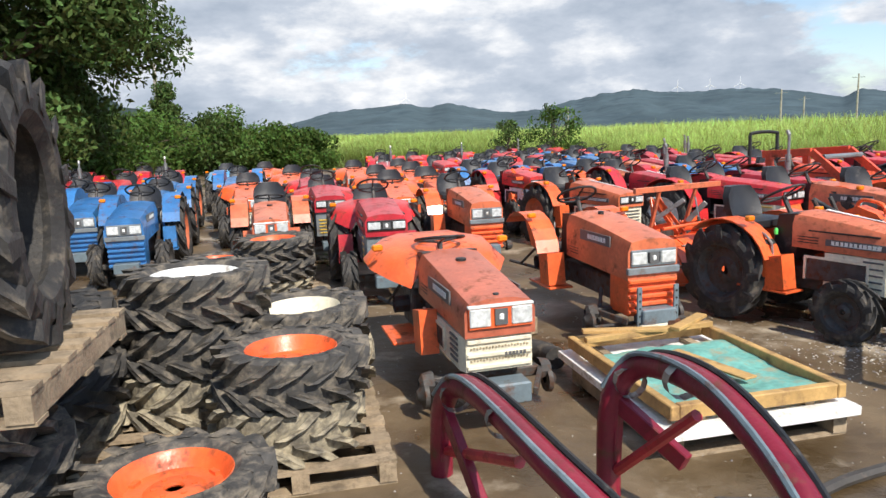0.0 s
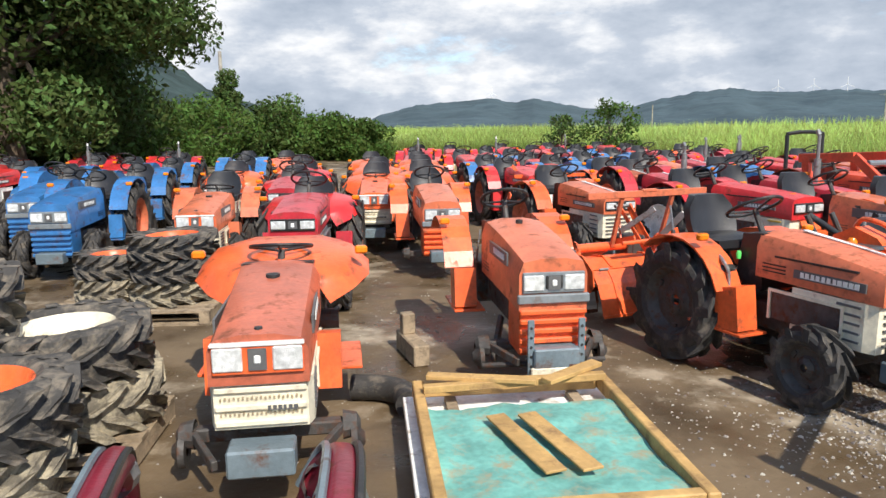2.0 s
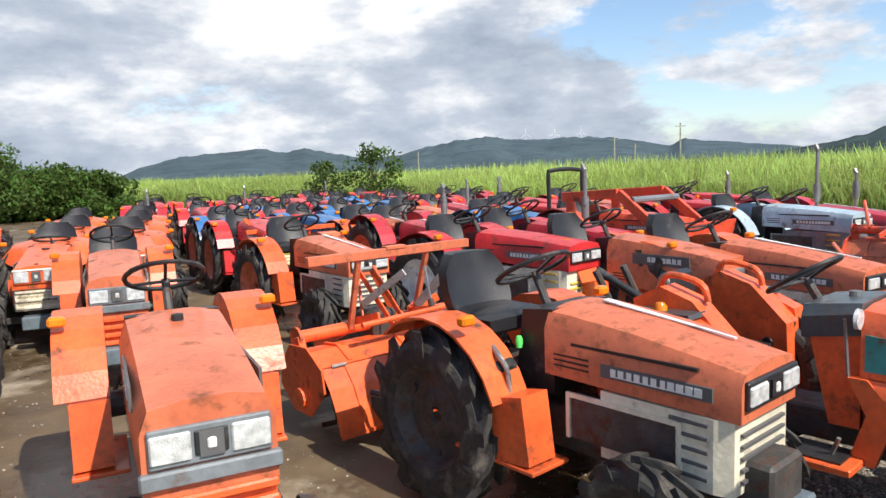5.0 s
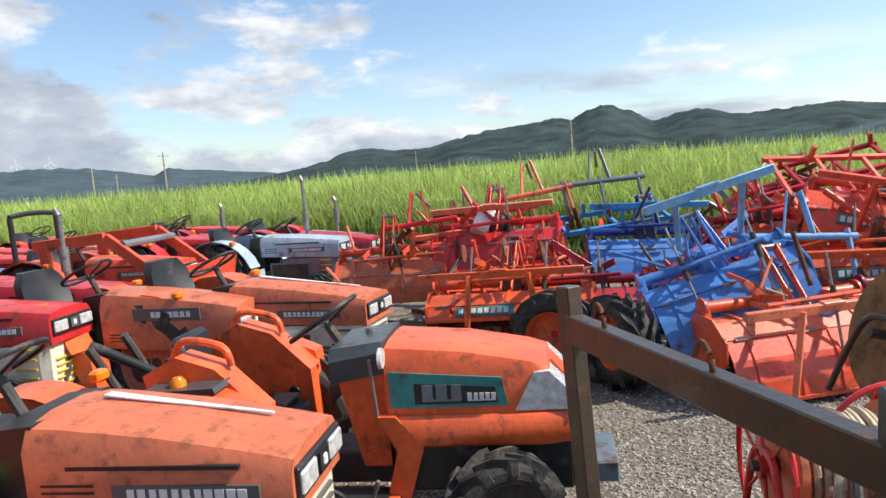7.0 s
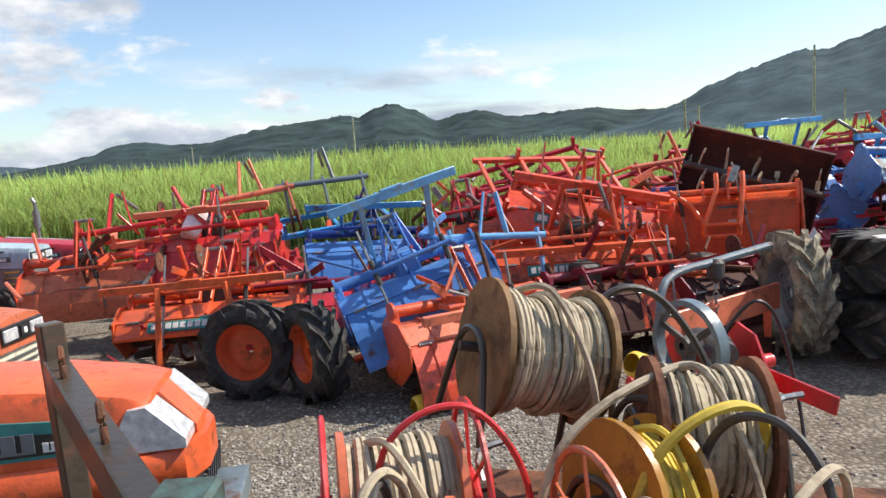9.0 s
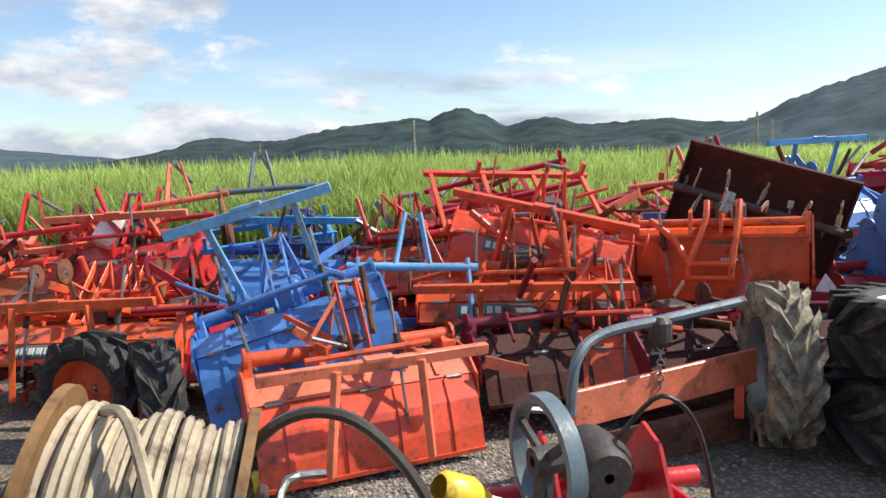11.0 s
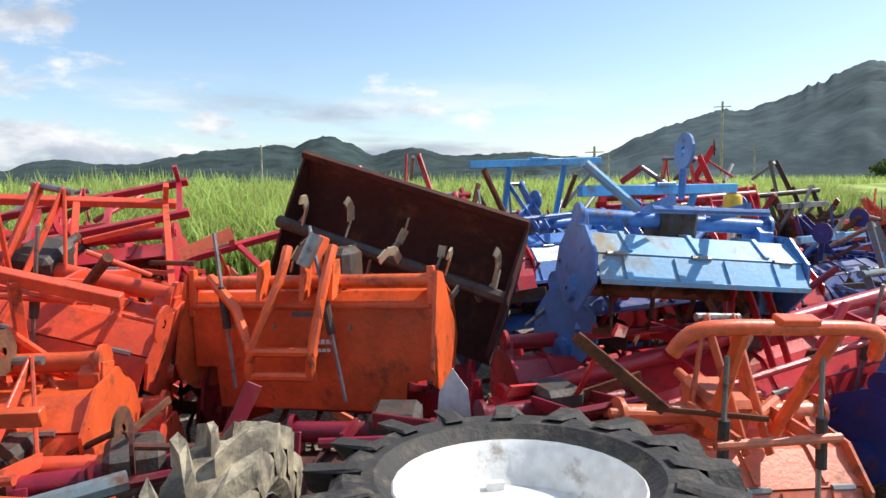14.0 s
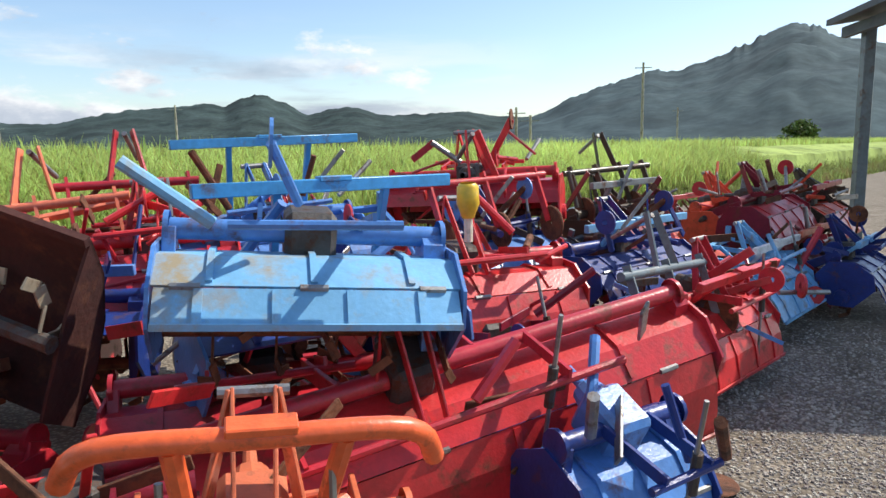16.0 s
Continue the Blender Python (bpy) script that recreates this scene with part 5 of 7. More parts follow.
def square_tiller(m, w, label):
    """A tiller with a flat square back plate, ears at its ends and a ladder strut in the middle. The origin is at the plate's foot."""
    root = thing("rotary_tiller", m, label, "tiller", "heap of rotary tillers")
    h, O, D = w / 2, PAINT["deep_orange"], PAINT["orange"]
    plate_m = prism(fresh(), [(-h * 0.98, 0.50), (-h * 0.98, 0.20), (-h * 0.80, 0.20), (-h * 0.78, 0.0), (h * 0.74, 0.0), (h * 0.76, 0.14), (h * 0.98, 0.16), (h * 0.98, 0.50)], 0, 0.008, "y")
    part("back_plate", plate_m, O, root, "", 0.003)
    part("plate_fold", box(fresh(), (0, -0.012, 0.50), (w * 0.97, 0.03, 0.02)), O, root, "", 0.004)
    part("hood", sheet(fresh(), [(0.0, 0.50), (0.06, 0.56), (0.22, 0.57), (0.36, 0.48), (0.40, 0.30)], -h, h, 0.010), D, root)
    for k in (-0.62, -0.28, 0.34):
        part("bolt", lathe(fresh(), [(-0.006, 0.012), (-0.012, 0.010), (-0.012, 0.001)], 8, "y", (h * k, 0, 0.40)), STEEL, root)
    for sx in (-1, 1):
        x0, x1 = sorted((sx * h, sx * (h + 0.016)))
        part("ear", prism(fresh(), [(-0.10, 0.16), (-0.13, 0.24), (-0.08, 0.42), (0.0, 0.66), (0.10, 0.64), (0.34, 0.30), (0.2, 0.05), (0.02, 0.08)], x0, x1), D, root, "", 0.004)
        part("corner_post", bar(fresh(), (sx * h * 0.97, 0.0, 0.45), (sx * h * 0.97, 0.02, 0.68), 0.035, 0.035), D, root, "", 0.004)
    part("beam", tube(fresh(), [(-h * 0.97, 0.03, 0.61), (h * 0.97, 0.03, 0.61)], 0.034, 12), D, root, "", 0, True)
    for x0, x1 in ((-0.08, -0.20), (0.15, 0.10)):
        part("ladder_side", tube(fresh(), curve([(x0, 0.0, 0.78), (x0 - 0.01, -0.10, 0.62), (x1, -0.19, 0.32), (x1 - 0.01, -0.19, 0.20)], 4), 0.024, 8), D, root, "", 0, True)
    for z, x0, x1 in ((0.32, -0.22, 0.12), (0.21, -0.23, 0.11)):
        part("ladder_rung", tube(fresh(), [(x0, -0.19, z), (x1, -0.19, z)], 0.022, 8), D, root, "", 0, True)
    part("brace", tube(fresh(), [(-h * 0.80, 0.0, 0.64), (-h * 0.50, -0.10, 0.50), (-0.20, -0.19, 0.32)], 0.026, 8), D, root, "", 0, True)
    for x in (-0.20, 0.02, 0.16):
        part("pivot_lug", prism(fresh(), [(-0.10, 0.54), (-0.06, 0.70), (0.02, 0.72), (0.02, 0.56)], x - 0.012, x + 0.012), D, root, "", 0.004)
    part("spring_case", tube(fresh(), [(0.10, -0.06, 0.84), (0.04, -0.10, 0.70)], 0.034, 10), STEEL, root, "bare steel spring case", 0, True)
    part("mast", bar(fresh(), (0.02, 0.02, 0.60), (0.06, 0.10, 0.82), 0.03, 0.07), D, root, "", 0.005)
    part("gearbox", box(fresh(), (0.08, 0.18, 0.66), (0.22, 0.22, 0.2)), CAST, root, "", 0.03)
    for a, b in (((-h * 0.72, -0.02, 0.86), (-h * 0.56, -0.09, 0.12)), ((0.06, -0.05, 0.88), (0.22, -0.12, 0.08))):
        s = part("spring_rod", tube(fresh(), [a, b], 0.010, 6), STEEL, root)
        part("spring", tube(fresh(), [Vector(a).lerp(Vector(b), 0.35), Vector(a).lerp(Vector(b), 0.62)], 0.020, 8), CAST, s)
    writing(root, (h * 0.02, -0.010, 0.33), 0.13, 0.022, 5)
    writing(root, (h * 0.03, -0.010, 0.29), 0.10, 0.016, 4)
    part("warning_label", box(fresh(), (0.02, -0.004, 0.46), (0.2, 0.004, 0.022)), DECAL_DARK, root)
    part("rotor", tube(fresh(), [(-h, 0.22, 0.20), (h, 0.22, 0.20)], 0.04, 8), RUSTY, root)


def scrap(name, count, spots, mat, label, seed, long=0.5):
    """Loose bars, tubes and flat links tangled in the heap."""
    rn = random.Random(seed)
    bm = fresh()
    for _ in range(count):
        x, y, top = rn.choice(spots)
        p = Vector((x + rn.gauss(0, 0.38), y + rn.gauss(0, 0.38), rn.uniform(0.05, top)))
        d = Vector((rn.uniform(-0.6, 0.6), rn.uniform(-1, 1), rn.uniform(-0.35, 0.45))).normalized() * rn.uniform(0.2, long)
        kind = rn.random()
        if kind < 0.45:
            tube(bm, [p, p + d], rn.choice((0.010, 0.014, 0.02, 0.03)), 7)
        elif kind < 0.9:
            bar(bm, p, p + d, rn.choice((0.012, 0.03)), rn.choice((0.03, 0.05, 0.07)))
        else:
            lathe(bm, [(-0.008, 0.02), (-0.008, 0.09), (0.008, 0.09), (0.008, 0.02)], 14, rn.choice("xy"), p)
    tagged(linked(name, bm, mat), label, "scrap", "", "stuff")

# ---- tractors in the yard ----
K1 = tractor(pose(0.473, 5.56, -0.02, 0, 0, 9), "orange", "sun", "cream", canopy="orange", wheels=False, label="orange tractor without wheels, cream grille and flared mudguard", seat=False, weathered="dusty_red")
K2 = tractor(pose(1.98, 6.90, 0.0, 0, 0, 9), "orange", "boxy", "cream", wheels=False, label="boxy orange tractor without wheels, slatted grille, on the mud", seat=False, weathered="faded_orange")
B16 = tractor(pose(3.69, 6.26, 0, 0, 0, 23), "orange", "round", "cream", rim="iron", long=0.88, label="orange tractor with black seat, cream skirt and lugged tyres", weathered="worn_orange", R=0.44, r=0.265, rear_w=0.23)
XB = compact_tractor(pose(4.97, 5.81, 0, 0, 0, 24), "newer orange tractor with a wedge-shaped bonnet and dark side plate")
YM = tractor(pose(4.60, 9.65, 0, 0, 0, 24), "red", "red", "cream", rim="white", label="bright red tractor with cream grille panels", R=0.5)
RED2 = tractor(pose(5.45, 10.30, 0, 0, 0, 22), "crimson", "red", "grey", rim="white", exhaust=1.6, label="dark red tractor with a tan grille", R=0.5)
OR4 = tractor(pose(5.55, 8.75, 0, 0, 0, 18), "orange", "boxy", "cream", label="orange tractor with wide headlamps", weathered="faded_orange")
OR5 = tractor(pose(6.15, 8.0, 0, 0, 0, 14), "orange", "round", "cream", label="orange tractor with a white-striped bonnet and cream skirt", weathered="worn_orange")
LOADER = tractor(pose(7.0, 11.4, 0, 0, 0, 20), "vermilion", "red", "grey", loader="vermilion", rops=True, label="red tractor carrying a front loader", R=0.52)
BLUEW = tractor(pose(9.0, 10.7, 0, 0, 0, 16), "frost", "red", "grey", exhaust=1.75, label="pale blue tractor with a bright bonnet", R=0.5)
R2 = tractor(pose(3.05, 10.85, 0, 0, 0, 20), "orange", "round", "cream", label="orange tractor with a white-striped bonnet among others", weathered="faded_orange")
CBOX = tractor(pose(1.25, 10.45, 0, 0, 0, 8), "orange", "boxy", "cream", wheels=False, label="boxy orange tractor with slatted grille", weathered="faded_orange")
LRED = tractor(pose(0.0, 8.85, 0, 0, 0, 5), "crimson", "red", "grey", canopy="red", front_wheels=True, label="dark red tractor with a flared red mudguard")
LBRN = tractor(pose(-1.45, 10.1, 0, 0, 0, 8), "faded_orange", "sun", "cream", label="faded brown-orange tractor with a black dashboard")
LBLU = tractor(pose(-4.3, 11.6, 0, 0, 0, 9), "tractor_blue", "boxy", "white", label="bright blue tractor with a white nose", rim="orange", R=0.55)
LBL2 = tractor(pose(-3.3, 10.5, 0, 0, 0, 8), "tractor_blue", "boxy", "grey", label="dark blue tractor with a grey nose", R=0.52)
LORC = tractor(pose(-2.3, 13.4, 0, 0, 0, 8), "orange", "sun", "cream", canopy="orange", label="orange tractor with a flared orange mudguard")
LBLC = tractor(pose(-3.9, 19.6, 0, 0, 0, 8), "sky_blue", "sun", "white", canopy="pale_blue", label="blue tractor with a flared pale blue mudguard")
FAR_RED = tractor(pose(2.6, 13.6, 0, 0, 0, 14), "red", "red", "white", label="red tractor with a white grille", R=0.5)
FAR_BLUE = tractor(pose(3.6, 14.8, 0, 0, 0, 16), "tractor_blue", "boxy", "white", label="blue tractor with a white nose", R=0.5)
FAR_OR = tractor(pose(0.35, 12.3, 0, 0, 0, 5), "orange", "sun", "cream", canopy="orange", rops=False, label="orange tractor with a flared mudguard")
FAR_DARK = tractor(pose(4.6, 12.4, 0, 0, 0, 18), "crimson", "round", "grey", exhaust=1.42, rops=False, label="dark red tractor with a tall exhaust", R=0.52)

rng = random.Random(7)
SPOTS = [
    (LRED, -0.75, 11.6, 6), (LRED, -1.05, 13.9, 6), (FAR_OR, -1.7, 16.4, 6), (FAR_OR, 0.15, 14.7, 5), (FAR_OR, 0.95, 15.4, 5), (FAR_OR, 1.15, 13.0, 6), (FAR_OR, 0.75, 17.8, 5), (FAR_OR, -0.3, 18.0, 5), (FAR_OR, -2.8, 19.8, 8),
    (LBLU, -5.2, 13.0, 10), (LBL2, -3.7, 12.6, 10), (LBL2, -4.1, 15.4, 10), (LBLU, -3.0, 16.2, 8), (FAR_RED, -5.4, 16.0, 8), (FAR_RED, -6.9, 14.4, 8), (FAR_DARK, -6.8, 17.2, 8), (FAR_RED, -8.4, 16.4, 8), (FAR_DARK, -5.2, 18.6, 8), (FAR_RED, -9.8, 18.8, 8), (FAR_DARK, -8.0, 19.6, 8), (FAR_RED, -6.4, 20.4, 8),
    (OR5, 4.3, 13.2, 20), (FAR_BLUE, 6.2, 12.9, 20), (FAR_RED, 7.0, 14.3, 20), (OR4, 5.6, 15.6, 16), (FAR_BLUE, 4.7, 17.2, 14), (FAR_RED, 3.4, 16.4, 12), (FAR_BLUE, 2.4, 15.4, 12), (FAR_DARK, 6.6, 16.9, 18), (FAR_RED, 7.8, 16.0, 20), (OR4, 8.6, 14.4, 20), (FAR_RED, 8.9, 12.5, 20), (FAR_DARK, 9.8, 13.2, 20), (FAR_DARK, 7.9, 18.4, 18),
    (FAR_RED, 1.9, 19.3, 8), (FAR_BLUE, 3.2, 19.4, 10), (FAR_RED, 4.6, 20.2, 12), (FAR_BLUE, 5.8, 19.4, 14), (FAR_RED, 6.9, 21.0, 14), (FAR_DARK, 8.6, 20.3, 16), (FAR_RED, 9.6, 17.0, 18), (FAR_DARK, 2.6, 22.6, 8), (FAR_RED, 4.2, 23.2, 10), (FAR_BLUE, 5.6, 23.0, 10), (FAR_RED, 7.4, 24.0, 12), (OR4, 8.6, 22.6, 12), (FAR_RED, 3.4, 26.0, 8), (FAR_DARK, 5.2, 26.4, 10), (FAR_RED, 7.0, 27.0, 10), (FAR_RED, 1.6, 24.4, 6), (FAR_DARK, 0.4, 21.6, 4), (FAR_RED, 0.3, 25.4, 4),
    (FAR_DARK, 9.9, 11.1, 18), (FAR_RED, 10.7, 14.4, 20),
]
for src, x, y, a in SPOTS:
    copy_thing(src, pose(x + rng.uniform(-0.12, 0.12), y + rng.uniform(-0.15, 0.15), 0, 0, 0, a + rng.uniform(-5, 5)))

for k in (-1, 1):
    u = part("drilled_upright", box(fresh(), (k * 0.165, -1.70, 0.33), (0.042, 0.02, 0.42)), PAINT["steel_grey"], K2, "grey drilled steel upright", 0.003)
    for j in range(6):
        part("hole", lathe(fresh(), [(-1.712, 0.010), (-1.714, 0.001)], 8, "y", (k * 0.165, 0, 0.18 + 0.062 * j)), BLACK, u)
part("front_plate", box(fresh(), (-0.05, -1.73, 0.17), (0.24, 0.03, 0.13)), PAINT["cream"], K2, "chipped cream plate", 0.006)
part("rusty_plate", box(fresh(), (0.13, -1.728, 0.18), (0.12, 0.03, 0.15)), RUSTY, K2, "rusted plate", 0.006)
for sx in (-1, 1):
    part("tie_rod", tube(fresh(), [(sx * 0.08, -1.60, 0.22), (sx * 0.42, -1.44, 0.17)], 0.018, 8), CAST, K2)
    part("hanging_arm", bar(fresh(), (sx * 0.24, -1.20, 0.44), (sx * 0.33, -1.34, 0.16), 0.03, 0.06), CAST, K2, "", 0.005)
part("bonnet_knob", lathe(fresh(), [(0.99, 0.028), (1.045, 0.026), (1.05, 0.001)], 12, "z", (0, -0.74, 0)), BLACK, K2)
part("badge_frame", box(fresh(), (0, -1.638, 0.765), (0.11, 0.02, 0.085)), BLACK, K2, "", 0.004)
for nm_root in (K1, K2):
    for sx in (-1, 1):
        part("axle_hub", lathe(fresh(), [(sx * 0.40, 0.03), (sx * 0.40, 0.085), (sx * 0.43, 0.09), (sx * 0.45, 0.05), (sx * 0.47, 0.03), (sx * 0.47, 0.002)], 14, "x", (0, -1.34, 0.20)), CAST, nm_root, "", 0, True)
        part("steering_arm", bar(fresh(), (sx * 0.36, -1.36, 0.28), (sx * 0.22, -1.62, 0.24), 0.03, 0.05), CAST, nm_root, "", 0.004)
wood_block = thing("wooden_block", pose(1.28, 6.1, 0, 0, 0, 20), "weathered brown wooden block on the mud", "wood block")
part("beam", box(fresh(), (0, 0, 0.08), (0.12, 0.5, 0.16)), PALLET, wood_block, "", 0.01)
part("prop", box(fresh(), (0, 0.12, 0.24), (0.10, 0.10, 0.16)), PALLET, wood_block, "", 0.008)

# ---- tyre stacks on pallets ----


def pallet(m, w=1.1, d=1.1, label="weathered wooden pallet on the ground"):
    root = thing("pallet", m, label, "pallet")
    for k in range(7):
        part("deck_board", box(fresh(), (0, -d / 2 + 0.05 + k * (d - 0.1) / 6, 0.128), (w, 0.10, 0.020)), PALLET, root)
    for k in (-1, 0, 1):
        part("bearer", box(fresh(), (k * (w / 2 - 0.05), 0, 0.067), (0.09, d, 0.10)), PALLET, root)
    for k in (-1, 0, 1):
        part("base_board", box(fresh(), (0, k * (d / 2 - 0.06), 0.008), (w, 0.10, 0.016)), PALLET, root)
    return root


def stack(x, y, z0, n, R, W, rim, label, spin=0, mat=RUBBER_WORN):
    for k in range(n):
        loose_wheel(pose(x + rng.uniform(-0.03, 0.03), y + rng.uniform(-0.03, 0.03), z0 + W * (k + 0.5) * 1.03, 0, -90 + rng.uniform(-1.5, 1.5), spin + rng.uniform(0, 90)), R, W, 14, rim if k == n - 1 or k == n - 2 else None, label, mat if k else RUBBER_PALE)


pallet(pose(-0.52, 4.15, 0, 0, 0, 6), 1.0, 1.6)
pallet(pose(-1.25, 4.35, 0, 0, 0, 4), 0.9, 1.2)
pallet(pose(-1.38, 7.5, 0, 0, 0, 4), 1.5, 1.1)
stack(-1.15, 4.40, 0.14, 3, 0.46, 0.29, PAINT["white"], "stack of worn lugged tyres, the top one with a white rim")
stack(-0.50, 4.62, 0.14, 2, 0.45, 0.29, PAINT["cream"], "dusty lugged tyres with a cream rim on a pallet")
stack(-0.52, 3.78, 0.14, 2, 0.44, 0.27, PAINT["orange"], "stack of lugged tyres topped by an orange rim")
stack(-0.90, 2.80, 0.0, 2, 0.43, 0.23, PAINT["orange"], "lugged tyres with an orange rim lying on the mud")
stack(-1.72, 7.55, 0.14, 2, 0.36, 0.22, PAINT["orange"], "small stack of tyres with orange rims on a pallet")
stack(-1.08, 7.5, 0.14, 3, 0.42, 0.21, PAINT["orange"], "stack of lugged tyres topped by an orange rim")
pallet(pose(-1.78, 2.88, 0.88, 0, 0, 4), 1.15, 1.15, "wooden pallet raised on a pile of tyres")
stack(-1.92, 2.92, 0.0, 3, 0.55, 0.285, None, "dark tyres added to fill the shade under a pallet")
# unseen stack in the darkest rubber, added to stand for this corner's deep shade
stack(-2.0, 4.05, 0.0, 3, 0.5, 0.30, None, "dark tyres added to fill the shade", 0, RUBBER)
loose_wheel(pose(-1.85, 2.92, 1.59, 0, 0, 8), 0.57, 0.34, 14, None, "large black tractor tyre standing on a pallet", RUBBER)
loose_wheel(pose(-1.46, 2.86, 1.59, 0, 0, 12), 0.57, 0.34, 14, None, "large black tractor tyre standing on a pallet")

elbow = thing("pipe_elbow", pose(1.16, 5.10, 0), "thick black rubber pipe elbow lying on the mud", "pipe")
part("tube", tube(fresh(), curve([(-0.22, 0.16, 0.085), (-0.02, 0.14, 0.085), (0.12, 0.04, 0.085), (0.17, -0.14, 0.085)], 5), 0.082, 14), RUBBER, elbow, "", 0, True)
part("rim_band", tube(fresh(), [(0.165, -0.10, 0.085), (0.172, -0.15, 0.085)], 0.087, 14), RUBBER, elbow, "", 0, True)

# ---- wooden window frame lying on a pallet ----


def cloth_frame():
    m = pose(2.0, 4.12, 0, 0, 0, 7)
    pallet(m @ pose(0.02, -0.02, 0), 1.15, 1.3, "pale weathered pallet under a wooden frame")
    root = thing("window_shutter", m @ pose(0, 0, 0.145), "yellowed wooden frame with torn teal cloth on a pallet", "shutter")
    w, d = 0.53, 0.66
    part("sheet_board", box(fresh(), (0, 0, 0.03), (1.22, 1.50, 0.055)), PAINT["white"], root, "white painted board", 0.004)
    for k in (-1, 1):
        part("side_rail", box(fresh(), (k * w, 0, 0.135), (0.055, 2 * d + 0.06, 0.085)), WOOD, root, "", 0.006)
        part("end_rail", box(fresh(), (0, k * d, 0.135), (2 * w - 0.06, 0.055, 0.085)), WOOD, root, "", 0.006)
    bm = fresh()
    n = 22
    grid = [[bm.verts.new((-w + 0.03 + (2 * w - 0.06) * i / n, -d + 0.03 + (2 * d - 0.30) * j / n, 0.125 + 0.022 * noise.fractal(Vector((i * 0.25, j * 0.16, 2)), 0.9, 2.0, 4))) for i in range(n + 1)] for j in range(n + 1)]
    for p, q in zip(grid, grid[1:]):
        for i in range(n):
            bm.faces.new((p[i], p[i + 1], q[i + 1], q[i]))
    part("cloth", bm, CLOTH, root, "creased teal cloth", 0, True)
    for k in (-1, 1):
        part("batten", box(fresh(), (k * 0.35, 0, 0.075), (0.06, 1.3, 0.035)), PALLET, root)
    for x in (-0.10, 0.06):
        part("slat", box(fresh(), (x, -0.12, 0.165), (0.10, 0.62, 0.014), pose(0, 0, 0, 0, 0, 14)), WOOD, root, "brown slat", 0.003)
    bm = fresh()
    bar(bm, (-w + 0.02, d - 0.17, 0.20), (w - 0.02, d - 0.12, 0.21), 0.05, 0.04)
    bar(bm, (-w + 0.05, d - 0.05, 0.23), (0.1, d - 0.20, 0.23), 0.07, 0.025)
    bar(bm, (0.15, d - 0.22, 0.23), (w - 0.03, d - 0.02, 0.25), 0.08, 0.025)
    part("loose_lath", bm, WOOD, root, "pale laths", 0.003)


cloth_frame()

# ---- maroon loader arms ----


def loader_arm(pts, leg, label):
    root = thing("loader_arm", pose(*pts[0]), label, "loader arm")
    o = Vector(pts[0])
    loc = [Vector(p) - o for p in pts]
    part("arm", tube(fresh(), curve(loc, 7), 0.062, 10), PAINT["maroon"], root, "", 0, True)
    for dx in (-0.05, 0.05):
        part("hose", tube(fresh(), curve([p + Vector((dx, 0.01, 0.075 - abs(dx) * 0.4)) for p in loc[1:]], 7), 0.014, 6), BLACK if dx > 0 else PAINT["steel_grey"], root, "black hydraulic hose", 0, True)
    bm = fresh()
    for p in (loc[1].lerp(loc[2], 0.5), loc[2].lerp(loc[3], 0.5)):
        lathe(bm, [(-0.03, 0.078), (0.03, 0.078)], 12, "y", p)
    part("clamp", bm, STEEL, root)
    bm = fresh()
    bar(bm, loc[0] + Vector((0, 0, 0)), loc[1] + Vector((0, 0, 0.02)), 0.10, 0.06)
    bar(bm, loc[1], leg - o, 0.05, 0.09)
    part("foot_plate", bm, PAINT["maroon"], root, "", 0.006)
    part("cylinder", tube(fresh(), [loc[0] + Vector((0.03, -0.05, 0.15)), loc[3].lerp(loc[2], 0.3) + Vector((0, 0, -0.12))], 0.028, 8), PAINT["crimson"], root)


loader_arm([(0.30, 3.48, 0.0), (0.32, 3.46, 0.40), (0.42, 3.20, 0.58), (0.62, 2.45, 0.55), (0.85, 1.75, 0.40), (0.95, 1.45, 0.0)], Vector((0.45, 3.0, 0.05)), "maroon front loader arm with black hydraulic hoses on the mud")
loader_arm([(1.10, 3.12, 0.0), (1.13, 3.14, 0.50), (1.25, 3.02, 0.70), (1.33, 2.45, 0.74), (1.36, 1.85, 0.50), (1.37, 1.60, 0.0)], Vector((1.35, 2.8, 0.30)), "maroon front loader arm with black hydraulic hoses on the mud")

# ---- heaps of implements ----
tiller(along((2.74, 7.20, 0.0), (3.96, 7.72, 0.0)), 1.35, "orange", "orange", "worn_orange", 1, rail_h=0.52, back=0.66, label="orange tiller with a raised rail behind a tractor", group="tillers behind tractors")
tiller(along((2.55, 12.3, 0.0), (3.75, 12.7, 0.0)), 1.3, "orange", "orange", "orange", 0, rail_h=0.35, label="orange tiller hitched behind a tractor", group="tillers behind tractors")
tiller(along((7.84, 4.74, 0.14), (8.40, 3.76, 0.44)), 1.15, "blue", "blue", "pale_blue", 2, rail_h=0.60, label="blue rotary tiller with a pale blue rail on the heap", case="blue", back=0.66, front=True)
tiller(along((7.52, 4.40, 0.0), (8.44, 3.42, 0.0), 6), 1.28, "deep_orange", "salmon", "salmon", 1, rail_h=0.10, flap="vermilion", label="orange-red rotary tiller with a faded rail on the gravel", back=0.7, bits=5, front=True)
tiller(along((8.05, 6.95, 0.0), (8.45, 5.45, 0.05)), 1.5, "deep_orange", "deep_orange", "orange", 2, rail_h=0.18, stripes=True, label="bright orange rotary tiller with a striped label", front=True, back=0.1, bits=10)
tiller(along((8.9, 8.7, 0.25), (9.3, 7.4, 0.30), 24), 1.3, "vermilion", "worn_orange", None, 1, label="rusty orange tiller lying on others", back=0.4, bits=8)
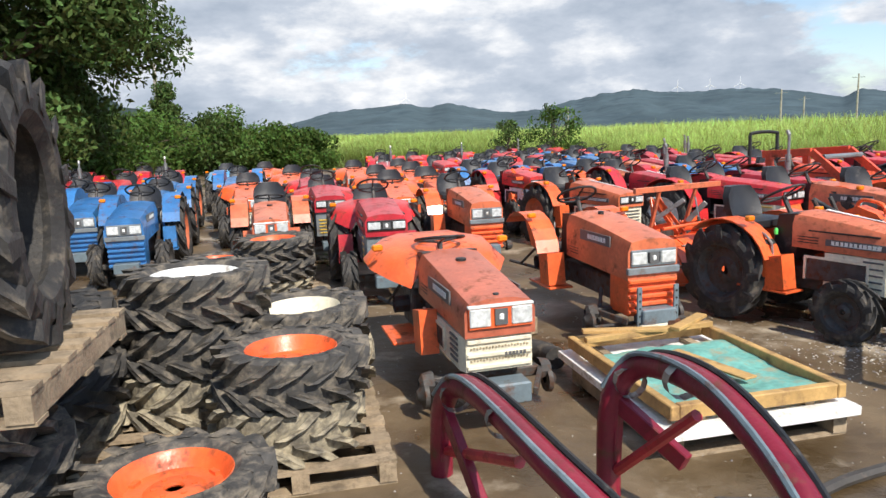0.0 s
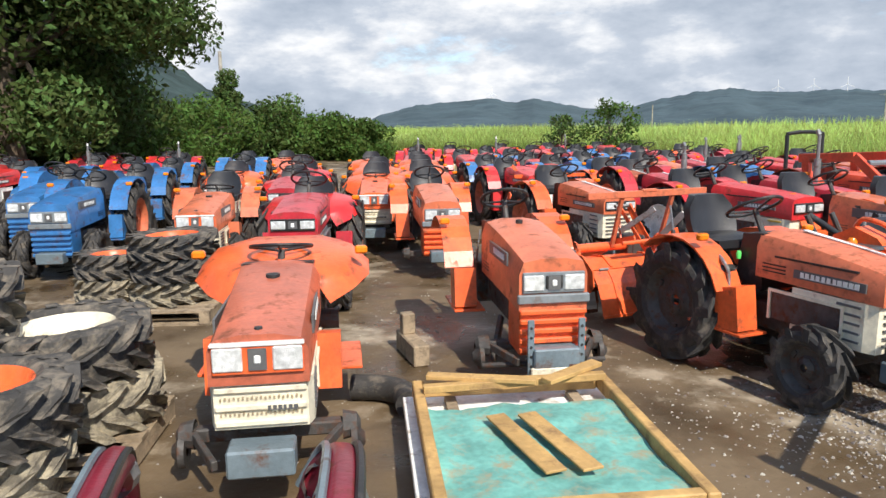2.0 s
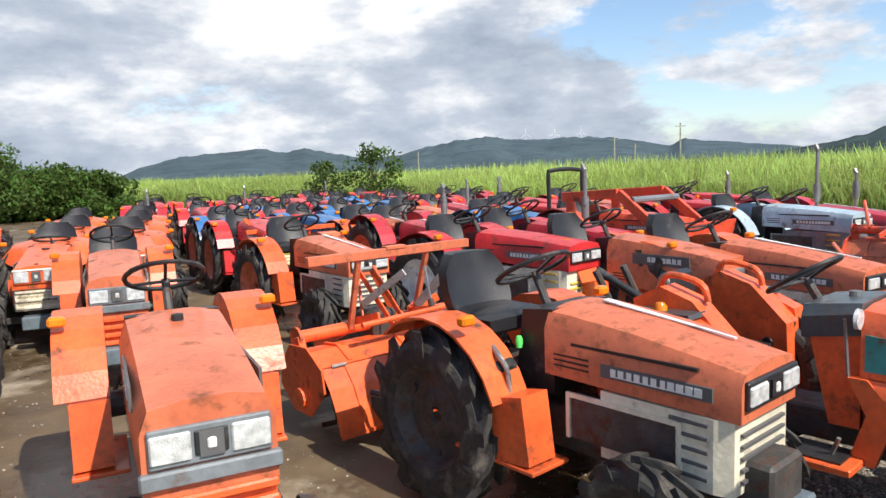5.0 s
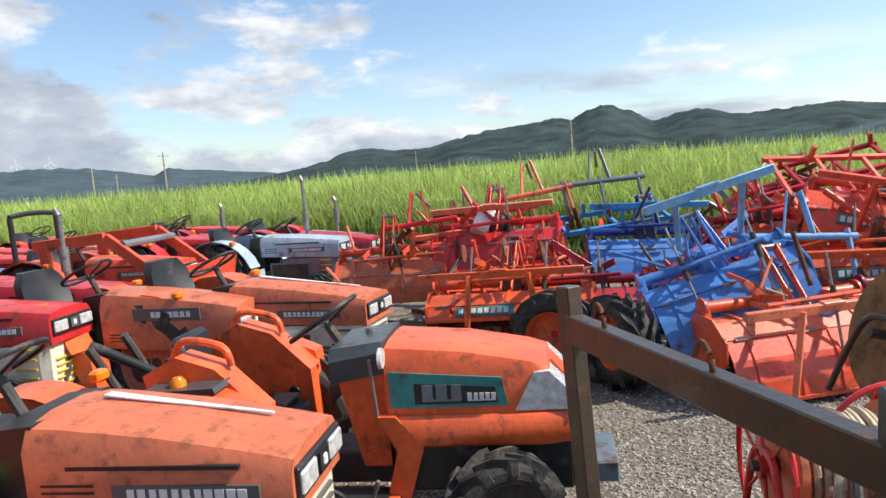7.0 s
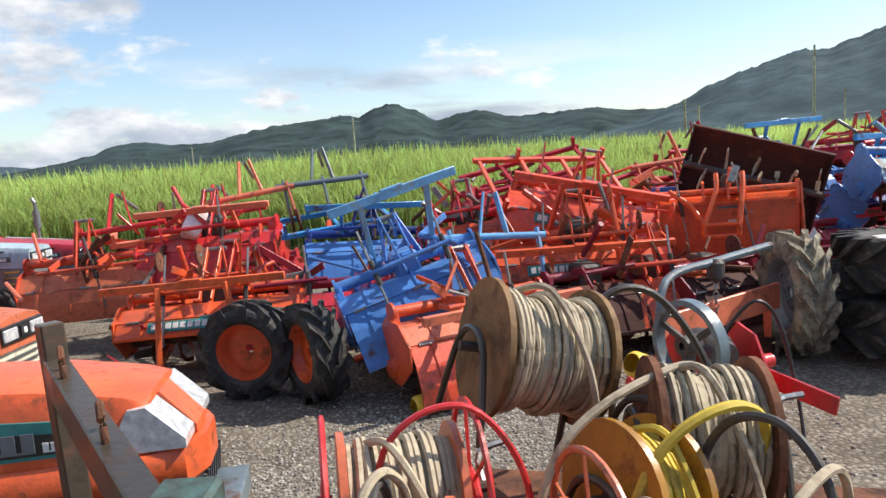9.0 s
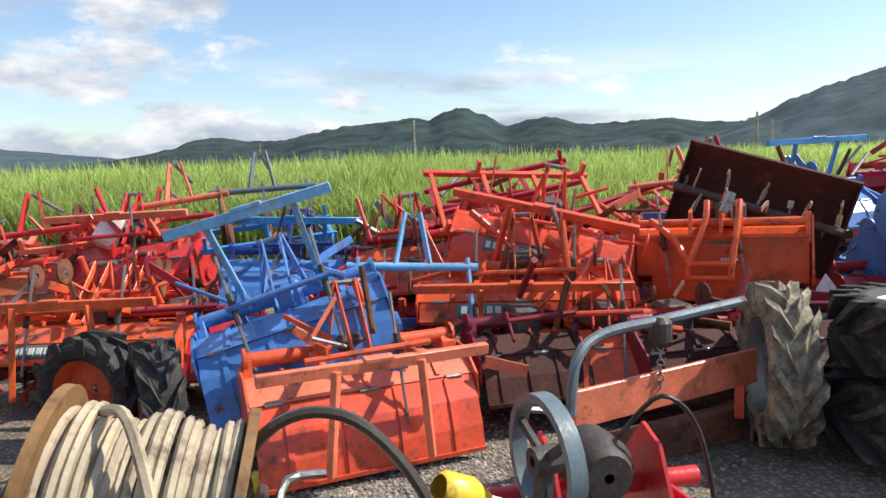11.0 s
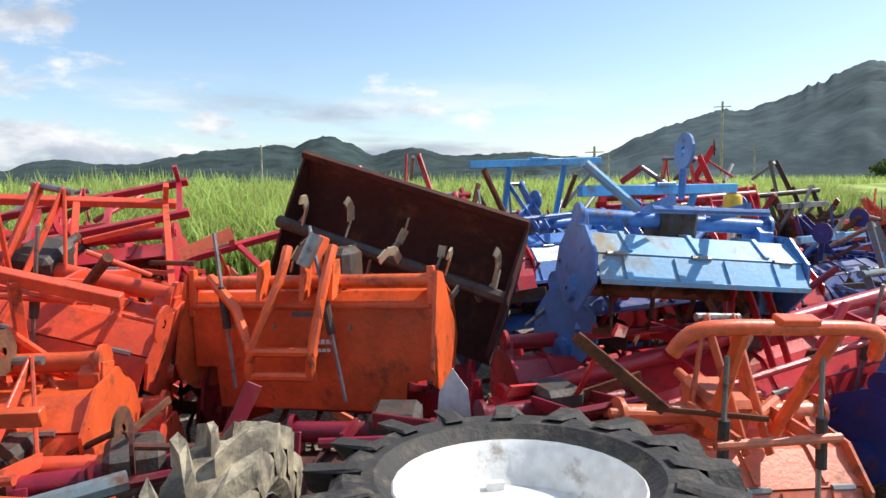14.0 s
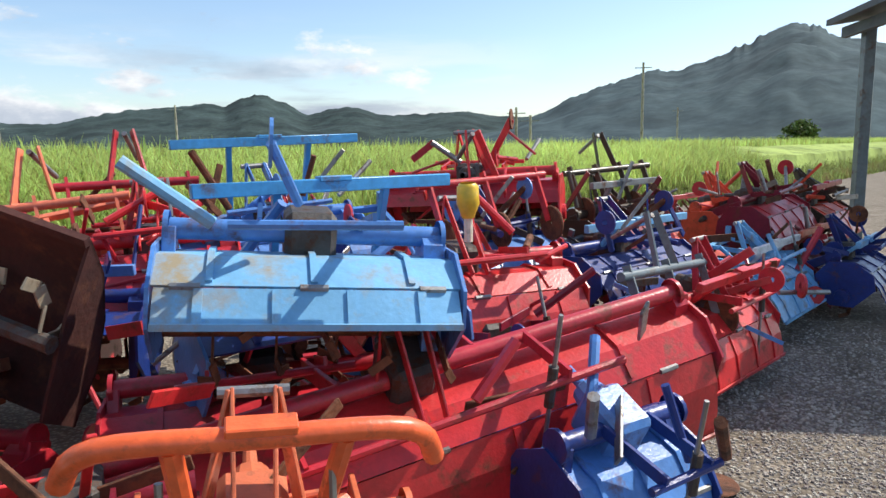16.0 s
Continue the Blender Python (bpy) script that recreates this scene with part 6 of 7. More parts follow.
tiller(along((9.3, 7.6, 0.45), (9.6, 6.2, 0.50), 10), 1.4, "red", "red", "salmon", 1, rail_h=0.25, label="red tiller on top of the heap", back=0.3, bits=10)
tiller(along((8.8, 7.2, 0.0), (9.2, 5.9, 0.0)), 1.3, "vermilion", "vermilion", None, 0, back=0.0)
tiller(along((10.4, 7.9, 0.0), (10.6, 6.6, 0.0)), 1.3, "crimson", "crimson", None, 0, back=0.0)
tiller(along((9.4, 5.9, 0.35), (9.9, 4.8, 0.30)), 1.2, "navy", "blue", "sky_blue", 0, rail_h=0.3, label="dark blue implement on the heap", back=0.3)
tiller(along((9.3, 5.2, 0.0), (9.7, 4.1, 0.0)), 1.2, "red", "crimson", None, 1, back=0.0)
tiller(along((9.30, 4.00, 0.26), (9.62, 2.50, 0.28), 12), 1.5, "deep_orange", "deep_orange", "deep_orange", 2, rail_h=0.06, stripes=True, label="orange-red rotary tiller with a striped label in the heap", front=True, back=0.1, bits=10)
tiller(along((9.35, 3.95, 0.0), (9.85, 2.35, 0.0)), 1.5, "vermilion", "crimson", None, 0, back=0.0)
tiller(along((8.95, 3.1, 0.0), (9.15, 2.2, 0.0)), 0.9, "vermilion", "deep_orange", None, 1, back=0.3, bits=7)
tiller(along((10.05, 4.05, 0.80), (10.25, 2.65, 0.48), 22), 1.4, "vermilion", "vermilion", "vermilion", 1, rail_h=0.30, stripes=True, label="orange-red rotary tiller sloping on top of the heap", front=True, back=0.5, bits=9)
tiller(along((10.3, 3.9, 0.2), (10.5, 2.6, 0.15)), 1.4, "crimson", "navy", None, 0, label="dark blue and red tiller buried in the heap", back=0.0, case="blue")
tiller(along((11.15, 4.75, 0.55), (11.45, 3.20, 0.70)), 1.5, "crimson", "crimson", None, 0, label="dark red tiller frame on top of the heap", back=0.0, bits=8)
tiller(along((11.1, 4.6, 0.0), (11.3, 3.2, 0.0)), 1.4, "crimson", "vermilion", None, 0, back=0.0)
square_tiller(along((10.22, 2.50, 0.52), (10.12, 1.26, 0.56)), 1.26, "bright orange rotary tiller with a square back plate")
tiller(along((10.60, 2.6, 0.0), (10.50, 1.1, 0.0)), 1.4, "crimson", "crimson", None, 0, back=0.0)
upturned(along((10.86, 2.28, 1.40), (10.66, 0.92, 0.98), -6), 1.32, "upturned rusty tiller showing its curved tines")
tiller(along((10.60, 0.72, 0.82), (11.00, -0.42, 0.72), 4), 1.1, "blue", "worn_blue", None, 0, mast=False, label="worn light blue tiller with a long dented hood", back=0.1, bits=2)
tiller(along((10.95, 0.70, 0.42), (11.80, -0.34, 0.42)), 1.30, "blue", "navy", "sky_blue", 0, rail_h=0.54, label="blue tiller with a straight upper rail", back=0.0, bits=6)
tiller(along((10.8, 1.0, 0.1), (11.3, -0.2, 0.1)), 1.3, "crimson", "crimson", None, 0, back=0.0, mast=False)
tiller(along((12.45, 1.45, 0.62), (13.25, 0.38, 0.66)), 1.3, "blue", "blue", "sky_blue", 0, rail_h=0.54, label="blue tiller standing high on the heap", back=0.3, bits=8)
tiller(along((12.4, 1.4, 0.0), (13.2, 0.4, 0.0)), 1.3, "navy", "blue", None, 0, back=0.0)
tiller(along((14.15, -1.25, 0.90), (14.45, 0.35, 0.84)), 1.5, "red", "crimson", None, 0, label="red tiller with a tall hitch mast on top of the heap", back=0.3, bits=10)
tiller(along((14.3, 0.3, 0.3), (14.3, -1.2, 0.32)), 1.5, "crimson", "red", None, 0, back=0.3)
tiller(along((12.95, 2.5, 0.50), (13.35, 1.30, 0.57)), 1.3, "crimson", "red", None, 0, label="red tiller lying at the back of the heap", back=0.3, bits=9)
tiller(along((10.28, 1.20, 0.02), (11.95, -1.62, 0.44), 30), 3.0, "crimson", "red", None, 1, label="very wide red rotary tiller with a long sloping hood", back=0.66, bits=8)
tiller(along((9.77, 0.70, 0.08), (10.22, -0.44, 0.0), 14), 0.92, "faded_orange", "salmon", "orange", 2, rail_h=0.50, curved=True, label="faded orange rotary tiller with a bent tube rail", case="worn_orange", back=0.66, bits=6)
tiller(along((10.84, -0.70, 0.0), (11.27, -1.27, 0.0), 28), 0.68, "navy", "blue", None, 1, mast=False, label="blue tiller with a round gear case", case="blue", back=0.5, bits=5)
tiller(along((12.0, 0.25, 0.42), (12.75, -1.05, 0.40), 8), 1.45, "red", "red", None, 0, label="red tiller with a broad hood", back=0.4, bits=7)
tiller(along((12.60, -1.55, 0.05), (13.70, -2.50, 0.05), 16), 1.3, "crimson", "red", "red", 1, rail_h=0.25, label="red tiller at the end of the row", back=0.4, bits=9)
tiller(along((13.4, -1.2, 0.3), (14.4, -2.2, 0.3)), 1.4, "navy", "navy", "pale_blue", 0, rail_h=0.2, label="dark blue tiller at the end of the row", back=0.3, bits=9)
tiller(along((14.2, -2.7, 0.0), (15.2, -3.5, 0.0)), 1.2, "pale_blue", "pale_blue", "white", 1, rail_h=0.2, label="pale blue tiller with shiny rails", back=0.3, bits=8)
tiller(along((14.6, -1.4, 0.45), (15.6, -2.2, 0.45)), 1.3, "brown_steel", "maroon", "grey", 0, rail_h=0.3, label="rusty dark tiller with round discs", back=0.3, bits=10)
tiller(along((12.2, 3.4, 0.0), (12.6, 2.0, 0.0)), 1.4, "crimson", "crimson", None, 0, back=0.0)
tiller(along((11.5, 2.6, 0.3), (11.8, 1.3, 0.3)), 1.3, "navy", "navy", "blue", 0, rail_h=0.2, back=0.0)
tiller(along((15.4, -3.6, 0.0), (16.4, -4.4, 0.0)), 1.4, "crimson", "maroon", "salmon", 0, rail_h=0.2, bits=9)
tiller(along((15.9, -2.9, 0.4), (17.0, -3.7, 0.4)), 1.5, "vermilion", "crimson", None, 0, bits=9)
tiller(along((15.3, -3.1, 0.5), (16.3, -3.9, 0.55)), 1.3, "maroon", "crimson", None, 0, label="dark red tiller piled at the end of the row", back=0.3, bits=9)
tiller(along((16.3, -4.1, 0.4), (17.2, -4.8, 0.42)), 1.15, "brown_steel", "vermilion", "crimson", 0, rail_h=0.2, label="rusty orange tiller piled at the end of the row", back=0.2, bits=9)
tiller(along((14.9, -3.9, 0.0), (15.7, -4.5, 0.0)), 1.0, "navy", "navy", "pale_blue", 0, rail_h=0.15, label="dark blue tiller at the end of the row", back=0.2, bits=8)
tiller(along((16.6, -3.6, 0.2), (17.6, -4.4, 0.2)), 1.4, "navy", "navy", "blue", 0, rail_h=0.3, bits=9)
tiller(along((17.4, -2.6, 0.0), (18.6, -3.8, 0.0)), 1.5, "maroon", "vermilion", "crimson", 0, rail_h=0.4, bits=9)

# the low layer that fills the ground under the heap, dark hoods added for its black shade
for p, q, w, body, hood, bits in (
    ((8.62, 3.40, 0.0), (9.05, 2.75, 0.0), 0.8, "maroon", "rust", 2), ((8.95, 2.40, 0.0), (9.30, 1.85, 0.0), 0.75, "maroon", "rust", 3), ((9.55, 1.75, 0.0), (9.65, 0.95, 0.0), 0.85, "maroon", "rust", 1),
    ((9.85, 1.00, 0.0), (10.2, 0.35, 0.0), 0.75, "maroon", "rust", 1), ((8.30, 4.95, 0.0), (8.85, 4.10, 0.0), 1.0, "navy", "rust", 6), ((8.35, 6.1, 0.0), (8.75, 5.1, 0.0), 1.1, "maroon", "crimson", 6),
    ((10.05, 5.1, 0.0), (10.45, 4.2, 0.0), 1.0, "vermilion", "maroon", 8), ((9.75, 4.7, 0.40), (10.0, 3.9, 0.46), 0.85, "red", "deep_orange", 10), ((12.0, 1.9, 0.55), (12.4, 1.0, 0.58), 1.0, "red", "crimson", 9),
    ((13.2, 1.5, 0.35), (13.7, 0.5, 0.40), 1.1, "crimson", "red", 9), ((13.2, -0.2, 0.42), (13.9, -1.0, 0.45), 1.0, "navy", "blue", 9), ((11.7, -0.1, 0.0), (12.4, -1.2, 0.0), 1.3, "maroon", "navy", 7),
):
    tiller(along(p, q), w, body, hood, None, 1 if bits > 4 else 0, back=0.2, bits=bits, mast=bits > 7)
toolbar(along((9.55, 6.9, 0.85), (9.95, 6.2, 0.95)), 0.9, "salmon", discs=2)
toolbar(along((8.95, 8.1, 0.62), (9.25, 7.3, 0.70)), 0.9, "red", discs=2)
toolbar(along((12.55, 2.2, 1.0), (12.9, 1.5, 1.02)), 0.9, "crimson", discs=2)
rack(along((13.0, 1.1, 1.12), (13.5, 0.2, 1.18), 18), 1.1, 0.45, "blue", 3)
rack(along((10.1, 3.3, 0.95), (10.7, 2.5, 0.90), 30), 1.0, 0.5, "deep_orange", 4)


def red_fork():
    root = thing("hitch_frame", pose(7.05, 2.40, 0, 0, 0, -60), "bright red three-point hitch frame with drilled plates", "hitch frame")
    R1 = PAINT["red"]
    for sx in (-1, 1):
        part("side_plate", prism(fresh(), [(-0.25, 0.10), (0.20, 0.16), (0.24, 0.42), (0.02, 0.66), (-0.12, 0.62), (-0.30, 0.30)], *sorted((sx * 0.20, sx * 0.215))), R1, root, "", 0.004)
        part("arm", bar(fresh(), (sx * 0.24, 0.1, 0.40), (sx * 0.42, -0.45, 0.30), 0.02, 0.10), R1, root, "", 0.004)
        part("foot", bar(fresh(), (sx * 0.24, 0.05, 0.4), (sx * 0.30, 0.05, 0.0), 0.04, 0.06), R1, root, "", 0.004)
        for k in range(3):
            part("bolt", lathe(fresh(), [(sx * 0.216, 0.018), (sx * 0.235, 0.016), (sx * 0.236, 0.001)], 8, "x", (0, -0.15 + 0.14 * k, 0.30 + 0.06 * k)), STEEL, root)
    part("cross_tube", tube(fresh(), [(-0.45, 0.05, 0.40), (0.45, 0.05, 0.40)], 0.04, 12), R1, root, "", 0, True)
    part("cross_tube", tube(fresh(), [(-0.21, -0.2, 0.32), (0.21, -0.2, 0.32)], 0.028, 10), R1, root, "", 0, True)
    part("gear_case", lathe(fresh(), [(-0.14, 0.02), (-0.14, 0.09), (-0.06, 0.13), (0.10, 0.12), (0.16, 0.05), (0.26, 0.04), (0.26, 0.005)], 16, "y", (0, 0.0, 0.52)), CAST, root, "greasy cast gear case", 0, True)
    part("cable", tube(fresh(), curve([(0.1, 0.0, 0.62), (0.22, -0.1, 0.80), (0.36, -0.12, 0.66), (0.40, -0.2, 0.30), (0.36, -0.3, 0.05)], 5), 0.010, 6), BLACK, root, "", 0, True)
    part("lever", tube(fresh(), curve([(-0.1, 0.05, 0.5), (-0.16, 0.0, 0.72), (-0.30, -0.05, 0.78)], 4), 0.013, 6), STEEL, root)


red_fork()

rack(along((9.85, 4.15, 1.36), (10.75, 2.85, 1.28), 38), 1.55, 0.75, "vermilion", 4)
rack(along((10.9, 4.55, 1.28), (11.5, 3.25, 1.55), 25), 1.5, 0.5, "crimson", 4)
rack(along((9.1, 8.0, 1.05), (9.9, 6.9, 1.15), 15), 1.2, 0.5, "salmon", 3)
rack(along((9.6, 6.3, 1.02), (10.3, 5.3, 1.12), 12), 1.2, 0.55, "sky_blue", 3)
rack(along((11.3, 3.2, 1.0), (12.3, 2.2, 1.3), 20), 1.4, 0.5, "crimson", 4)
rack(along((12.3, 2.9, 1.05), (13.0, 1.9, 1.25), 30), 1.2, 0.5, "salmon", 3)
rack(along((14.5, -1.0, 0.9), (15.6, -2.1, 1.1), 15), 1.4, 0.5, "steel_grey", 3)
rack(along((14.1, -2.4, 0.72), (15.3, -3.2, 0.75), 5), 1.2, 0.4, "pale_blue", 3)
toolbar(along((9.9, 6.4, 0.95), (10.4, 5.5, 1.0)), 1.0, "steel_grey")
toolbar(along((10.3, 8.0, 0.6), (10.7, 6.9, 0.7)), 1.1, "red")
toolbar(along((12.1, 2.7, 0.85), (12.5, 1.7, 0.95)), 1.1, "salmon", discs=3)
toolbar(along((13.0, -0.1, 0.95), (13.6, -1.0, 1.0)), 1.1, "red", discs=3)
toolbar(along((14.9, -1.3, 0.95), (15.6, -2.2, 1.0)), 1.2, "brown_steel", discs=4)
toolbar(along((8.6, 4.3, 0.5), (9.0, 3.5, 0.45)), 0.9, "pale_blue", discs=2)
toolbar(along((12.2, -1.3, 0.45), (13.1, -2.1, 0.4)), 1.1, "steel_grey", discs=3)


def grey_axle():
    """A bent grey steel frame over a faded red plate."""
    root = thing("axle_frame", pose(8.0, 2.6, 0), "bent grey steel frame with a chain over a faded red plate", "frame")
    o = Vector((8.0, 2.6, 0))
    part("bent_bar", tube(fresh(), [Vector(p) - o for p in curve([(7.78, 2.62, 0.42), (7.84, 2.60, 0.68), (8.0, 2.50, 0.78), (8.25, 2.2, 0.82), (8.62, 1.80, 0.86)], 6)], 0.028, 8), PAINT["steel_grey"], root, "", 0, True)
    part("plate", bar(fresh(), Vector((7.85, 2.62, 0.42)) - o, Vector((8.75, 1.72, 0.46)) - o, 0.03, 0.20), PAINT["salmon"], root, "faded red plate", 0.006)
    part("base_beam", bar(fresh(), Vector((7.9, 2.7, 0.10)) - o, Vector((8.8, 1.8, 0.10)) - o, 0.10, 0.2), RUSTY, root, "", 0.01)
    for f in (0.05, 0.95):
        p = Vector((7.87, 2.66, 0.15)).lerp(Vector((8.76, 1.76, 0.15)), f) - o
        part("leg", bar(fresh(), p, p + Vector((0, 0, 0.36)), 0.05, 0.05), PAINT["vermilion"], root)
    bm = fresh()
    for k in range(9):
        c = Vector((8.22, 2.22, 0.80 - 0.042 * k)) - o
        lathe(bm, [(-0.006, 0.014), (-0.006, 0.022), (0.006, 0.022), (0.006, 0.014)], 8, "x" if k % 2 else "y", c, True)
    part("chain", bm, STEEL, root, "hanging steel chain")
    part("coupling", lathe(fresh(), [(-0.08, 0.03), (-0.05, 0.06), (0.05, 0.06), (0.08, 0.03)], 12, "z", Vector((8.22, 2.22, 0.76)) - o), CAST, root)


grey_axle()


def ring_pulley():
    root = thing("pulley", pose(6.72, 2.52, 0.66, 0, 0, 40), "dark steel belt pulley standing in the implements", "pulley")
    part("ring", lathe(fresh(), [(-0.03, 0.20), (-0.03, 0.23), (0.03, 0.23), (0.03, 0.20)], 28, "y", closed=True), PAINT["steel_grey"], root, "", 0, True)
    for k in range(3):
        a = k * math.tau / 3 + 0.4
        part("spoke", bar(fresh(), (0, 0, 0), (0.21 * math.cos(a), 0, 0.21 * math.sin(a)), 0.02, 0.03), CAST, root)
    part("hub", lathe(fresh(), [(-0.05, 0.02), (-0.05, 0.05), (0.05, 0.05), (0.05, 0.02)], 12, "y", closed=True), CAST, root)
    part("stand", bar(fresh(), (0, 0, 0), (0.0, 0.05, -0.66), 0.05, 0.05), CAST, root)


ring_pulley()


def shaft_cap(m, label):
    root = thing("drive_shaft_guard", m, label, "shaft guard")
    part("cone", lathe(fresh(), [(0.0, 0.045), (0.02, 0.062), (0.12, 0.066), (0.16, 0.05), (0.20, 0.035)], 16, "x"), PAINT["yellow"], root, "", 0, True)
    part("tube", tube(fresh(), [(0.18, 0, 0), (0.34, 0, 0)], 0.026, 10), PAINT["cream"], root)


shaft_cap(pose(7.30, 4.18, 0.07, 0, 0, -40), "yellow plastic drive shaft guard on the gravel")
shaft_cap(pose(6.42, 2.80, 0.66, 0, 28, -40), "yellow drive shaft guard leaning on a red frame")
shaft_cap(pose(12.10, -0.46, 1.52, 0, 84, 0), "yellow drive shaft guard hanging from a blue rail")

plate = thing("coulter_disc", pose(11.55, -1.66, 0.02, 0, 4, 0), "rusty orange steel disc lying on the gravel", "disc")
part("blade", lathe(fresh(), [(-0.004, 0.02), (0.0, 0.16), (0.004, 0.165), (0.010, 0.16), (0.012, 0.02)], 28, "z"), RUSTY, plate, "", 0, True)
part("hub", lathe(fresh(), [(0.008, 0.05), (0.03, 0.045), (0.03, 0.01)], 12, "z"), RUSTY, plate)

HEAP = ((9.3, 3.6, 0.75), (9.5, 2.7, 0.7), (10.1, 3.4, 1.25), (10.4, 2.9, 1.3), (10.9, 3.8, 1.35), (8.6, 6.3, 0.7), (9.2, 7.2, 1.0), (9.5, 5.2, 0.9), (8.8, 4.6, 0.6), (9.9, 6.4, 1.0), (11.3, 2.6, 1.2), (11.7, 3.3, 1.1))
HEAP_EAST = ((11.4, 1.4, 1.0), (12.2, 0.9, 1.1), (12.9, 0.2, 1.05), (13.6, -0.6, 1.1), (11.5, 0.2, 0.7), (13.4, -1.8, 0.8), (14.6, -1.8, 1.0), (15.6, -3.0, 0.8), (12.6, -1.0, 0.8))
scrap("scrap_bars_orange", 110, HEAP, PAINT["vermilion"], "orange-red steel bars and tubes tangled in the heap", 61)
scrap("scrap_bars_faded", 50, HEAP, PAINT["salmon"], "faded pink-orange steel links in the heap", 62)
scrap("scrap_bars_rusty", 110, HEAP + HEAP_EAST, RUSTY, "rusty brown rods and links in the heap", 63)
scrap("scrap_bars_red", 90, HEAP_EAST + HEAP[4:7], PAINT["crimson"], "dark red steel bars tangled in the heap", 64)
scrap("scrap_bars_blue", 50, HEAP_EAST[1:] + HEAP[7:9], PAINT["blue"], "blue steel bars and tubes in the heap", 65)
scrap("scrap_rods", 50, HEAP + HEAP_EAST, CAST, "bare steel rods and spring links", 66, 0.4)

# ---- wheels among the heaps ----
loose_wheel(pose(7.60, 5.52, 0.36, 0, 0, 8), 0.36, 0.26, 11, PAINT["deep_orange"], "small lugged wheel with an orange rim on the gravel", group="loose wheels")
loose_wheel(pose(7.55, 4.98, 0.36, 0, 0, 140), 0.36, 0.24, 11, PAINT["orange"], "small lugged wheel with an orange rim on the gravel", group="loose wheels")
loose_wheel(pose(8.76, 1.61, 0.475, 0, 0, 100), 0.475, 0.25, 14, PAINT["grey"], "tall muddy tractor wheel standing upright", RUBBER_PALE, "loose wheels")
loose_wheel(pose(8.74, 0.82, 0.72, 0, -88, 20), 0.54, 0.36, 16, PAINT["white"], "large lugged wheel with a white rim lying flat", RUBBER, "loose wheels")
loose_wheel(pose(8.77, 0.84, 0.28, 0, -90, 50), 0.58, 0.36, 16, None, "large lugged tyre lying under a wheel", RUBBER, "loose wheels")

# ---- hose reels on a steel-framed cart ----


def hose_reel(m, R, L, wood, hose, label, core=0.45, frame_paint="maroon"):
    """A drum of hose: two flanges, the windings, the axle and a bent tube stand."""
    root = thing("hose_reel", m, label, "hose reel", "hose reels on the cart")
    for sx in (-1, 1):
        x0, x1 = sorted((sx * L / 2, sx * (L / 2 + 0.022)))
        bm = lathe(fresh(), [(x0, 0.03), (x0, R), (x1, R), (x1, 0.03)], 32, "x", closed=True)
        part("flange", bm, wood, root, "", 0, True)
    r = 0.011
    n = int(L / (2 * r))
    bm = fresh()
    for k in range(n):
        rr = R * (0.80 + 0.05 * math.sin(k * 0.9)) + rng.uniform(-0.006, 0.006)
        x = -L / 2 + r + k * (L - 2 * r) / (n - 1)
        w1, w2, ph = rng.uniform(-0.006, 0.006), rng.uniform(-0.006, 0.006), rng.uniform(0, 6)
        tube(bm, [(x + w1 * math.sin(a * math.tau / 26 + ph), (rr + w2 * math.cos(2 * a * math.tau / 26)) * math.cos(a * math.tau / 26), rr * math.sin(a * math.tau / 26)) for a in range(27)], r, 6, False)
    part("windings", bm, hose, root, "many turns of hose", 0, True)
    part("drum", lathe(fresh(), [(-L / 2, R * 0.76), (L / 2, R * 0.76)], 24), hose, root, "", 0, True)
    part("axle", tube(fresh(), [(-L / 2 - 0.10, 0, 0), (L / 2 + 0.12, 0, 0)], 0.018, 8), CAST, root)
    for sx in (-1, 1):
        x = sx * (L / 2 + 0.06)
        part("stand", tube(fresh(), curve([(x, -R * 0.9, -R * 1.12), (x, -R * 0.5, 0.0), (x, 0, R * 0.25), (x, R * 0.5, 0.0), (x, R * 0.9, -R * 1.12)], 4), 0.013, 8), PAINT[frame_paint], root, "bent tube stand", 0, True)
    part("crank", tube(fresh(), curve([(L / 2 + 0.10, 0, 0), (L / 2 + 0.11, 0.10, 0.06), (L / 2 + 0.20, 0.12, 0.08)], 3), 0.011, 6), STEEL, root)
    part("hose_end", tube(fresh(), curve([(-L * 0.3, 0, R * 0.86), (-L * 0.1, -R * 0.5, R * 0.98), (L * 0.2, -R * 0.95, R * 0.2), (L * 0.35, -R * 1.1, -R * 0.6), (L * 0.3, -R * 0.9, -R * 1.1)], 6), 0.012, 6), hose, root, "loose hose end", 0, True)
    return root


def spoked_rim(m, R, paint, label):
    """A thin tube wheel with spokes that closes one end of a drum."""
    root = thing("reel_rim", m, label, "reel rim", "hose reels on the cart")
    part("hoop", tube(fresh(), [(0, R * math.cos(k * math.tau / 28), R * math.sin(k * math.tau / 28)) for k in range(29)], 0.010, 6, False), PAINT[paint], root, "", 0, True)
    for k in range(6):
        a = k * math.tau / 6 + 0.3
        part("spoke", tube(fresh(), [(0, 0, 0), (0, R * math.cos(a), R * math.sin(a))], 0.006, 5), PAINT[paint], root)
    part("hub", lathe(fresh(), [(-0.02, 0.01), (-0.02, 0.035), (0.02, 0.035), (0.02, 0.01)], 12, "x"), PAINT[paint], root)
    part("foot", bar(fresh(), (0, 0, -R), (0, 0, -0.29), 0.02, 0.03), PAINT[paint], root)


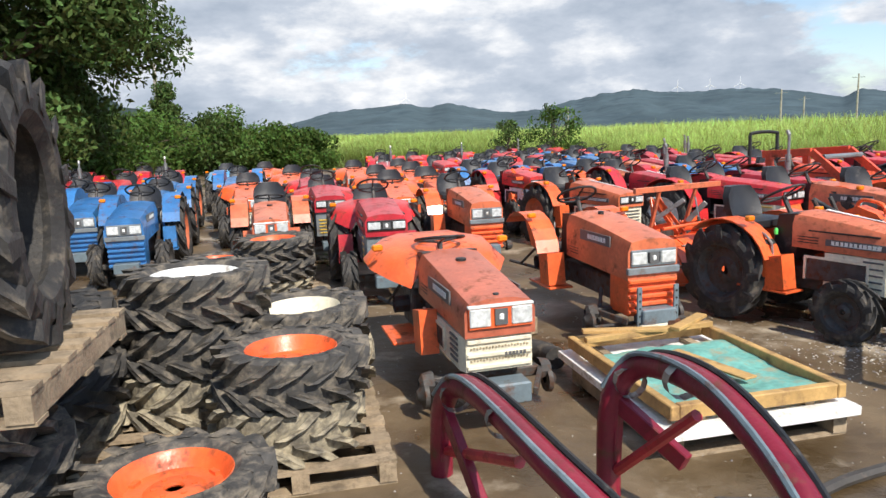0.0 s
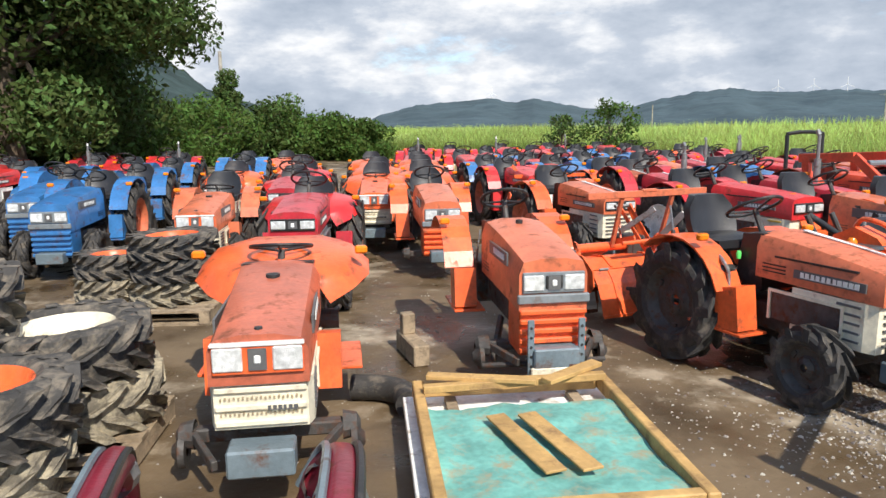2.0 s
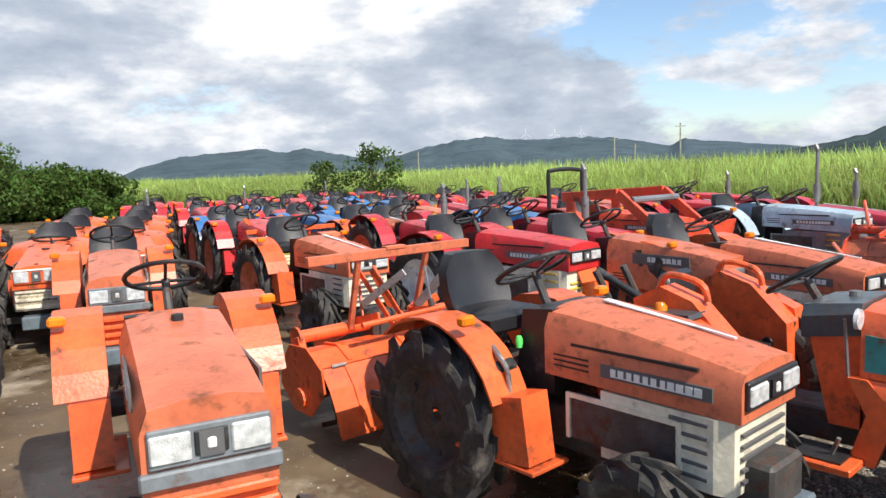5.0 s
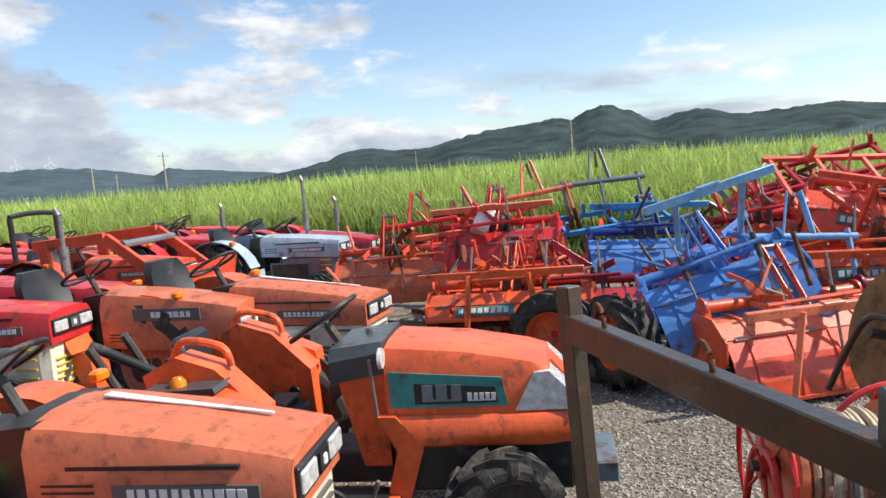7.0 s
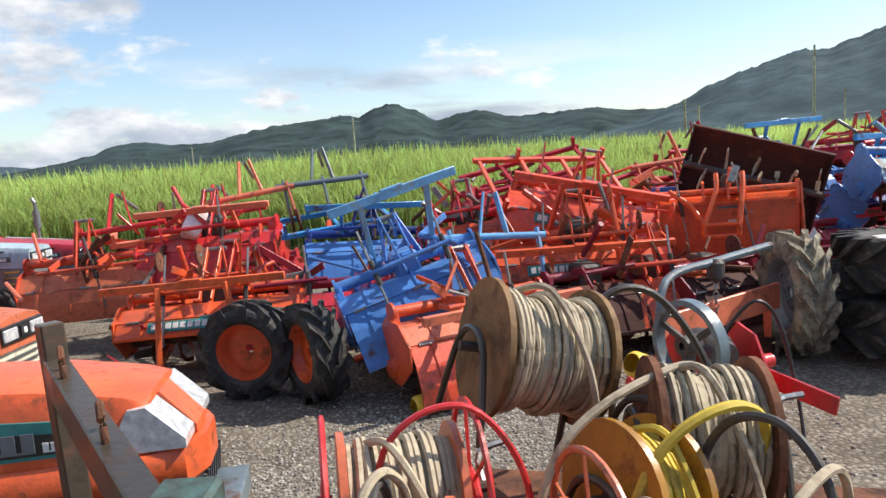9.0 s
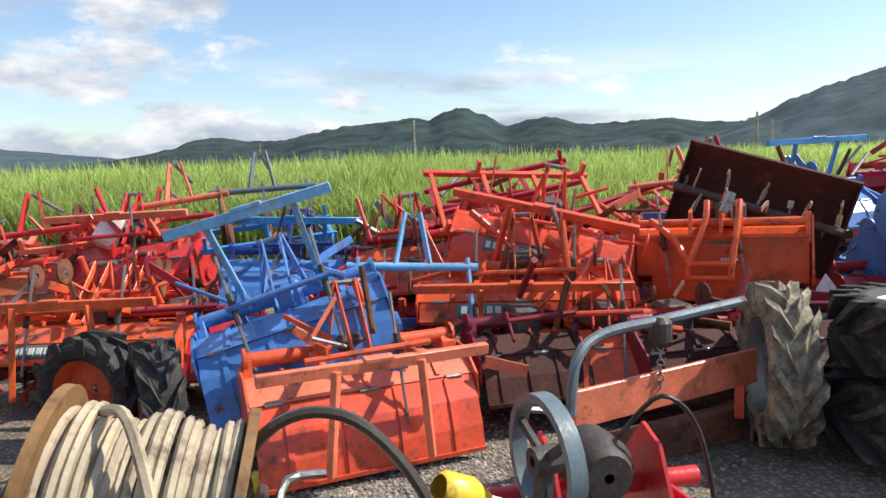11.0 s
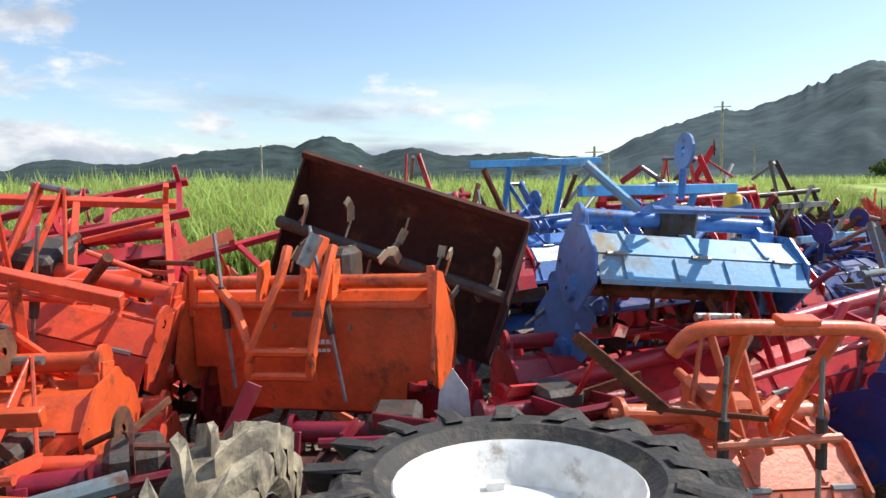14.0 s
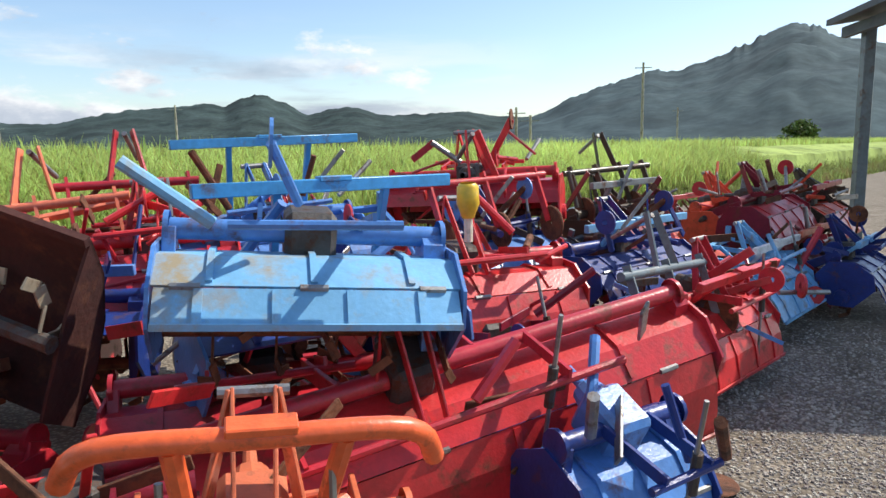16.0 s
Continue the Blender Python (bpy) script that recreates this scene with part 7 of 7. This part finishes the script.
spoked_rim(pose(4.86, 3.64, 0.72, 0, 2, -64), 0.25, "red", "red spoked tube rim at the end of a hose drum")
spoked_rim(pose(5.04, 3.26, 0.72, 0, 2, -64), 0.25, "red", "red spoked tube rim at the end of a hose drum")
spoked_rim(pose(4.80, 2.90, 0.70, 0, 2, -60), 0.24, "faded_orange", "red-brown spoked rim among the hose drums")

YELLOW_HOSE = material("yellow_hose", (0.55, 0.40, 0.04), 0.6, 0, 0.2, 5, (0.25, 0.18, 0.08), 0.35, 0.1, 60, island=0.1)
hose_reel(pose(5.55, 3.13, 0.97, 0, 14, -58), 0.245, 0.36, FLANGE, HOSE, "brown drum wound with dusty beige hose", frame_paint="brown_steel")
hose_reel(pose(5.30, 2.60, 0.80, 0, 3, -80), 0.23, 0.28, RUSTY, HOSE, "rusty drum wound with beige hose", frame_paint="brown_steel")
hose_reel(pose(4.95, 3.45, 0.72, 0, 2, -64), 0.20, 0.30, PAINT["faded_orange"], HOSE, "red drum wound with beige hose", frame_paint="red")
hose_reel(pose(5.08, 2.80, 0.70, 0, 8, -50), 0.22, 0.14, PAINT["ochre"], YELLOW_HOSE, "wooden drum wound with yellow hose", frame_paint="brown_steel")
hose_reel(pose(4.70, 3.10, 0.64, 0, 2, -80), 0.21, 0.26, PAINT["faded_orange"], HOSE, "red drum wound with dark dusty hose", frame_paint="maroon")
hose_reel(pose(4.50, 3.45, 0.60, 0, 4, -52), 0.18, 0.16, PAINT["faded_orange"], HOSE, "small red drum of hose", frame_paint="red")


def cart():
    root = thing("steel_cart", pose(4.75, 2.95, 0), "dark steel cart with corner posts carrying hose drums", "cart")
    o = Vector((4.75, 2.95, 0))
    part("deck", box(fresh(), (0.05, -0.15, 0.415), (1.9, 1.75, 0.03)), RUSTY, root, "rusted steel deck")
    for sx in (-1, 1):
        for sy in (-1, 1):
            part("leg", box(fresh(), (0.05 + sx * 0.85, -0.15 + sy * 0.78, 0.20), (0.07, 0.07, 0.40)), PAINT["brown_steel"], root, "", 0.005)
    a0, a1 = Vector((4.42, 4.02, 0.0)) - o, Vector((4.47, 4.10, 1.36)) - o
    b0, b1 = Vector((3.86, 3.30, 0.0)) - o, Vector((3.82, 3.29, 1.33)) - o
    part("post", bar(fresh(), a0, a1, 0.05, 0.06), PAINT["brown_steel"], root, "", 0.004)
    part("post", bar(fresh(), b0, b1, 0.075, 0.075), POST, root, "", 0.006)
    part("rail", bar(fresh(), a0.lerp(a1, 0.91), b0.lerp(b1, 0.90), 0.05, 0.085), PAINT["brown_steel"], root, "", 0.004)
    part("rail", bar(fresh(), a0.lerp(a1, 0.30), b0.lerp(b1, 0.30), 0.05, 0.08), PAINT["brown_steel"], root, "", 0.004)
    for f in (0.12, 0.52):
        p = a0.lerp(a1, 0.93).lerp(b0.lerp(b1, 0.92), f)
        part("hook", tube(fresh(), curve([p + Vector((0, 0, 0.03)), p + Vector((-0.02, -0.02, 0.07)), p + Vector((-0.045, -0.045, 0.04)), p + Vector((-0.05, -0.05, -0.07))], 4), 0.007, 6), RUSTY, root, "rusty hook", 0, True)
    part("side_plate", bar(fresh(), Vector((5.05, 1.95, 0.55)) - o, Vector((5.75, 1.75, 0.58)) - o, 0.02, 0.2), RUSTY, root, "rusty side plate")


cart()


def loose_hose(pts, mat, label, r=0.012):
    o = Vector(pts[0])
    root = thing("hose", Matrix.Translation(o), label, "hose", "loose hoses")
    part("length", tube(fresh(), [p - o for p in curve(pts, 8)], r, 7), mat, root, "", 0, True)


loose_hose([(4.9, 3.1, 0.45), (5.0, 3.0, 0.85), (5.2, 2.75, 1.0), (5.35, 2.55, 0.95), (5.3, 2.35, 0.5)], HOSE, "beige hose looped over the drums", 0.013)
loose_hose([(4.85, 2.9, 0.45), (4.95, 2.75, 0.86), (5.05, 2.55, 0.98), (5.15, 2.45, 0.85), (5.2, 2.6, 0.46)], YELLOW_HOSE, "bright yellow hose looped over the drums", 0.015)
loose_hose([(4.8, 3.5, 0.45), (4.85, 3.45, 0.9), (4.95, 3.25, 1.0), (5.0, 3.1, 0.8), (4.95, 3.05, 0.45)], PAINT["red"], "red bent tube over the drums", 0.010)
loose_hose([(4.5, 2.6, 0.45), (4.55, 2.55, 0.85), (4.75, 2.4, 0.95), (4.95, 2.3, 0.8), (5.0, 2.3, 0.45)], HOSE, "beige hose looped over the drums", 0.012)
loose_hose([(5.6, 3.1, 0.45), (5.65, 2.95, 1.05), (5.75, 2.75, 1.15), (5.8, 2.55, 0.9), (5.7, 2.4, 0.46)], PAINT["brown_steel"], "bent steel tube beside the drums", 0.014)
loose_hose([(4.3, 3.4, 0.45), (4.4, 3.3, 0.75), (4.6, 3.1, 0.72), (4.7, 3.0, 0.46)], YELLOW_HOSE, "yellow hose end on the cart", 0.014)


def canister(m, label):
    root = thing("canister", m, label, "canister")
    bm = fresh()
    loft(bm, [[(sx * w, sy * d, z) for sx, sy in ((-1, -1), (1, -1), (1, 1), (-1, 1))] for w, d, z in ((0.10, 0.07, 0), (0.13, 0.09, 0.03), (0.13, 0.09, 0.26), (0.06, 0.05, 0.32))])
    part("body", bm, PAINT["white"], root, "", 0.02, True)
    part("cap", lathe(fresh(), [(0.31, 0.03), (0.36, 0.03), (0.36, 0.002)], 12, "z"), PAINT["red"], root)


HOSE_DARK = material("black_hose", (0.05, 0.045, 0.04), 0.6, 0, 0.25, 5, (0.2, 0.16, 0.12), 0.3, 0.1, 60)
hr = random.Random(5)
for k in range(6):
    cx, cy = hr.choice(((4.75, 2.75), (5.0, 3.1), (5.25, 2.75), (5.6, 2.8), (4.95, 2.5), (4.65, 3.4)))
    a, s, top = hr.uniform(0, math.pi), hr.uniform(0.12, 0.26), hr.uniform(0.80, 1.06)
    dx, dy = math.cos(a) * s, math.sin(a) * s
    loose_hose([(cx - dx, cy - dy, 0.44), (cx - dx * 1.2, cy - dy * 1.1, top - 0.15), (cx - dx * 0.4, cy - dy * 0.5, top), (cx + dx * 0.5, cy + dy * 0.4, top - 0.02), (cx + dx * 1.2, cy + dy, top - 0.2), (cx + dx * 0.9, cy + dy * 1.2, 0.44)], (HOSE_DARK, HOSE, HOSE_DARK, PAINT["brown_steel"])[k % 4], ("black hose looped over the drums", "beige hose looped over the drums", "black hose looped over the drums", "bent steel tube beside the drums")[k % 4], hr.uniform(0.008, 0.013))
loose_hose([(1.55, 2.9, 0.03), (1.9, 2.85, 0.03), (2.3, 3.0, 0.03), (2.75, 3.12, 0.03)], HOSE_DARK, "black pipe lying on the mud", 0.03)
leaf = thing("feed_plate", pose(10.02, 1.18, 0.42, 0, 0, -80), "white curved steel plate hanging beside an orange tiller", "plate")
part("blade", prism(fresh(), [(-0.05, 0.0), (0.03, 0.0), (0.085, 0.12), (0.07, 0.28), (0.0, 0.38), (-0.06, 0.27), (-0.075, 0.1)], 0, 0.012, "y"), PAINT["white"], leaf, "", 0.003)


def lettering(root, words, m, size, mat):
    cu = bpy.data.curves.new("lettering", "FONT")
    cu.body, cu.size, cu.extrude = words, size, 0.001
    cu.materials.append(mat)
    ob = new("lettering", cu)
    ob.parent = root
    ob.matrix_parent_inverse.identity()
    ob.matrix_local = m
    tagged(ob, "pale painted letters")


part("tool_box", box(fresh(), (-0.36, -0.30, 0.70), (0.16, 0.22, 0.14)), BLACK, B16, "black plastic tool box", 0.03)
part("green_cap", lathe(fresh(), [(0.80, 0.016), (0.84, 0.019), (0.855, 0.012), (0.856, 0.001)], 12, "z", (-0.24, -0.36, 0)), LIME, B16, "bright green plastic cap", 0, True)
part("chrome_lever", tube(fresh(), curve([(-0.40, -0.44, 0.52), (-0.40, -0.44, 0.72), (-0.40, -0.38, 0.80), (-0.36, -0.30, 0.82)], 4), 0.013, 8), STEEL, B16, "bare steel lever", 0, True)
for sx in (-1, 1):
    part("lift_arm", bar(fresh(), (sx * 0.20, 0.35, 0.74), (sx * 0.26, 0.78, 0.80), 0.03, 0.06), BLACK, XB, "", 0.006)
    part("lift_rod", tube(fresh(), [(sx * 0.26, 0.76, 0.80), (sx * 0.30, 0.84, 0.36)], 0.016, 8), STEEL, XB)
part("top_link", tube(fresh(), [(0, 0.45, 0.72), (-0.10, 0.95, 1.00)], 0.026, 10), BLACK, XB, "", 0, True)
for x in (-0.16, 0.12):
    part("hitch_tube", tube(fresh(), curve([(x, 0.60, 0.45), (x - 0.02, 0.78, 0.80), (x - 0.08, 0.86, 1.02)], 3), 0.022, 8), CAST, XB, "", 0, True)

lettering(B16, "NO 1", pose(0.2405, -1.19, 0.765, 90, 0, 90), 0.05, DECAL)

canister(pose(9.2, 7.05, 1.03, 30, 20, 40), "white plastic canister on top of the red heap")
canister(pose(5.05, 2.78, 0.43, 10, 0, 20), "white plastic panel among the hose drums")

# ---- shed at the end of the row ----


def shed():
    root = thing("open_shed", pose(18.0, -5.5, 0), "open shed with a dark sheet roof on steel posts", "shed", "", "")
    bm = fresh()
    prism(bm, [(-4.2, 3.35), (0.45, 3.28), (0.45, 3.36), (-4.2, 3.43)], 0, 1, "y")
    for v in bm.verts:
        far = v.co.y > 0.5
        v.co.y = -14.0 if far else 0.35 - 0.05 * v.co.x
        if far:
            v.co.z += 2.0
    part("roof", bm, ROOFING, root)
    for x, y in ((0.05, -0.05), (-3.6, -0.1), (0.05, -7), (-3.6, -7), (0.05, -13), (-3.6, -13)):
        part("post", box(fresh(), (x, y, 1.64 + 0.13 * -y / 2), (0.14, 0.14, 3.28 + 0.13 * -y)), PAINT["steel_grey"], root, "", 0.008)
    part("eaves_beam", bar(fresh(), (-4.1, 0.30, 3.2), (0.4, 0.1, 3.18), 0.08, 0.14), ROOFING, root)


shed()

# ---- gravel ----


def scatter(name, count, spots, lo, hi, mat, label, seed):
    """Loose stones pressed into the ground, in one mesh."""
    r = np.random.RandomState(seed)
    base = [(-1, -1, -0.6), (1, -0.8, -0.6), (0.9, 1, -0.6), (-0.8, 0.9, -0.6), (-0.6, -0.5, 0.7), (0.6, -0.4, 0.8), (0.5, 0.6, 0.6), (-0.5, 0.5, 0.75)]
    quads = [(0, 1, 5, 4), (1, 2, 6, 5), (2, 3, 7, 6), (3, 0, 4, 7), (4, 5, 6, 7)]
    verts, faces = [], []
    for _ in range(count):
        cx, cy, sx, sy = spots[r.randint(len(spots))]
        x, y = cx + r.randn() * sx, cy + r.randn() * sy
        s = lo + (hi - lo) * r.rand() ** 2
        a = r.rand() * math.tau
        c, d = math.cos(a), math.sin(a)
        k = len(verts)
        j = 0.8 + 0.5 * r.rand(8, 3)
        for (u, v, w), (ju, jv, jw) in zip(base, j):
            u, v, w = u * s * ju, v * s * jv * 0.8, w * s * jw * 0.6
            verts.append((x + u * c - v * d, y + u * d + v * c, w + s * 0.15))
        faces += [tuple(k + q for q in f) for f in quads]
    me = bpy.data.meshes.new(name)
    me.from_pydata(verts, [], faces)
    me.materials.append(mat)
    return tagged(new(name, me), label, "gravel", "", "stuff")


scatter("gravel", 48000, ((6.2, 4.2, 0.7, 0.7), (7.0, 3.4, 0.7, 0.6), (5.2, 4.6, 0.8, 0.5), (12.3, -2.6, 1.2, 0.6), (13.2, -3.4, 1.2, 0.7), (11.2, -2.3, 0.9, 0.5), (4.9, 4.9, 0.5, 0.4), (7.6, 2.9, 0.6, 0.5)), 0.005, 0.015, STONE, "loose grey gravel over the yard", 21)
scatter("pebbles", 2500, ((1.5, 5.5, 1.6, 1.6), (3.0, 5.0, 1.0, 1.0), (0.8, 9.0, 1.0, 2.0)), 0.003, 0.009, STONE, "small stones in the mud", 22)
